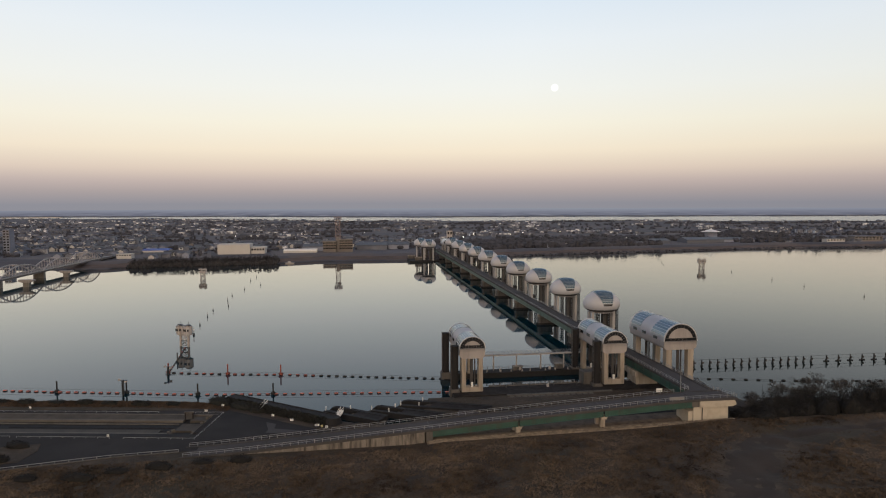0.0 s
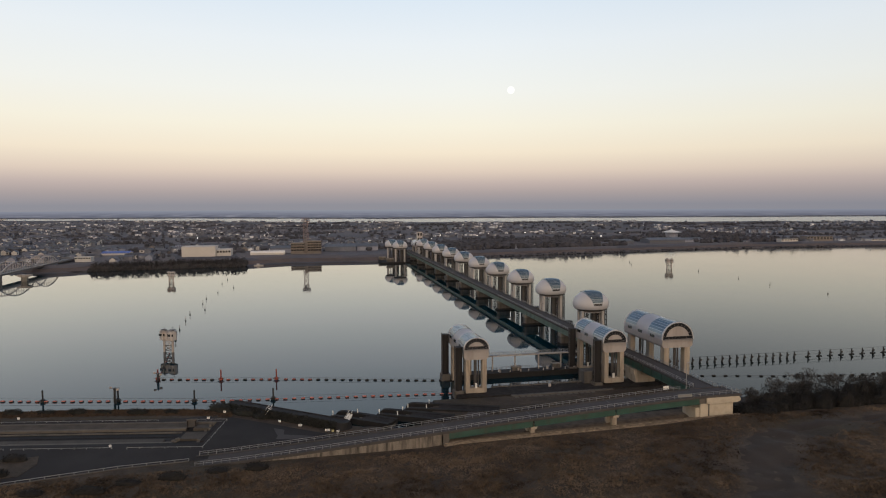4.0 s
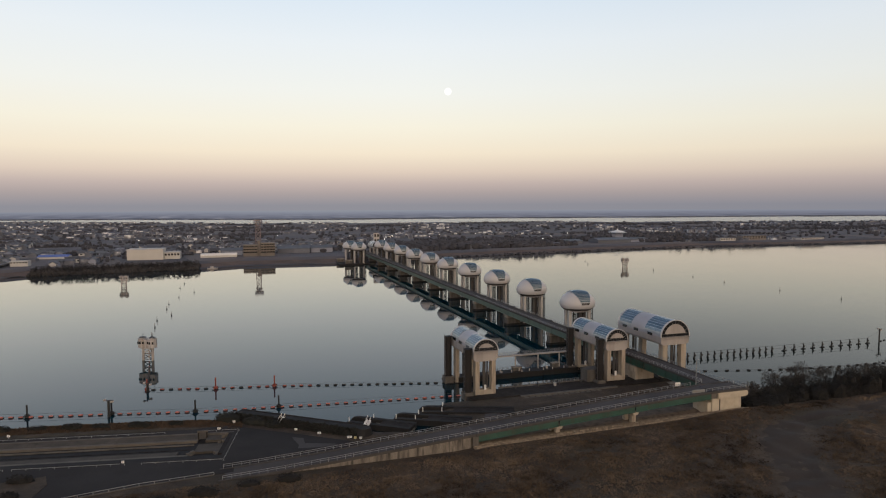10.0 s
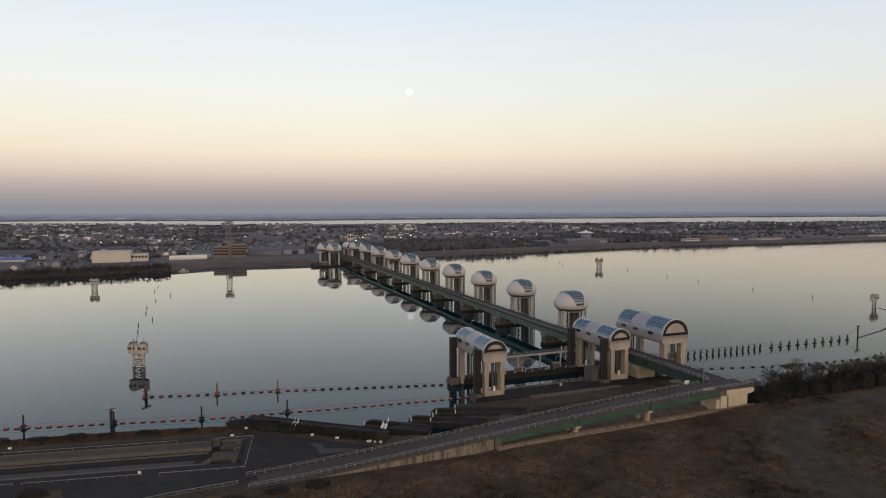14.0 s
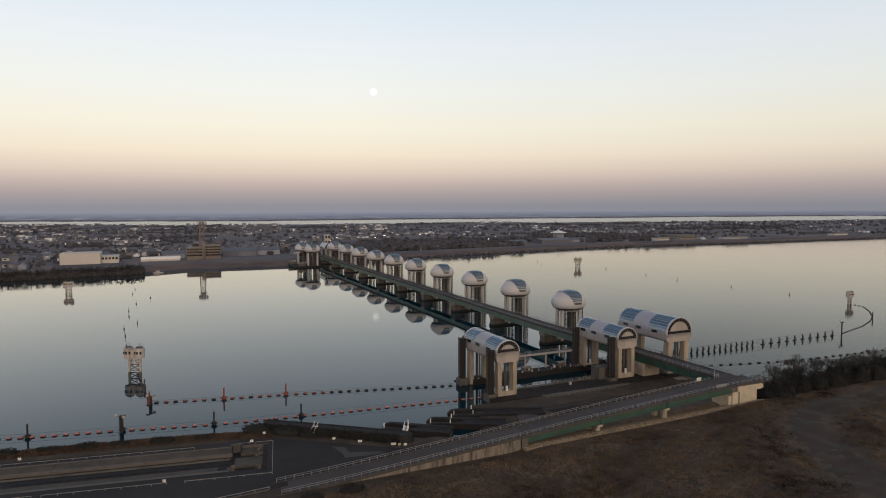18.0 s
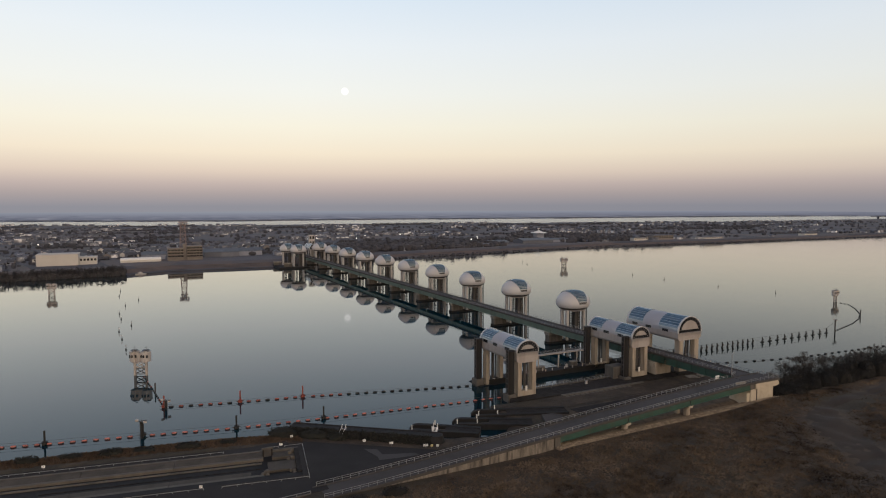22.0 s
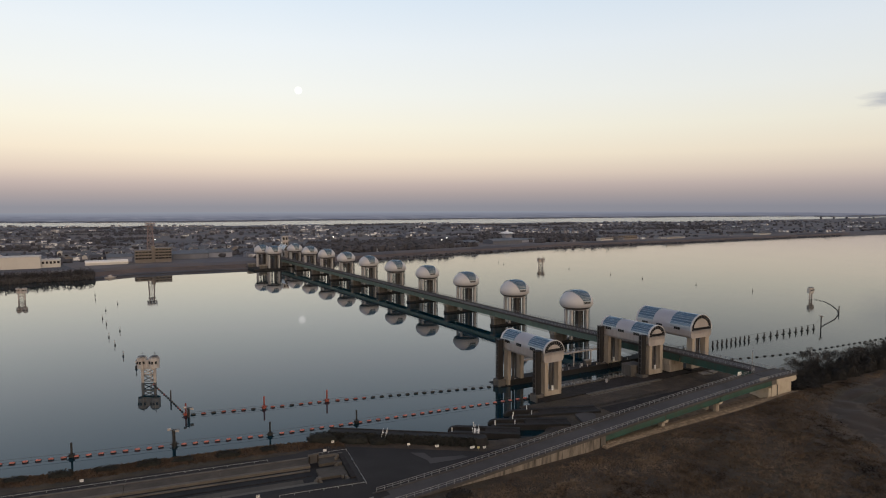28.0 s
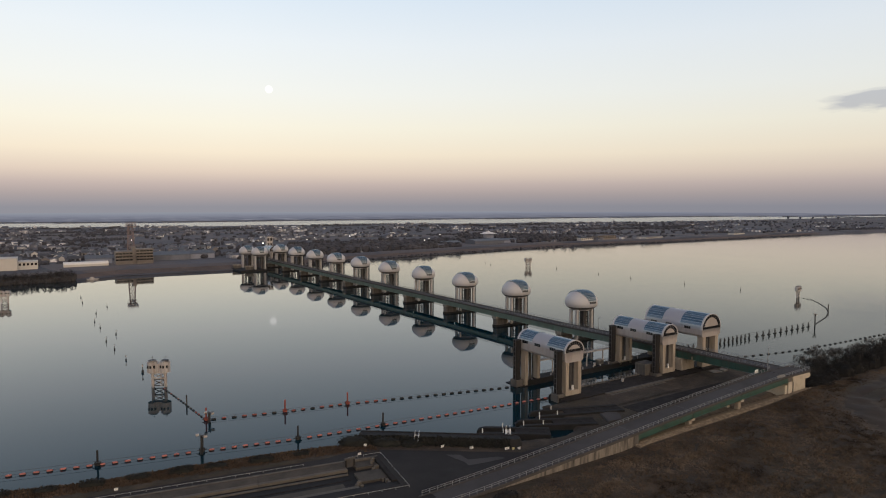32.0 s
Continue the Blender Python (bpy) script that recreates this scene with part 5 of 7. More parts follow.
# car park and fishway channel --------------------------------------------------------------
def build_car_park():
    pv = thing("pavement", "dark worn asphalt car park beside the fishway", "pavement", kind="structure")
    c = [ch(u, v, 0)[:2] for u, v in ((1.6, 0.3), (95, 0.3), (95, 19.0), (1.6, 19.0))]
    for outline in ([c[0], (-149.7, -68.0), (-160.5, -68.8), (-189.8, -64.0), (-224.7, -58.3), (-247.2, -54.7), c[1]],
                    [c[3], (-150.8, -103.0), (-89.1, -98.3), (-98.1, -93.1), (-115.1, -93.1), (-149.7, -68.0), c[0]],
                    [c[2], (-238.4, -111.2), (-205.6, -110.2), (-191.8, -108.9), (-180.3, -106.6), (-168.2, -104.3), (-150.8, -103.0), c[3]],
                    [c[1], (-247.2, -54.7), (-238.4, -110.6), c[2]]):
        part("asphalt_bay", MB().prism(outline, 0.9, 1.24), M_ASPH, pv)

    w = thing("fishway_channel", "long stepped concrete fishway channel sunk into the car park", "fishway")

    def slab(name, u0, u1, v0, v1, z0, z1, mat, label=""):
        p = [ch(u, v, 0)[:2] for u, v in ((u0, v0), (u1, v0), (u1, v1), (u0, v1))]
        p = p[::-1]
        return part(name, MB().prism(p, z0, z1), mat, w, label)

    # added slab hides the water sheet; the end void's shade is painted dark
    slab("channel_bed", 1.65, 94.9, 0.4, 18.85, -2, 0.04, M_WET, "dark slab closing off the channel bed")
    slab("far_wall", 1.6, 95, 0.35, 0.9, -2, 1.3, M_CONC, "concrete channel wall")

    def bank(name, u0, u1, v0, v1, z0, z1, mat, label=""):
        """A tier whose top falls across the channel."""
        q = [ch(u, v, z) for u, v, z in ((u0, v0, -2), (u1, v0, -2), (u1, v1, -2), (u0, v1, -2), (u0, v0, z0), (u1, v0, z0), (u1, v1, z1), (u0, v1, z1))]
        part(name, MB().add(q, [(0, 1, 2, 3), (7, 6, 5, 4), (0, 4, 5, 1), (1, 5, 6, 2), (2, 6, 7, 3), (3, 7, 4, 0)]), mat, w, label)

    for u0, u1 in ((10.6, 32), (32.1, 53), (53.1, 74), (74.1, 95)):
        bank("upper_tier", u0, u1, 0.9, 3.9, 1.15, 0.75, M_STEP, "brown weathered sloping concrete tier")
        bank("upper_edge", u0, u1, 3.95, 4.9, 0.78, 0.72, M_TIER, "pale worn concrete edge of the tier")
        bank("lower_tier", u0 + (3 if u0 < 11 else 0), u1, 12.0, 14.4, 0.52, 0.6, M_STEP, "brown worn concrete tier")
        bank("lower_edge", u0, u1, 14.45, 16.3, 0.6, 0.72, M_TIER, "pale worn concrete edge of the tier")
    slab("channel_floor", 2.8, 95, 4.9, 12.0, -2, 0.08, M_WET, "dark wet channel floor")
    slab("divider", 11, 95, 6.4, 6.85, 0.08, 0.42, M_CONC, "thin concrete divider")
    slab("divider", 11, 60, 9.6, 9.9, 0.08, 0.2, M_DECK)
    slab("near_wall", 1.6, 95, 16.35, 18.9, -2, 0.95, M_WET, "dark concrete channel wall")
    slab("end_wall", 1.6, 2.75, 0.95, 16.3, -2, 1.3, M_DECK, "concrete end wall")
    slab("end_bay", 2.8, 8.4, 0.95, 4.85, -2, 0.75, M_STEP, "worn concrete slab beside the sluice")
    slab("end_bay", 2.8, 9.6, 7.2, 12.8, -2, 0.62, M_STEP, "grey concrete slab across the channel end")
    slab("end_floor", 2.8, 10.5, 12.85, 16.3, -2, 0.08, M_WET)
    rng = random.Random(31)
    for u, v, k in ((3.2, 2.2, 1.0), (3.9, 3.4, 0.8), (3.3, 5.6, 1.1), (4.4, 6.3, 0.8), (9.9, 12.9, 1.1), (10.7, 13.9, 0.9), (9.8, 14.9, 0.8), (3.4, 14.2, 1.0), (3.3, 15.6, 0.9), (4.2, 13.4, 0.7)):
        p = ch(u, v, 0.6 if v < 5 else 0.0)
        part("rubble_block", MB().box(-k * 0.5, k * 0.5, -k * 0.4, k * 0.4, 0, 0.5 + 0.4 * k, 0.1), M_TIER, w, "broken pale concrete block", place=pose(*p, rng.uniform(-8, 8), rng.uniform(-8, 8), rng.uniform(0, 90)))
    h = thing("sluice_frame", "small dark sluice frame over the fishway end", "sluice gate")
    p = ch(9.5, 3.0, 0.5)
    for o in (-1.1, 1.1):
        part("post", MB().box(p[0] + o - 0.18, p[0] + o + 0.18, p[1] - 0.2, p[1] + 0.2, p[2], p[2] + 2.0), M_WET, h)
    part("head_beam", MB().box(p[0] - 1.4, p[0] + 1.4, p[1] - 0.3, p[1] + 0.3, p[2] + 2.0, p[2] + 2.4), M_CONC, h)
    part("gate", MB().box(p[0] - 0.92, p[0] + 0.92, p[1] - 0.1, p[1] + 0.1, p[2], p[2] + 1.9), M_STEEL, h)
    # low white railings round the channel
    f = thing("channel_railing", "low white railing round the fishway channel", "railing")
    lines = [[ch(0.3, 0, 1.24), ch(0.3, 9, 1.24)], [ch(0.3, 10.5, 1.24), ch(0.3, 14.2, 1.24)], [ch(0.3, 15.6, 1.24), ch(0.3, 21.2, 1.24)], [ch(0.3, -0.4, 1.24), ch(5, -0.4, 1.24)], [ch(6.5, -0.4, 1.24), ch(9, -0.4, 1.24)], [ch(20.5, -0.5, 1.24), ch(95, -0.7, 1.24)],
             [ch(0.3, 21.2, 1.24), ch(20, 21.0, 1.24)], [ch(24, 20.8, 1.24), ch(50, 20.6, 1.24)], [ch(52, 20.5, 1.24), ch(56, 20.5, 1.24)]]
    for ln in lines:
        rail_posts(ln, 0.42, 3.2, 0.05, M_RAIL, part("rail", MB().tube([(x, y, z + 0.42) for x, y, z in ln], 0.05), M_RAIL, f))
    # kerb between car park and field, and painted lines
    line = [(-238.4, -111.4, 1.1), (-205.6, -110.4, 1.1), (-191.8, -109.1, 1.1), (-180.3, -106.8, 1.1), (-168.2, -104.5, 1.1), (-152.1, -103.2, 1.1)]
    solid("kerb", MB().rib(line, 0.4, 0.25), M_CONC, "pale worn concrete kerb along the field", "kerb", kind="structure")
    g = thing("guard_rail", "low weathered white guard rail between car park and field", "guard rail")
    rail_posts([(x, y, 1.34) for x, y, _ in line], 0.55, 3.0, 0.06, M_RAIL, part("rail", MB().tube([(x, y, 1.86) for x, y, _ in line], 0.08), M_RAIL, g))
    # a lighter patched apron
    solid("apron", MB().prism([(-132.6, -83.5), (-132.2, -85.9), (-131.2, -90.0), (-131.6, -92.4), (-126.2, -93.3), (-121.0, -93.8), (-121.7, -92.1), (-129.6, -89.3), (-129.6, -85.5)], 1.242, 1.262), M_ROAD, "paler concrete patch in the asphalt", "pavement",
          kind="structure")


build_car_park()


def bush(name, label, group, x, y, z, sx, sy, sz, turn, seed, mat, n=260, solid_core=False, leaf=1.0, boxy=4, stems=5):
    """A clipped or wild bush: a crown of many small leaf clumps round short stems."""
    rng = random.Random(seed)
    t = thing(name, label, "bush", group, at=pose(x, y, z, 0, 0, turn))
    st = MB()
    for i in range(stems):
        px, py = rng.uniform(-0.6, 0.6) * sx, rng.uniform(-0.4, 0.4) * sy
        st.beam((px, py, -0.2), (px * 1.3 + rng.uniform(-0.9, 0.9), py * 1.3 + rng.uniform(-0.9, 0.9), sz * (0.7 if stems < 9 else rng.uniform(0.7, 1.2))), 0.06 if stems < 9 else 0.045, 4, 0.02)
    part("woody_core", st, M_TWIG if stems < 9 else M_BRUSH, t)
    cr = MB()
    for i in range(n):
        while True:
            a, b, c = rng.uniform(-1, 1), rng.uniform(-1, 1), rng.uniform(0, 1)
            if abs(a) ** boxy + abs(b) ** boxy + c ** boxy <= 1.05 + rng.uniform(-0.2, 0.25):
                break
        cx, cy, cz = a * sx, b * sy, 0.1 + c * sz
        r = rng.uniform(0.12, 0.26) * min(1.0, sz * 0.6) * leaf
        d = [Vector((rng.gauss(0, 1), rng.gauss(0, 1), rng.gauss(0, 1))).normalized() * r * rng.uniform(0.7, 1.3) for _ in range(5)]
        cr.add([(cx + v.x, cy + v.y, cz + v.z) for v in d], [(0, 1, 2), (0, 2, 3), (0, 3, 4), (1, 3, 2), (1, 4, 3), (0, 4, 1)])
    part("crown", cr, mat, t)
    if solid_core:
        core = MB()
        k, levels = 14, ((1.0, 0.0), (1.0, 0.4), (0.86, 0.72), (0.55, 0.92))
        for rad, up in levels:
            for i in range(k):
                a = 2 * math.pi * i / k
                q = rad * (rng.uniform(0.78, 0.95) if boxy > 2.1 else rng.uniform(0.6, 0.85)) / (abs(math.cos(a)) ** boxy + abs(math.sin(a)) ** boxy) ** (1 / boxy)
                core.v.append((q * sx * math.cos(a), q * sy * math.sin(a), -0.2 + sz * up * (rng.uniform(0.86, 1.0) if boxy > 2.1 else rng.uniform(0.6, 0.85))))
        core.v.append((0, 0, sz * (0.93 if boxy > 2.1 else 0.7)))
        core.f = [(l * k + i, l * k + (i + 1) % k, (l + 1) * k + (i + 1) % k, (l + 1) * k + i) for l in range(3) for i in range(k)] + [(3 * k + i, 3 * k + (i + 1) % k, 4 * k) for i in range(k)]
        part("inner_growth", core, mat, t)
    return t


def build_shore_green():
    rows = [(-221.0, -51.3, 2.8), (-211.8, -53.8, 2.9), (-202.2, -55.1, 3.0), (-192.8, -57.3, 2.9), (-184.9, -58.7, 2.9), (-174.4, -61.3, 3.2), (-164.3, -62.8, 2.3), (-230.5, -49.0, 3.0)]
    for i, (x, y, sx) in enumerate(rows):
        bush("hedge", "clipped dark evergreen hedge block along the shore path", "hedge blocks on the shore", x, y, 1.15, sx, 1.15, 1.5 if i % 2 == 1 else 1.05, -15, 20 + i, M_HEDGE, 620, True)
    for x, y, sx, sz, turn in ((-149.6, -63.8, 4.8, 2.5, -30), (-142.2, -68.4, 4.6, 2.2, -34), (-136.6, -72.6, 3.2, 1.9, -36)):
        bush("shore_bush", "broad rounded dark bush against the flood wall", "bushes by the flood wall", x, y, 1.1, sx, 2.3, sz, turn, int(-x), M_HEDGE, 1100, True, 0.9, 2.3)
    for x, y, sx, sz in ((-170.5, -117.6, 4.2, 1.9), (-163.0, -114.8, 3.2, 1.3), (-153.8, -114.2, 3.5, 1.9), (-135.1, -111.8, 3.1, 1.7), (-144.1, -111.4, 2.8, 1.2), (-195.0, -93.8, 3.4, 1.7),
                         (-194.5, -103.4, 2.2, 1.8), (-201.5, -98.5, 3.5, 1.6), (-183.5, -114.5, 3.0, 1.2)):
        bush("field_bush", "low dark winter bush beside the car park", "low bushes by the car park", x, y, land(x, y) if y < -108 else 1.2, sx, 1.5, sz, -10, int(-x * 3), M_BRUSH, 620, True, 0.8, 2.2)
    # flood wall between car park and river
    a, b = Vector((-146.8, -61.2)), Vector((-113.0, -87.2))
    u = (b - a).normalized()
    v = Vector((u.y, -u.x))
    w = thing("flood_wall", "dark stained earth and concrete flood wall with rounded end", "flood wall", kind="structure")

    def q(s, o):
        p = a + u * s + v * o
        return (p.x, p.y)

    ln = (b - a).length
    outline = [q(0, -1.8), q(ln, -1.8)] + [q(ln + 1.8 * math.cos(t), 1.8 * math.sin(t)) for t in np.linspace(-1.4, 1.4, 7)] + [q(ln, 1.8), q(0, 1.8)]
    low = [q(-1, -4.0), q(ln + 1, -4.0)] + [q(ln + 3.2 * math.cos(t), 4.0 * math.sin(t)) for t in np.linspace(-1.4, 1.4, 7)] + [q(ln, 4.0), q(-1, 4.0)]
    n = len(outline)
    mb = MB().add([(x, y, -1.5) for x, y in low] + [(x, y, 3.1) for x, y in outline],
                  [tuple(range(n - 1, -1, -1)), tuple(range(n, 2 * n))] + [(i, (i + 1) % n, n + (i + 1) % n, n + i) for i in range(n)])
    part("wall_body", mb, M_WET, w, "dark overgrown wall body")
    part("wall_coping", MB().prism([q(0.2, -1.7), q(ln, -1.7), q(ln, -1.2), q(0.2, -1.2)], 3.1, 3.25), M_DECK, w)
    rng = random.Random(44)
    ivy = MB()
    for i in range(3600):
        t, k = rng.uniform(-1, ln - 1), rng.random()
        o, z = 1.7 + 2.4 * k, 3.1 - 3.3 * k * (4.6 / 4.0)
        cx, cy = q(t, o + rng.uniform(-0.2, 0.35))
        r = rng.uniform(0.16, 0.42)
        d = [Vector((rng.gauss(0, 1), rng.gauss(0, 1), rng.gauss(0, 1))).normalized() * r * rng.uniform(0.7, 1.3) for _ in range(5)]
        z += rng.uniform(-0.1, 0.45)
        ivy.add([(cx + p.x, cy + p.y, z + p.z) for p in d], [(0, 1, 2), (0, 2, 3), (0, 3, 4), (1, 3, 2), (1, 4, 3), (0, 4, 1)])
    part("ivy_cover", ivy, M_HEDGE, w, "dark ivy and brush over the wall slope")
    # stairs with white rails over the wall
    for s, mat in ((16.2, M_SIGN), (46.0, M_SIGN)):
        at_wall = q(min(s, ln + 1), 0) if s < 40 else (-110.4, -81.6)
        st = thing("steel_stair", "narrow white steel stair over the flood wall", "stair", "stairs over the wall", at=Matrix.Translation((*at_wall, 0)))
        d = Vector((v.x, v.y, 0))
        e = Vector((u.x, u.y, 0))
        for o in (-0.55, 0.55):
            part("stringer", MB().beam(d * 3.6 + e * o + Vector((0, 0, 1.2)), d * 0.6 + e * o + Vector((0, 0, 3.2)), 0.16 if s < 40 else 0.3, 4), mat, st)
            part("hand_bar", MB().beam(d * 3.6 + e * o + Vector((0, 0, 2.2)), d * 0.2 + e * o + Vector((0, 0, 4.3)), 0.06, 5), mat, st)
            for k in range(3):
                c = d * (3.5 - 1.5 * k) + e * o + Vector((0, 0, 1.2 + k))
                part("rail_post", MB().beam(c, c + Vector((0, 0, 1.05)), 0.05, 4), mat, st)
        for k in range(8):
            c = d * (3.5 - k * 0.4) + Vector((0, 0, 1.32 + k * 0.26))
            tr = MB()
            tr.add([tuple(c + e * i + d * j + Vector((0, 0, h))) for h in (-0.03, 0.03) for i, j in ((-0.55, -0.16), (0.55, -0.16), (0.55, 0.16), (-0.55, 0.16))],
                   [(3, 2, 1, 0), (4, 5, 6, 7), (0, 1, 5, 4), (1, 2, 6, 5), (2, 3, 7, 6), (3, 0, 4, 7)])
            part("tread", tr, mat, st)
    # small notice boards
    boards = [(-152.1, -72.2, 1.3, M_SIGN), (-148.1, -67.4, 1.1, M_SIGN), (-131.2, -79.6, 1.2, M_SIGN), (-125.2, -84.6, 1.5, M_SIGN), (-117.6, -90.2, 1.9, M_SIGN),
              (-116.2, -91.1, 1.0, M_YELLOW), (-114.8, -91.8, 1.1, M_SIGN), (-174.0, -90.0, 1.0, M_SIGN), (-207.5, -60.8, 1.2, M_SIGN)]
    for x, y, wd, mat in boards:
        s = thing("notice_board", "small white notice board on a thin post", "sign", "notice boards by the car park", at=pose(x, y, 1.22, 0, 0, -12) @ Matrix.Scale(0.68, 4))
        part("board", MB().box(-wd / 2, wd / 2, -0.04, 0.04, 0.6, 1.5), mat, s)
        part("post", MB().cyl(0, 0.09, 0, 1.4, 0.05, 6), M_RAIL, s)
        for k in range(3):
            part("text_bar", MB().box(-wd * 0.35, wd * (0.35 - 0.1 * k), -0.052, -0.04, 1.28 - k * 0.22, 1.36 - k * 0.22), M_FRAME, s)


build_shore_green()


# fish ladder mouths with rounded concrete walls ------------------------------------------------
def build_fish_ladders():
    specs = [(-115.6, -73.8, -36, 21, 4.6), (-102.1, -75.4, -28, 24, 4.6), (-93.1, -71.7, -20, 30, 5.0)]
    for i, (x, y, turn, ln, w) in enumerate(specs):
        t = thing("fish_ladder", "dark concrete fish ladder mouth with sloped rounded walls", "fish ladder", "fish ladder mouths", at=pose(x, y, 0, 0, 0, turn))
        h = w / 2
        for s in (-1, 1):
            prof = [(0, -1.5), (ln, -1.5), (ln, 1.7), (2.4, 1.7), (0.9, 1.4), (0, 0.5)]
            y0, y1 = (s * h - 0.7, s * h + 0.7)
            part("side_wall", MB().extrude_y(prof, y0, y1), M_WET, t, "dark rounded side wall")
        part("floor", MB().extrude_y([(3.5, -1.5), (ln, -1.5), (ln, 0.7), (9, 0.7), (5.5, -0.6), (3.5, -0.9)], -h + 0.7, h - 0.7), M_TIER, t, "pale sloping concrete floor")
        part("roof_slab", MB().box(11, ln, -h + 0.7, h - 0.7, 0.7, 1.55), M_DECK, t)
        for px, py in ((1.6, -h), (7.5, -h), (7.5, h)):
            part("marker", MB().cyl(px, py, 1.5, 2.9, 0.14, 8), M_SIGN, t, "white marker post")


build_fish_ladders()


# brush and bare trees on the right bank ----------------------------------------------------------
def bare_tree(x, y, z, h, seed):
    rng = random.Random(seed)
    t = thing("bare_tree", "leafless grey riverside tree with fine twigs", "tree", "bare trees on the bank", at=pose(x, y, z, 0, 0, rng.uniform(0, 360)))
    limbs, twigs = MB(), MB()

    def grow(p, d, ln, r, depth):
        q = p + d * ln
        (limbs if depth < 2 else twigs).beam(p, q, r, 5 if depth < 2 else 3, max(0.03, r * 0.65))
        if depth >= 5:
            return
        for _ in range(3):
            nd = (d + Vector((rng.gauss(0, 0.55), rng.gauss(0, 0.55), rng.gauss(0.08, 0.35)))).normalized()
            grow(q, nd, ln * rng.uniform(0.62, 0.85), max(0.035, r * 0.62), depth + 1)

    for _ in range(4):
        grow(Vector((rng.uniform(-0.4, 0.4), rng.uniform(-0.3, 0.3), -0.2)), Vector((rng.gauss(0, 0.3), rng.gauss(0, 0.3), 1)).normalized(), h * 0.26, 0.15, 0)
    part("limbs", limbs, M_TWIG, t)
    part("twig_crown", twigs, M_TWIG, t, "fine bare twigs")


def build_bank_brush():
    solid("bed", MB().prism([(-240, -88.5), (-204, -94.0), (-190.2, -92.0), (-188.6, -97.5), (-190.0, -104.5), (-205, -106.6), (-240, -107.5)], 1.2, 1.34), M_GROUND, "rough brown planting bed in the car park", "planting bed", kind="structure")
    rng = random.Random(11)
    for i, (x, y, h) in enumerate(((14.0, -97.0, 8), (24.8, -93.0, 10), (36.6, -92.2, 12), (30.8, -95.3, 8.5), (46.3, -95.6, 11), (54.7, -95.9, 10.5), (66.2, -95.5, 10), (77.9, -95.2, 11), (92.2, -95.7, 10),
                                   (109.1, -95.5, 11), (10.9, -99.6, 7), (31.7, -96.5, 9.5), (59.9, -97.7, 9), (72.6, -98.4, 9.5), (126.0, -96.1, 10))):
        bare_tree(x, y, land(x, y), h, 60 + i)
    for i in range(34):
        x = 5 + i * 3.7 + rng.uniform(-1.5, 1.5)
        for k in range(2):
            y = -98.4 - k * 4.5 - rng.uniform(0, 3) - (3 if x < 12 else 0)
            bush("wild_bush", "dense dark winter brush on the river bank", "wild brush on the bank", x, y, land(x, y) - 0.1, rng.uniform(3.0, 5.0), rng.uniform(2.2, 3.4),
                 rng.uniform(3.4, 6.2) * (1.0 if k == 0 else 0.75) * lerp([(4, 0.7), (12, 1.2), (30, 1.4), (60, 1.7), (90, 2.0), (130, 2.3)], x), rng.uniform(0, 180), 200 + 2 * i + k, M_BRUSH, 1700, True, 0.75, 2.09, 12)
    # upright tufts of dry grass over the field
    tuft = MB()
    count = 0
    while count < 60000:
        x, y = rng.uniform(-215, 120), rng.uniform(-165, -108.5)
        count += 1
        lump = noise.noise((x * 0.09, y * 0.13, 5.0)) + 0.6 * noise.noise((x * 0.3, y * 0.35, 1.0))
        if lump < rng.uniform(-1.3, 0.0) or -150 < x < 2 and y > -110.5 or path_gap(x, y) < (5.5 if y < -122 else 2.0) + rng.uniform(0, 6):
            continue
        z = land(x, y) - 0.05
        for _ in range(6):
            px, py, h = x + rng.gauss(0, 0.5), y + rng.gauss(0, 0.5), rng.uniform(0.15, 0.42) * (0.8 + 0.8 * max(0.0, lump))
            a, wd = rng.uniform(0, math.pi), rng.uniform(0.1, 0.26)
            cx, cy = math.cos(a) * wd, math.sin(a) * wd
            ox, oy = rng.gauss(0, 0.3), rng.gauss(0, 0.3)
            tuft.add([(px - cx, py - cy, z), (px + cx, py + cy, z), (px + ox, py + oy, z + h)], [(0, 1, 2)])
    solid("dry_grass", tuft, M_GRASS, "upright tufts of dry brown winter grass", "grass", kind="stuff")


def build_shore_grass():
    rng = random.Random(8)
    tuft = MB()
    for _ in range(5200):
        x = rng.uniform(-262, -146)
        y = lerp(NEAR_SHORE, x) - rng.uniform(-0.6, 7.5)
        z = land(x, y) - 0.05
        for _ in range(4):
            px, py, a, wd = x + rng.gauss(0, 0.4), y + rng.gauss(0, 0.3), rng.uniform(0, math.pi), rng.uniform(0.1, 0.25)
            cx, cy = math.cos(a) * wd, math.sin(a) * wd
            tuft.add([(px - cx, py - cy, z), (px + cx, py + cy, z), (px + rng.gauss(0, 0.2), py + rng.gauss(0, 0.2), z + rng.uniform(0.2, 0.6))], [(0, 1, 2)])
    solid("shore_grass", tuft, M_SHOREGRASS, "tawny dry grass along the water's edge", "grass", kind="stuff")


build_shore_grass()
PATH_LINE = [(62, -114), (28, -117), (4, -121), (-8, -129), (-18, -142), (-26, -157), (-36, -178)]


def path_gap(x, y):
    best = 1e9
    for (x0, y0), (x1, y1) in zip(PATH_LINE[:-1], PATH_LINE[1:]):
        dx, dy = x1 - x0, y1 - y0
        t = min(1, max(0, ((x - x0) * dx + (y - y0) * dy) / (dx * dx + dy * dy)))
        best = min(best, math.hypot(x - x0 - t * dx, y - y0 - t * dy))
    return best


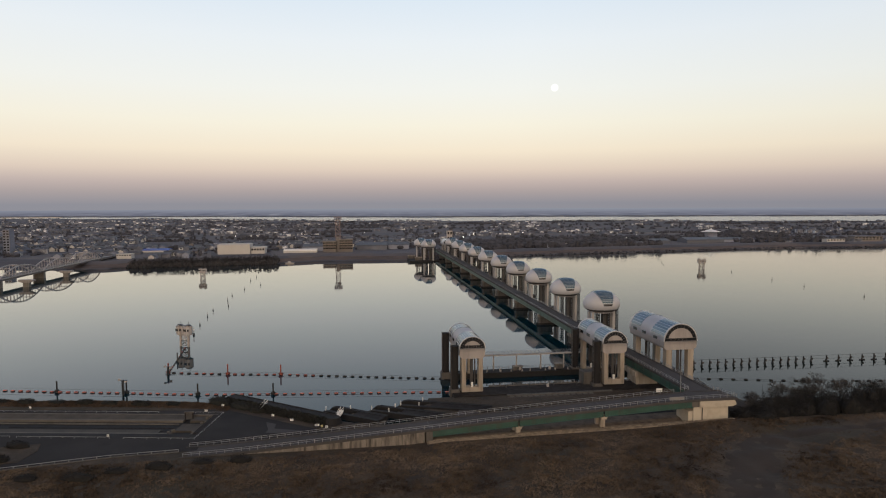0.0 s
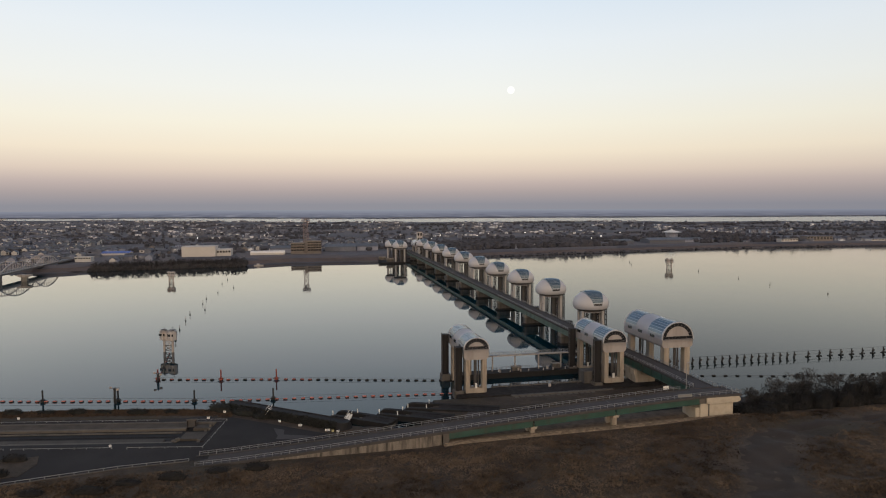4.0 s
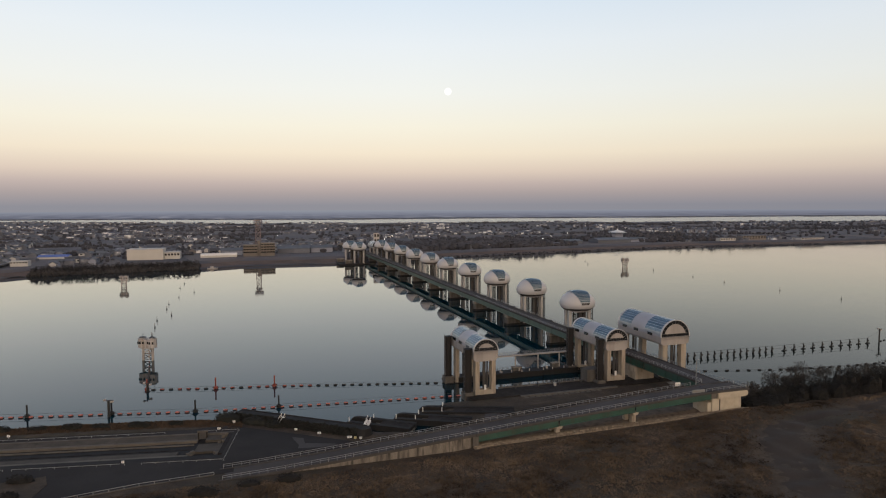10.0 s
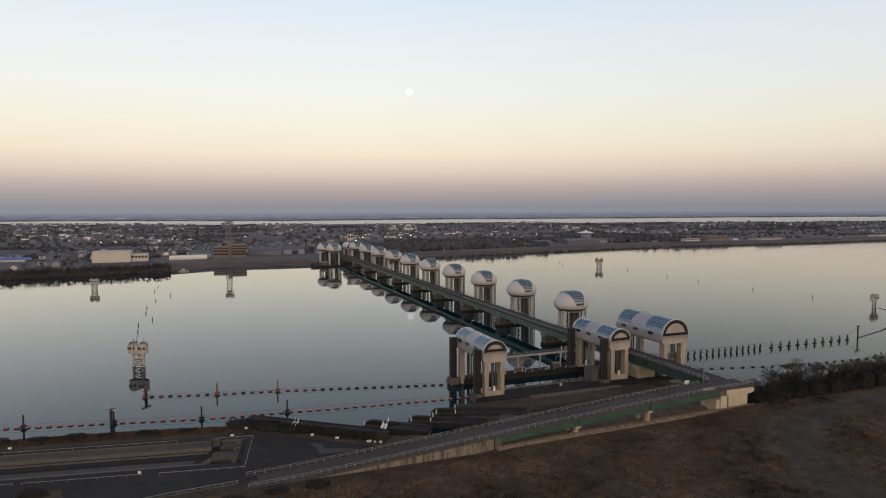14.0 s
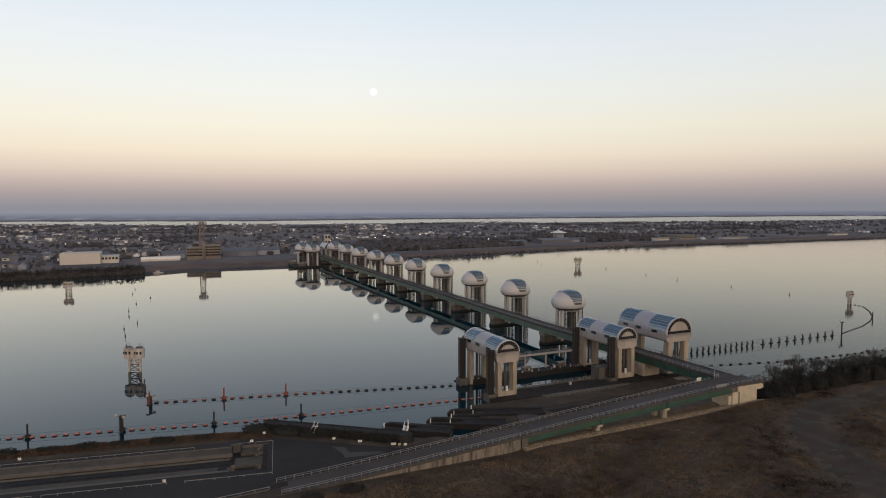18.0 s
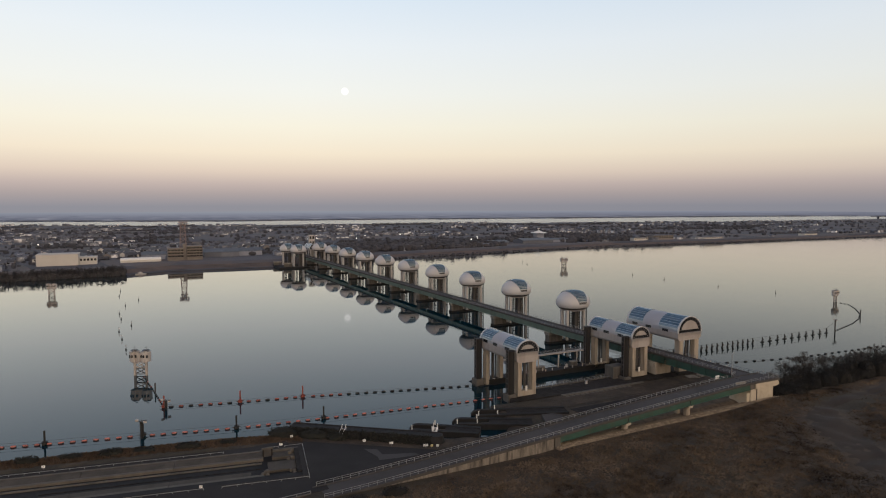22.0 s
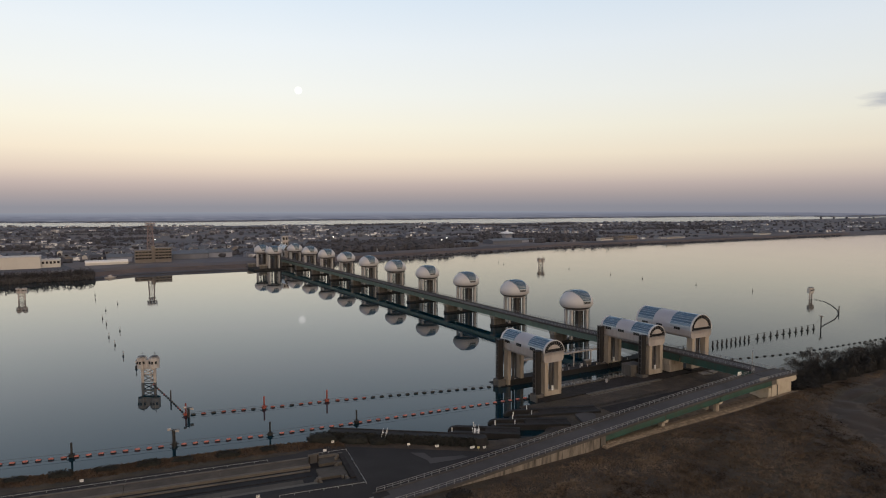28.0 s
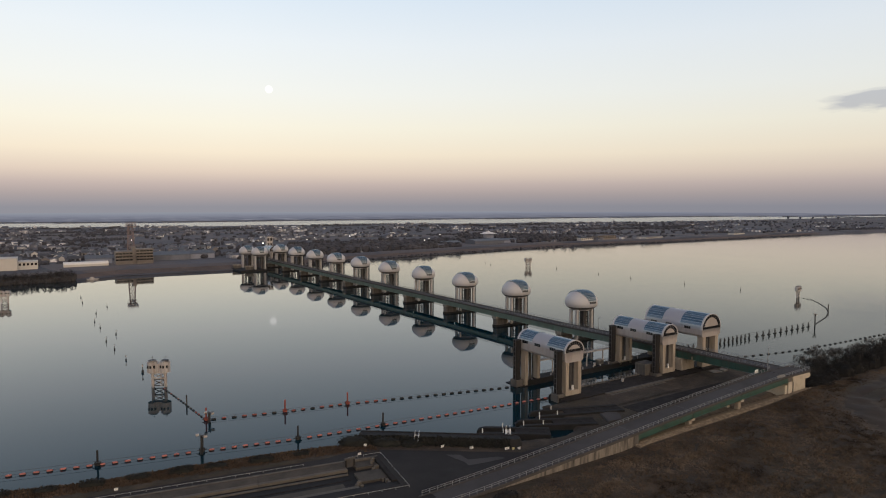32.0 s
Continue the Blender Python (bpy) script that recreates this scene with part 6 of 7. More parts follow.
def build_track():
    mb = MB()
    fine = []
    for (x0, y0), (x1, y1) in zip(PATH_LINE[:-1], PATH_LINE[1:]):
        fine += [(x0 + (x1 - x0) * i / 14, y0 + (y1 - y0) * i / 14) for i in range(14)]
    vs = []
    k = 9
    for i, (x, y) in enumerate(fine):
        a, b = fine[max(0, i - 1)], fine[min(len(fine) - 1, i + 1)]
        d = Vector((b[0] - a[0], b[1] - a[1])).normalized()
        for j in range(k):
            o = (j - 4) * 0.5 * (0.7 + 2.6 * smooth01(i / 52) + 0.4 * math.sin(i * 0.4))
            px, py = x - d.y * o, y + d.x * o
            vs.append((px, py, land(px, py) + (-0.12, 0.02, 0.08, 0.1, 0.12, 0.1, 0.08, 0.02, -0.12)[j]))
    fs = [(i * k + j, i * k + j + 1, (i + 1) * k + j + 1, (i + 1) * k + j) for i in range(len(fine) - 1) for j in range(k - 1)]
    solid("road", mb.add(vs, fs), M_TRACK, "dark bare dirt track through the dry grass", "track", kind="structure", smooth=True)


build_track()
build_bank_brush()


# far bank ------------------------------------------------------------------------------------
def far_block(name, label, cat, x0, x1, y0, y1, z1, floors=0, cols=0, roof="flat", wall=None, roof_mat=None, ledge=False, group=""):
    """A building seen across the river: wall, roof, windows floor by floor."""
    z0 = min(land(x0, y0), land(x1, y0), land(x0, y1)) - 0.5
    t = thing(name, label, cat, group, at=pose((x0 + x1) / 2, (y0 + y1) / 2, z0))
    w, d, h = (x1 - x0) / 2, (y1 - y0) / 2, z1 - z0
    wall, roof_mat = wall or M_WALL_W, roof_mat or M_ROOF
    if roof == "gable":
        e = h * 0.68
        part("wall", MB().box(-w, w, -d, d, 0, e).add([(-w, -d, e), (-w, d, e), (-w, 0, h - 0.3), (w, -d, e), (w, d, e), (w, 0, h - 0.3)],
                                                  [(0, 2, 1), (3, 4, 5), (0, 3, 5, 2), (1, 2, 5, 4)]), wall, t)
        for s in (-1, 1):
            part("roof", MB().add([(-w - 0.6, s * (d + 0.8), e - 0.3), (w + 0.6, s * (d + 0.8), e - 0.3), (w + 0.6, 0, h), (-w - 0.6, 0, h),
                                   (-w - 0.6, s * (d + 0.8), e), (w + 0.6, s * (d + 0.8), e), (w + 0.6, 0, h + 0.3), (-w - 0.6, 0, h + 0.3)],
                                  [(0, 1, 2, 3), (7, 6, 5, 4), (0, 4, 5, 1), (1, 5, 6, 2), (3, 2, 6, 7), (0, 3, 7, 4)]), roof_mat, t)
    elif roof == "arch":
        pr = [(d * math.cos(a), h * 0.55 + h * 0.45 * math.sin(a)) for a in np.linspace(0, math.pi, 9)]
        n = len(pr)
        part("wall", MB().box(-w, w, -d, d, 0, h * 0.55), wall, t)
        part("roof", MB().add([(-w, y, z) for y, z in pr] + [(w, y, z) for y, z in pr],
                              [tuple(range(n)), tuple(range(2 * n - 1, n - 1, -1))] + [(i, n + i, n + (i + 1) % n, (i + 1) % n) for i in range(n)]), roof_mat, t)
    else:
        part("wall", MB().box(-w, w, -d, d, 0, h - 0.4), wall, t)
        part("roof", MB().box(-w - 0.3, w + 0.3, -d - 0.3, d + 0.3, h - 0.4, h, 0.1), roof_mat, t)
    if floors:
        base = 3.5
        fh = (h * (0.62 if roof == "gable" else 1) - base - 0.6) / floors
        for f in range(floors):
            for c in range(cols):
                cw = 2 * w / cols
                x = -w + c * cw
                part("window", MB().box(x + cw * (0.04 if ledge else 0.18), x + cw * (0.96 if ledge else 0.82), -d - 0.06, -d + 0.1, base + f * fh + fh * 0.25, base + f * fh + fh * 0.78), M_DARK, t)
            if ledge:
                part("balcony", MB().box(-w - 0.2, w + 0.2, -d - 1.3, -d, base + f * fh - 0.15, base + f * fh + fh * 0.22), wall, t)
    return t


def build_far_buildings():
    t = far_block("white_hall", "large cream-white windowless hall on the far bank", "hall", -274.0, -235.5, 535.3, 561.3, 15.5, roof_mat=M_WALL_W)
    far_block("hall_annex", "lower cream-white annex with a window strip", "annex", -235.2, -218.4, 541.0, 561.0, 11.3, 1, 5, roof_mat=M_WALL_W)
    far_block("warehouse", "long low white warehouse with curved roof", "warehouse", -196.0, -154.5, 544.3, 558.3, 8.2, roof="arch", roof_mat=M_SIGN)
    far_block("hotel", "tan four-storey building with balconies on the far bank", "apartment building", -147.2, -130.5, 548.2, 564.2, 17.4, 3, 5, wall=M_WALL_T, roof_mat=M_WALL_T, ledge=True)
    far_block("hotel", "tan four-storey building wing with balconies", "apartment building", -126.7, -109.7, 550.0, 567.0, 19.6, 4, 5, wall=M_WALL_T, roof_mat=M_WALL_T, ledge=True)
    far_block("stair_core", "tan stair core between two building wings", "stair core", -130.3, -126.9, 552.3, 562.3, 22, wall=M_WALL_T, roof_mat=M_WALL_T)
    m = thing("radio_tower", "faded red and white lattice tower with a broad top platform", "tower", at=pose(-128.9, 574.4, 3))
    for sx in (-1, 1):
        for sy in (-1, 1):
            part("leg", MB().beam((sx * 4.2, sy * 3.6, -1), (sx * 2.2, sy * 2.0, 43), 0.36, 5), M_TOWER, m)
    for i in range(9):
        za, zb = i * 4.8, (i + 1) * 4.8
        wa, wb = 4.2 - 2.0 * za / 43.2, 4.2 - 2.0 * zb / 43.2
        for sy in (-1, 1):
            part("brace", MB().beam((-wa, sy * wa * 0.88, za), (wb, sy * wb * 0.88, zb), 0.2, 4).beam((wa, sy * wa * 0.88, za), (-wb, sy * wb * 0.88, zb), 0.2, 4)
                 .beam((-wb, sy * wb * 0.88, zb), (wb, sy * wb * 0.88, zb), 0.2, 4), M_TOWER, m)
    for z, w in ((36.5, 4.0), (40.5, 5.2), (43.5, 5.2)):
        part("platform", MB().box(-w, w, -w * 0.8, w * 0.8, z, z + 0.6), M_TOWER, m)
        line = [(-w, -w * 0.8, z + 0.6), (w, -w * 0.8, z + 0.6)]
        rail_posts(line, 1.4, 1.6, 0.1, M_TOWER, part("platform_rail", MB().tube([(x, y, q + 1.4) for x, y, q in line], 0.12), M_TOWER, m))
    for x, y, z in ((-4.2, -4, 42.0), (-1.6, -4.2, 42.2), (1.6, -4.2, 42.0), (4.3, -4, 42.3), (0, -3.4, 38.2)):
        part("dish", MB().beam((x, y, z), (x, y - 0.5, z), 1.15, 12, 0.9), M_WALL_P, m, "pale round dish")
    far_block("grey_shed", "grey pitched-roof shed on the far bank", "shed", -174.0, -148.4, 573.6, 591.6, 12.2, roof="gable", wall=M_WALL_P, roof_mat=M_ROOF_B)
    far_block("grey_shed", "long blue-grey roofed shed on the far bank", "shed", -104.5, -63.8, 584.0, 608.0, 12.6, roof="gable", wall=M_WALL_P, roof_mat=M_ROOF_B)
    far_block("grey_shed", "long blue-grey roofed shed beside trees", "shed", -61.8, -33.4, 592.6, 612.6, 12.2, roof="gable", wall=M_WALL_P, roof_mat=M_ROOF_B)
    far_block("blue_roofed_shed", "low shed under a bright blue roof", "shed", -378, -346, 588, 606, 7.5, roof="gable", roof_mat=M_BLUETARP)
    far_block("low_store", "low pale store with a flat roof", "store", -377.7, -361.5, 497.0, 508.0, 8.5, 1, 6, roof_mat=M_WALL_W)
    far_block("apartment_block", "pale apartment block with rows of windows", "apartment building", -592, -583, 577.4, 588.4, 38, 10, 3, wall=M_WALL_P)
    far_block("apartment_block", "grey slim apartment block", "apartment building", -546.5, -538.5, 595.2, 607.2, 34, 8, 2, wall=M_WALL_P)
    far_block("apartment_block", "wide white stepped apartment block", "apartment building", -586.6, -548.6, 557.7, 571.7, 22, 4, 9)
    far_block("control_building", "white slim control building by the weir end", "control tower", 7.5, 14.2, 513, 519, 31.5, 4, 2, wall=M_STATION)
    far_block("green_house_hall", "long grey pitched glass-roofed hall", "hall", 335.1, 369.4, 637.3, 665.3, 9.5, roof="gable", wall=M_WALL_P, roof_mat=M_ROOF_B)
    far_block("green_house_hall", "long grey pitched hall on the far bank", "hall", 395.4, 456.3, 635.3, 665.3, 11.0, roof="gable", wall=M_WALL_P, roof_mat=M_ROOF_B)
    far_block("green_house_hall", "long grey pitched hall wing on the far bank", "hall", 457.3, 515.4, 647.4, 673.4, 9.5, roof="gable", wall=M_WALL_P, roof_mat=M_ROOF_B)
    p = thing("pavilion", "white pavilion with a low pointed roof", "pavilion", at=pose(478.9, 710.5, 2.5))
    part("wall", MB().prism([(11 * math.cos(a), 9 * math.sin(a)) for a in np.linspace(0, 2 * math.pi, 9)[:-1]], 0, 14), M_WALL_P, p)
    part("roof", MB().cyl(0, 0, 14, 17.5, 16, 12, 3).cyl(0, 0, 17.5, 20, 2.4, 8, 0.3), M_SIGN, p, "white pointed roof")
    far_block("riverside_shop", "low white roadside building", "shop", 595.6, 625.6, 591.8, 602.8, 10, 1, 6)
    far_block("riverside_shop", "long low white building on the bank", "shop", 736.4, 784.4, 566.4, 578.4, 9, 1, 8)
    far_block("riverside_shop", "low reddish building on the bank", "shop", 655.0, 703.0, 606.9, 621.9, 12, 2, 8, wall=M_WALL_T)
    far_block("riverside_shop", "low white boat house on the bank", "shop", 1048.1, 1088.1, 588, 602, 8, 1, 6)
    # lock at the far end of the weir
    for x, y in ((-31, 458), (-25, 434)):
        copy_thing(egg, pose(x, y, 0))
    barrel_house("far_gate_house", "blue-roofed barrel gate house at the far bank", 3, 472, 498, 5.6, 14.9, 16.8, 22.4, 0.5, 2.0, towers=False, panes=1, leg_mat=M_LEG)
    q = thing("far_quay", "dark concrete quay at the far end of the weir", "quay", kind="structure")
    part("quay_wall", MB().box(-47, -21, 424, 490, -3, 1.6), M_WET, q)
    part("quay_wall", MB().box(-12, 16, 466, 508, -3, 2.2), M_WET, q)


build_far_buildings()


def build_arch_bridge():
    b = thing("arch_bridge", "pale steel tied-arch bridge with four low arches", "bridge", at=pose(-386, 0, 0))
    spans = ((194, 262), (262, 332), (332, 402), (402, 462))
    for y0, y1 in spans:
        part("deck", MB().box(-4.6, 4.6, y0 + 0.3, y1 - 0.3, 5.2, 6.6), M_RAILDARK, b, "grey bridge deck")
        for sx in (-4.8, 4.8):
            n = 14
            pts = [(sx, y0 + (y1 - y0) * i / n, 6.6 + 8.6 * (1 - (2 * i / n - 1) ** 2)) for i in range(n + 1)]
            part("arch_rib", MB().tube(pts, 0.55, 6), M_STATION, b, "pale steel arch rib")
            for x, y, z in pts[1:-1]:
                part("hanger", MB().beam((x, y, 6.4), (x, y, z), 0.24, 4), M_STATION, b)
            part("parapet", MB().box(sx - 0.15, sx + 0.15, y0, y1, 6.6, 7.6), M_STATION, b)
        for i in (4, 7, 10):
            y, z = y0 + (y1 - y0) * i / 14, 6.6 + 8.6 * (1 - (2 * i / 14 - 1) ** 2)
            part("cross_strut", MB().beam((-4.8, y, z), (4.8, y, z), 0.3, 5), M_STATION, b)
    for y in (262, 332):
        part("pier", MB().box(-4.5, 4.5, y + 2.2, y + 5.8, -3, 5.2, 0.2), M_SEAT, b, "concrete river pier")
        part("pier_head", MB().extrude_y([(18.4, 3.6), (23.6, 3.6), (26.4, 4.7), (26.4, 5.8), (15.6, 5.8), (15.6, 4.7)], y + 5.8, y + 10.2), M_LEG, b, "flared pale pier head")
        part("pier_foot", MB().box(18.7, 23.3, y + 6.2, y + 9.8, -3, 3.6, 0.2), M_SEAT, b, "round-edged pier foot in the river")
    part("approach", MB().box(-4.6, 4.6, 462, 520, 4.8, 6.4), M_RAILDARK, b)
    f = thing("far_bridge", "long low bridge over the distant river", "bridge")
    a, c = Vector((2829, 1470)), Vector((3000, 870))
    part("deck", MB().rib([(a.x, a.y, 13), (c.x, c.y, 13)], 14, 2.4), M_WALL_P, f)
    for i in range(12):
        p = a + (c - a) * (i + 0.5) / 12
        part("pier", MB().box(p.x - 2, p.x + 2, p.y - 4, p.y + 4, -3, 13), M_WALL_P, f)


    f = thing("far_viaduct", "long pale viaduct far out on the plain", "bridge")
    a, c = Vector((-1760, 2690)), Vector((-1340, 2625))
    part("deck", MB().rib([(a.x, a.y, 8), (c.x, c.y, 8)], 12, 3.2), M_WALL_W, f, "pale distant deck")
    for i in range(11):
        p = a + (c - a) * (i + 0.5) / 11
        part("pier", MB().box(p.x - 4, p.x + 4, p.y - 5, p.y + 5, -3, 8), M_WALL_P, f)


build_arch_bridge()


def house_meshes(rng):
    out = []
    for i in range(7):
        w, d, h = rng.uniform(3, 5.5), rng.uniform(2.8, 4), rng.uniform(3.0, 5.6)
        r = rng.uniform(1.6, 2.6)
        wall = MB().box(-w, w, -d, d, -1, h).add([(-w, -d, h), (-w, d, h), (-w, 0, h + r * 0.9), (w, -d, h), (w, d, h), (w, 0, h + r * 0.9)],
                                                 [(0, 2, 1), (3, 4, 5), (0, 3, 5, 2), (1, 2, 5, 4)])
        roof = MB()
        for s in (-1, 1):
            roof.add([(-w - 0.5, s * (d + 0.7), h - 0.2), (w + 0.5, s * (d + 0.7), h - 0.2), (w + 0.5, 0, h + r), (-w - 0.5, 0, h + r),
                      (-w - 0.5, s * (d + 0.7), h + 0.05), (w + 0.5, s * (d + 0.7), h + 0.05), (w + 0.5, 0, h + r + 0.25), (-w - 0.5, 0, h + r + 0.25)],
                     [(0, 1, 2, 3), (7, 6, 5, 4), (0, 4, 5, 1), (1, 5, 6, 2), (3, 2, 6, 7), (0, 3, 7, 4)])
        win = MB()
        win.box(-w * 0.55, w * 0.2, -d - 0.06, -d + 0.1, h * 0.35, h * 0.75)
        out.append((wall.mesh("wall", (M_WALL_P, M_WALL_W, M_WALL_P, M_WALL_T, M_WALL_P, M_WALL_P, M_WALL_W)[i]), roof.mesh("roof", M_ROOF_B if i % 3 == 2 else M_ROOF),
                    win.mesh("window", M_DARK)))
    return out


def build_far_bank():
    xs = list(np.arange(-400, 1300, 12.0))
    offs = ((0.5, 0.1), (9.0, 0.25), (20.0, 0.25), (38.0, 0.25), (62.0, 0.2))
    vs = [(x, lerp(FAR_SHORE, x) + o, land(x, lerp(FAR_SHORE, x) + o) + up) for x in xs for o, up in offs]
    fs = [(5 * i + j, 5 * i + j + 5, 5 * i + j + 6, 5 * i + j + 1) for i in range(len(xs) - 1) for j in range(4)]
    solid("far_bank", MB().add(vs, fs), M_BANK, "reddish brown grass slope along the far river bank", "river bank", kind="structure", smooth=True)


build_far_bank()


def build_town():
    rng = random.Random(77)
    kinds = house_meshes(rng)

    def town(x, y):
        v = noise.noise((x * 0.0042, y * 0.0042, 7.0)) + 0.25 * noise.noise((x * 0.02, y * 0.02, 2.0))
        if 40 < x < 520 and y < 800:
            v -= 0.35
        if x < -180:
            v += 0.2
        return v

    near, walls, roofs = 0, MB(), MB()
    for _ in range(70):
        x, y = rng.uniform(-560, -425), rng.uniform(600, 900)
        x -= (y - 600) * 0.12
        if town(x, y) < -0.25:
            continue
        k = kinds[rng.choice((1, 6, 1, 2))]
        t = thing("house", "white-walled house in the far town beside the bridge road", "house", "houses of the far town", at=pose(x, y, land(x, y), 0, 0, rng.choice((0, 90)) + rng.uniform(-14, 14)))
        part("roof", k[1], None, t)
        part("window", k[2], None, part("wall", k[0], None, t))
    tries = 0
    while tries < 11000:
        tries += 1
        a, r = radians(rng.uniform(-42, 82)), 720 + (2900 - 720) * rng.random() ** 1.3
        x, y = MID[0] + r * math.sin(a), MID[1] + r * math.cos(a)
        e = y - lerp(FAR_SHORE, x)
        if e < 62 or town(x, y) < 0.06 + 0.12 * smooth01((r - 1100) / 900) or y > lerp(RIVER_A, x) - 60 or -388 < x < -338 and y < 612:
            continue
        if -300 < x < -20 and e < 175 or 300 < x < 500 and e < 180:
            continue
        g = land(x, y)
        turn = rng.choice((0, 90)) + rng.uniform(-14, 14)
        if r < 1050 and near < 280:
            near += 1
            k = kinds[rng.randrange(7)]
            t = thing("house", "small pitched-roof house in the far town", "house", "houses of the far town", at=pose(x, y, g, 0, 0, turn))
            part("roof", k[1], None, t)
            part("window", k[2], None, part("wall", k[0], None, t))
        else:
            w, d, h, q = rng.uniform(2.8, 6), rng.uniform(2.6, 4.4), rng.uniform(2.4, 5.2), rng.uniform(0.8, 2.0)
            if rng.random() < 0.035:
                w, d, h, q = rng.uniform(16, 45), rng.uniform(3, 5), 2.6, 0.7
            elif rng.random() < 0.06 and r < 1900:
                w, h = w * 2.2, h * 1.5
            m = pose(x, y, g, 0, 0, turn)
            pt = [m @ Vector(p) for p in ((-w, -d, -1), (w, -d, -1), (w, d, -1), (-w, d, -1), (-w, -d, h), (w, -d, h), (w, d, h), (-w, d, h))]
            walls.add(pt, [(0, 1, 5, 4), (1, 2, 6, 5), (2, 3, 7, 6), (3, 0, 4, 7)])
            pt = [m @ Vector(p) for p in ((-w - .4, -d - .6, h), (w + .4, -d - .6, h), (w + .4, d + .6, h), (-w - .4, d + .6, h), (-w - .4, 0, h + q), (w + .4, 0, h + q))]
            roofs.add(pt, [(0, 1, 5, 4), (2, 3, 4, 5), (1, 2, 5), (3, 0, 4), (3, 2, 1, 0)])
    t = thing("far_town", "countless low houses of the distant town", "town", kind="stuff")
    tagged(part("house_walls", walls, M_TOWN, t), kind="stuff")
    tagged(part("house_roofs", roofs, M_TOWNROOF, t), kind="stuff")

    # woods, hedgerows and shore brush
    woods = MB()

    def clump(x, y, z, r, tall):
        n = 7
        vs = []
        for k, (rad, up) in enumerate(((0.75, 0.0), (1.0, 0.5), (0.8, 0.88))):
            for i in range(n):
                b = 2 * math.pi * (i + 0.5 * k) / n
                q = r * rad * rng.uniform(0.65, 1.25)
                vs.append((x + q * math.cos(b), y + q * math.sin(b), z + tall * up * rng.uniform(0.85, 1.15)))
        vs.append((x + rng.uniform(-.3, .3) * r, y, z + tall * rng.uniform(0.94, 1.06)))
        fs = [(k * n + i, k * n + (i + 1) % n, (k + 1) * n + (i + 1) % n, (k + 1) * n + i) for k in range(2) for i in range(n)]
        fs += [(2 * n + i, 2 * n + (i + 1) % n, 3 * n) for i in range(n)]
        woods.add(vs, fs)

    for _ in range(3500):
        x = rng.uniform(-338, -191)
        y = lerp(FAR_SHORE, x) + rng.uniform(-2, 17)
        tall = 2.6 + 2.8 * max(0.0, 0.5 + noise.noise((x * 0.06, y * 0.1, 2))) + (rng.uniform(0, 2.5) if rng.random() < 0.2 else 0)
        clump(x, y, max(0.3, land(x, y)) - 0.6, rng.uniform(0.8, 2.3), tall * rng.uniform(0.6, 1.0))
    for _ in range(420):
        x = rng.uniform(-338, -191)
        y = lerp(FAR_SHORE, x) + rng.uniform(-1, 9)
        z, h = max(0.3, land(x, y)) - 0.5, rng.uniform(5.0, 9.5)
        woods.beam((x, y, z), (x + rng.gauss(0, 0.4), y, z + h), 0.22, 3, 0.06)
        for _ in range(9):
            k = rng.uniform(0.35, 0.95)
            woods.beam((x, y, z + h * k), (x + rng.gauss(0, 1.3), y + rng.gauss(0, 0.8), z + h * min(1.05, k + rng.uniform(0.1, 0.3))), 0.12, 3, 0.05)
    solid("bank_wood", woods, M_BANKWOOD, "dark leafless wood along the far river bank", "woods", kind="stuff")
    woods = MB()
    for _ in range(1500):
        x, e = rng.uniform(10, 470), rng.uniform(42, 190)
        if x > 322 and e < 150:
            continue
        y = lerp(FAR_SHORE, x) + e
        if noise.noise((x * 0.012, y * 0.012, 9)) > -0.35:
            clump(x, y, land(x, y) - 1, rng.uniform(3.0, 6.5), rng.uniform(5.5, 11))
    for _ in range(420):
        x = rng.uniform(480, 640)
        y = lerp(FAR_SHORE, x) + rng.uniform(60, 260)
        clump(x, y, land(x, y) - 1, rng.uniform(2.5, 5), rng.uniform(5, 11))
    for _ in range(9000):
        a, r = radians(rng.uniform(-42, 82)), 720 + 2200 * rng.random() ** 1.25
        x, y = MID[0] + r * math.sin(a), MID[1] + r * math.cos(a)
        e = y - lerp(FAR_SHORE, x)
        if e < 78 or y > lerp(RIVER_A, x) - 40 or -392 < x < -332 and y < 618 or -290 < x < -30 and e < 125 or 300 < x < 500 and e < 180:
            continue
        if noise.noise((x * 0.008, y * 0.011, 4)) < -0.08:
            continue
        clump(x, y, land(x, y) - 1, rng.uniform(1.5, 5), rng.uniform(2.5, 7) * (1 - 0.5 * smooth01((y - 1200) / 800)))
    # hedgerows and tree-lined lanes across the plain
    for _ in range(90):
        a, r = radians(rng.uniform(-40, 78)), rng.uniform(760, 2300)
        x, y = MID[0] + r * math.sin(a), MID[1] + r * math.cos(a)
        turn, ln = radians(rng.gauss(-8, 10)) + (math.pi / 2 if rng.random() < 0.15 else 0), rng.uniform(90, 420)
        for k in range(int(ln / 5)):
            px, py = x + math.cos(turn) * (k * 5 - ln / 2), y + math.sin(turn) * (k * 5 - ln / 2)
            if py - lerp(FAR_SHORE, px) < 70 or py > lerp(RIVER_A, px) - 40 or -420 < px < -332 and py < 640 or -290 < px < -30 and py - lerp(FAR_SHORE, px) < 125:
                continue
            clump(px, py + rng.uniform(-2, 2), land(px, py) - 1, rng.uniform(1.5, 4), rng.uniform(2.5, 6.5))
    for _ in range(900):
        x = rng.uniform(-30, 1250)
        y = lerp(FAR_SHORE, x) + rng.uniform(-1.5, 3)
        clump(x, y, land(x, y) - 0.7, rng.uniform(0.8, 2.2), rng.uniform(0.8, 2.0))
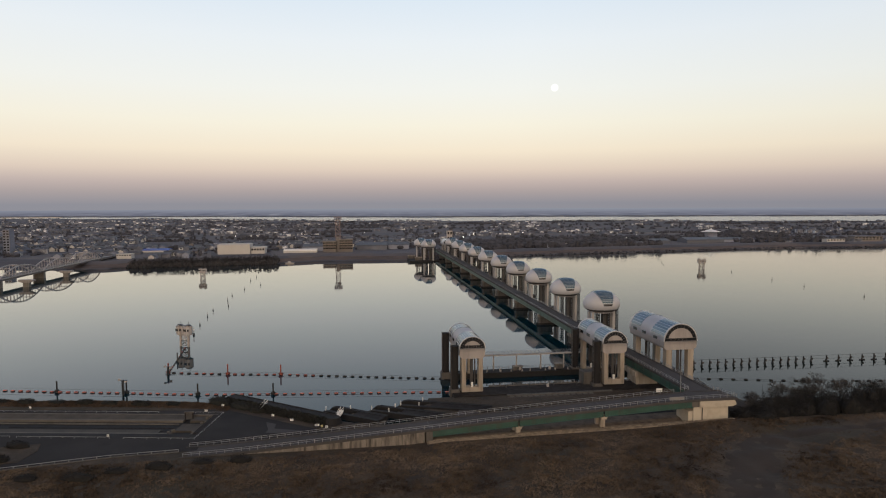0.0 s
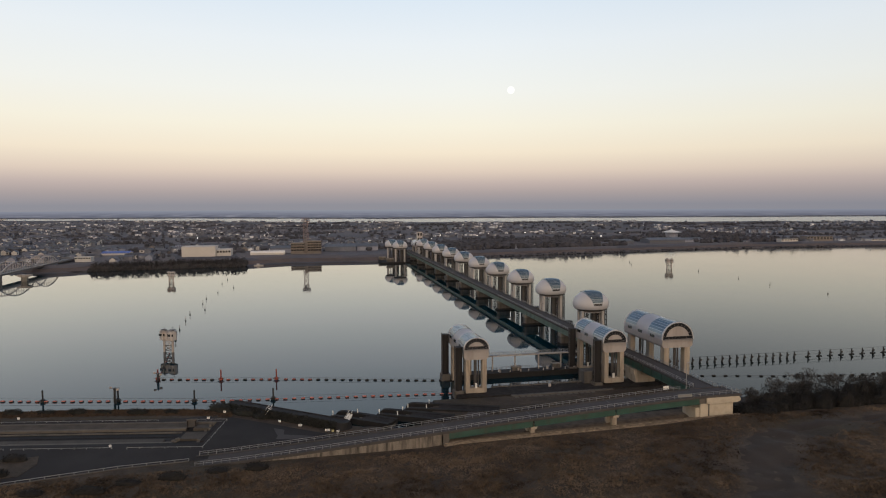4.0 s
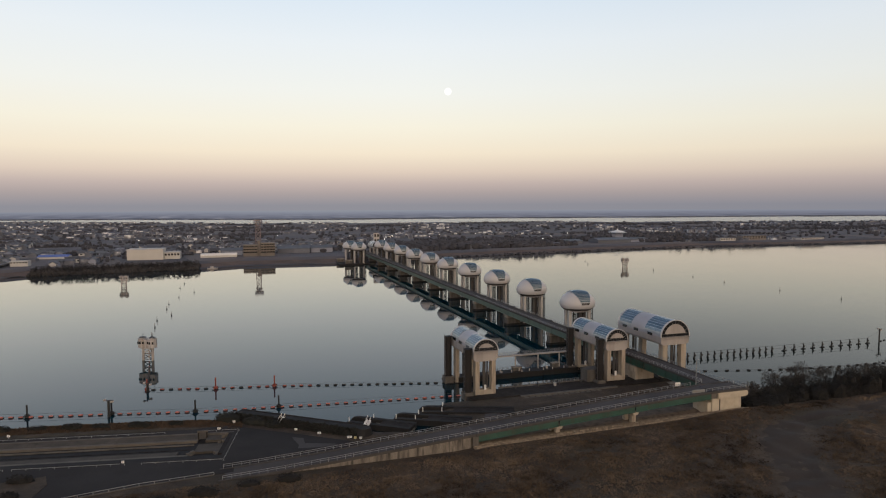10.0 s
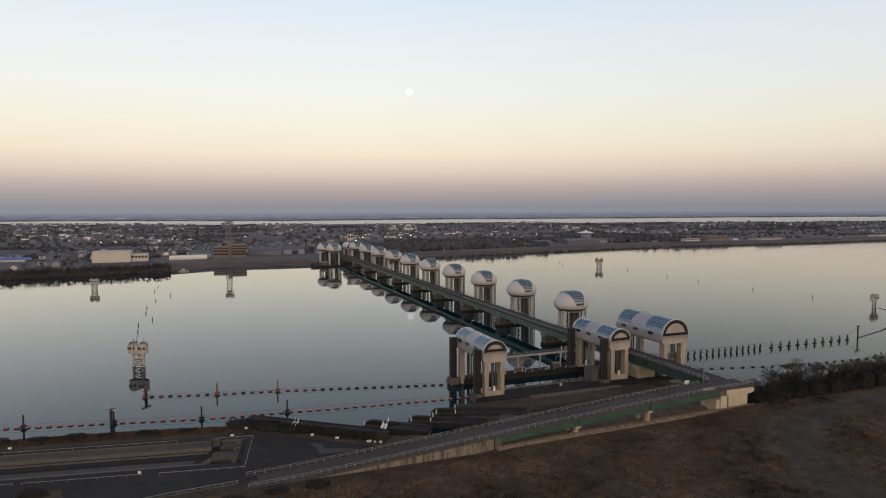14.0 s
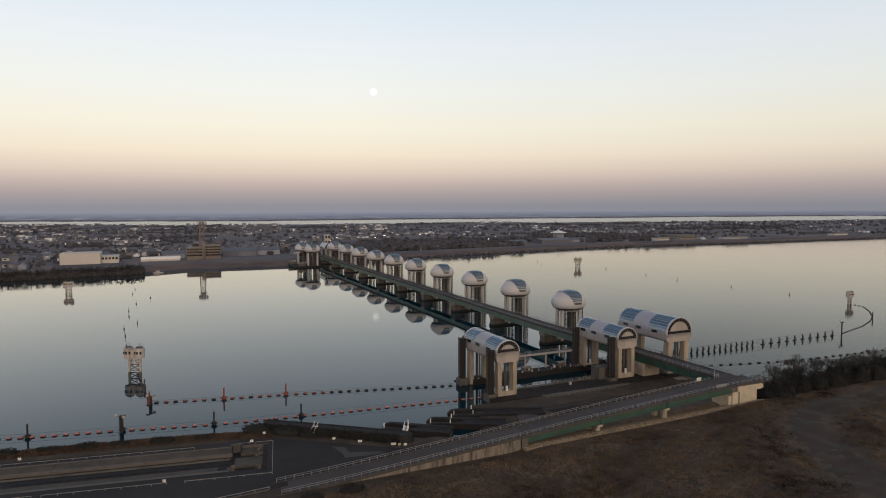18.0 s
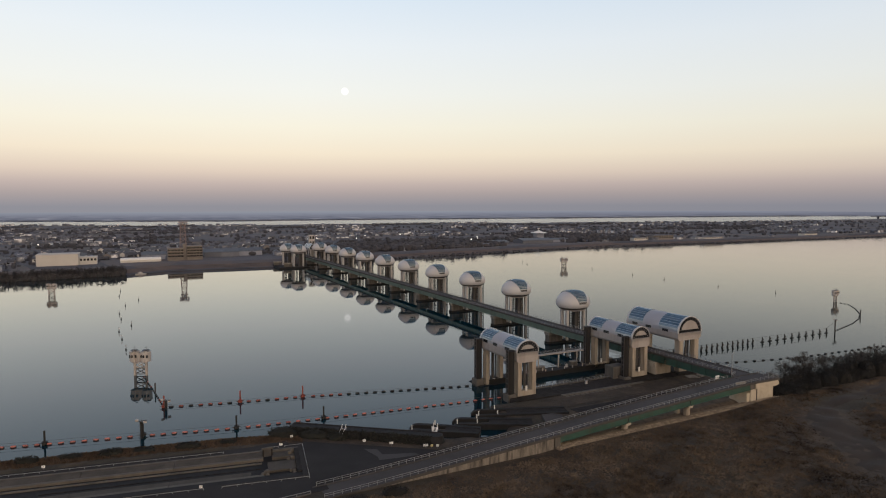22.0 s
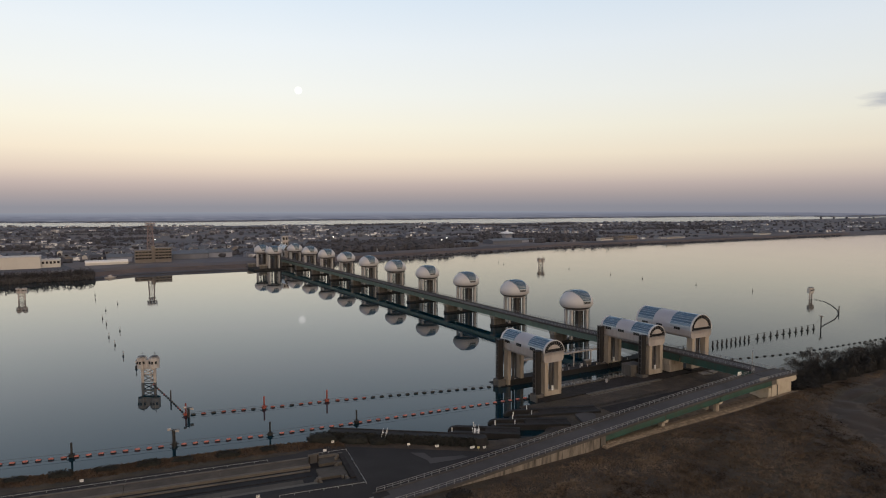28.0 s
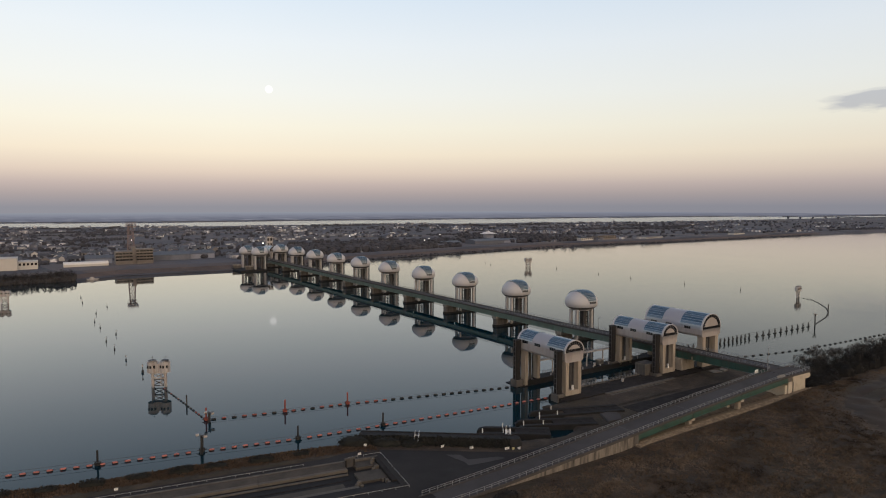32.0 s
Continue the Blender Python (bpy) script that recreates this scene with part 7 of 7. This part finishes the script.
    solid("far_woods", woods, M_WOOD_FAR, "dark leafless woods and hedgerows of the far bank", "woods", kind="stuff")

    # a few lit street lamps in the town
    glow = bpy.data.materials.new("lamp_glow")
    glow.use_nodes = True
    b = glow.node_tree.nodes["Principled BSDF"]
    b.inputs["Emission Color"].default_value, b.inputs["Emission Strength"].default_value = (1, 0.93, 0.8, 1), 6.0
    pole = MB().cyl(0, 0, 0, 9, 0.12, 6).mesh("pole", M_STEEL)
    bulb = MB().cyl(0, 0, 9, 9.8, 0.5, 8).mesh("bulb", glow)
    for x, y in ((95, 800), (190, 830), (262, 840), (300, 640), (150, 760), (345, 700), (-300, 800), (-90, 900), (430, 800), (60, 700)):
        t = thing("town_lamp", "lit street lamp in the far town", "street lamp", "lit lamps of the far town", at=pose(x, y, land(x, y)))
        part("pole", pole, None, t)
        part("bulb", bulb, None, t, "glowing lamp head")


build_town()


# blocks of the revetment under the ramp ------------------------------------------------------------
def build_revetment():
    r = thing("revetment", "band of pale concrete blocks edging the slope under the ramp", "revetment", kind="structure")
    bed = MB()
    xs = list(np.arange(-88, -0.5, 2.4))
    ys = (-97.7, -100.0, -102.5, -104.6, -106.4, -109.6)
    bed.add([(x, y, max(land(x, y) + 0.05, 1.5 + 0.022 * (x + 88) if y > -103 else 0)) for x in xs for y in ys], [(6 * i + j, 6 * i + j + 1, 6 * i + j + 7, 6 * i + j + 6) for i in range(len(xs) - 1) for j in range(5)])
    part("bank_bed", bed, M_SAND, r, "pale sandy bank under the ramp")
    block = MB().box(-0.44, 0.44, -0.29, 0.29, -0.3, 0.16, 0.04).mesh("block", M_BRICK)
    rng = random.Random(9)
    upper = MB()
    for row in range(6):
        for i in range(88):
            x = -87.5 + i * 1.0 + row % 2 * 0.5
            if x > -1.0:
                continue
            y = -105.0 - row * 0.78
            at = pose(x, y, land(x, y) + 0.06, rng.uniform(-4, 4), rng.uniform(-4, 4), rng.uniform(-4, 4))
            if row > 2:
                part("block", block, None, r, place=at)
            else:
                upper.add([at @ v.co for v in block.vertices], [tuple(p.vertices) for p in block.polygons])
    tagged(part("upper_blocks", upper, M_BRICK, r), kind="stuff")


build_revetment()
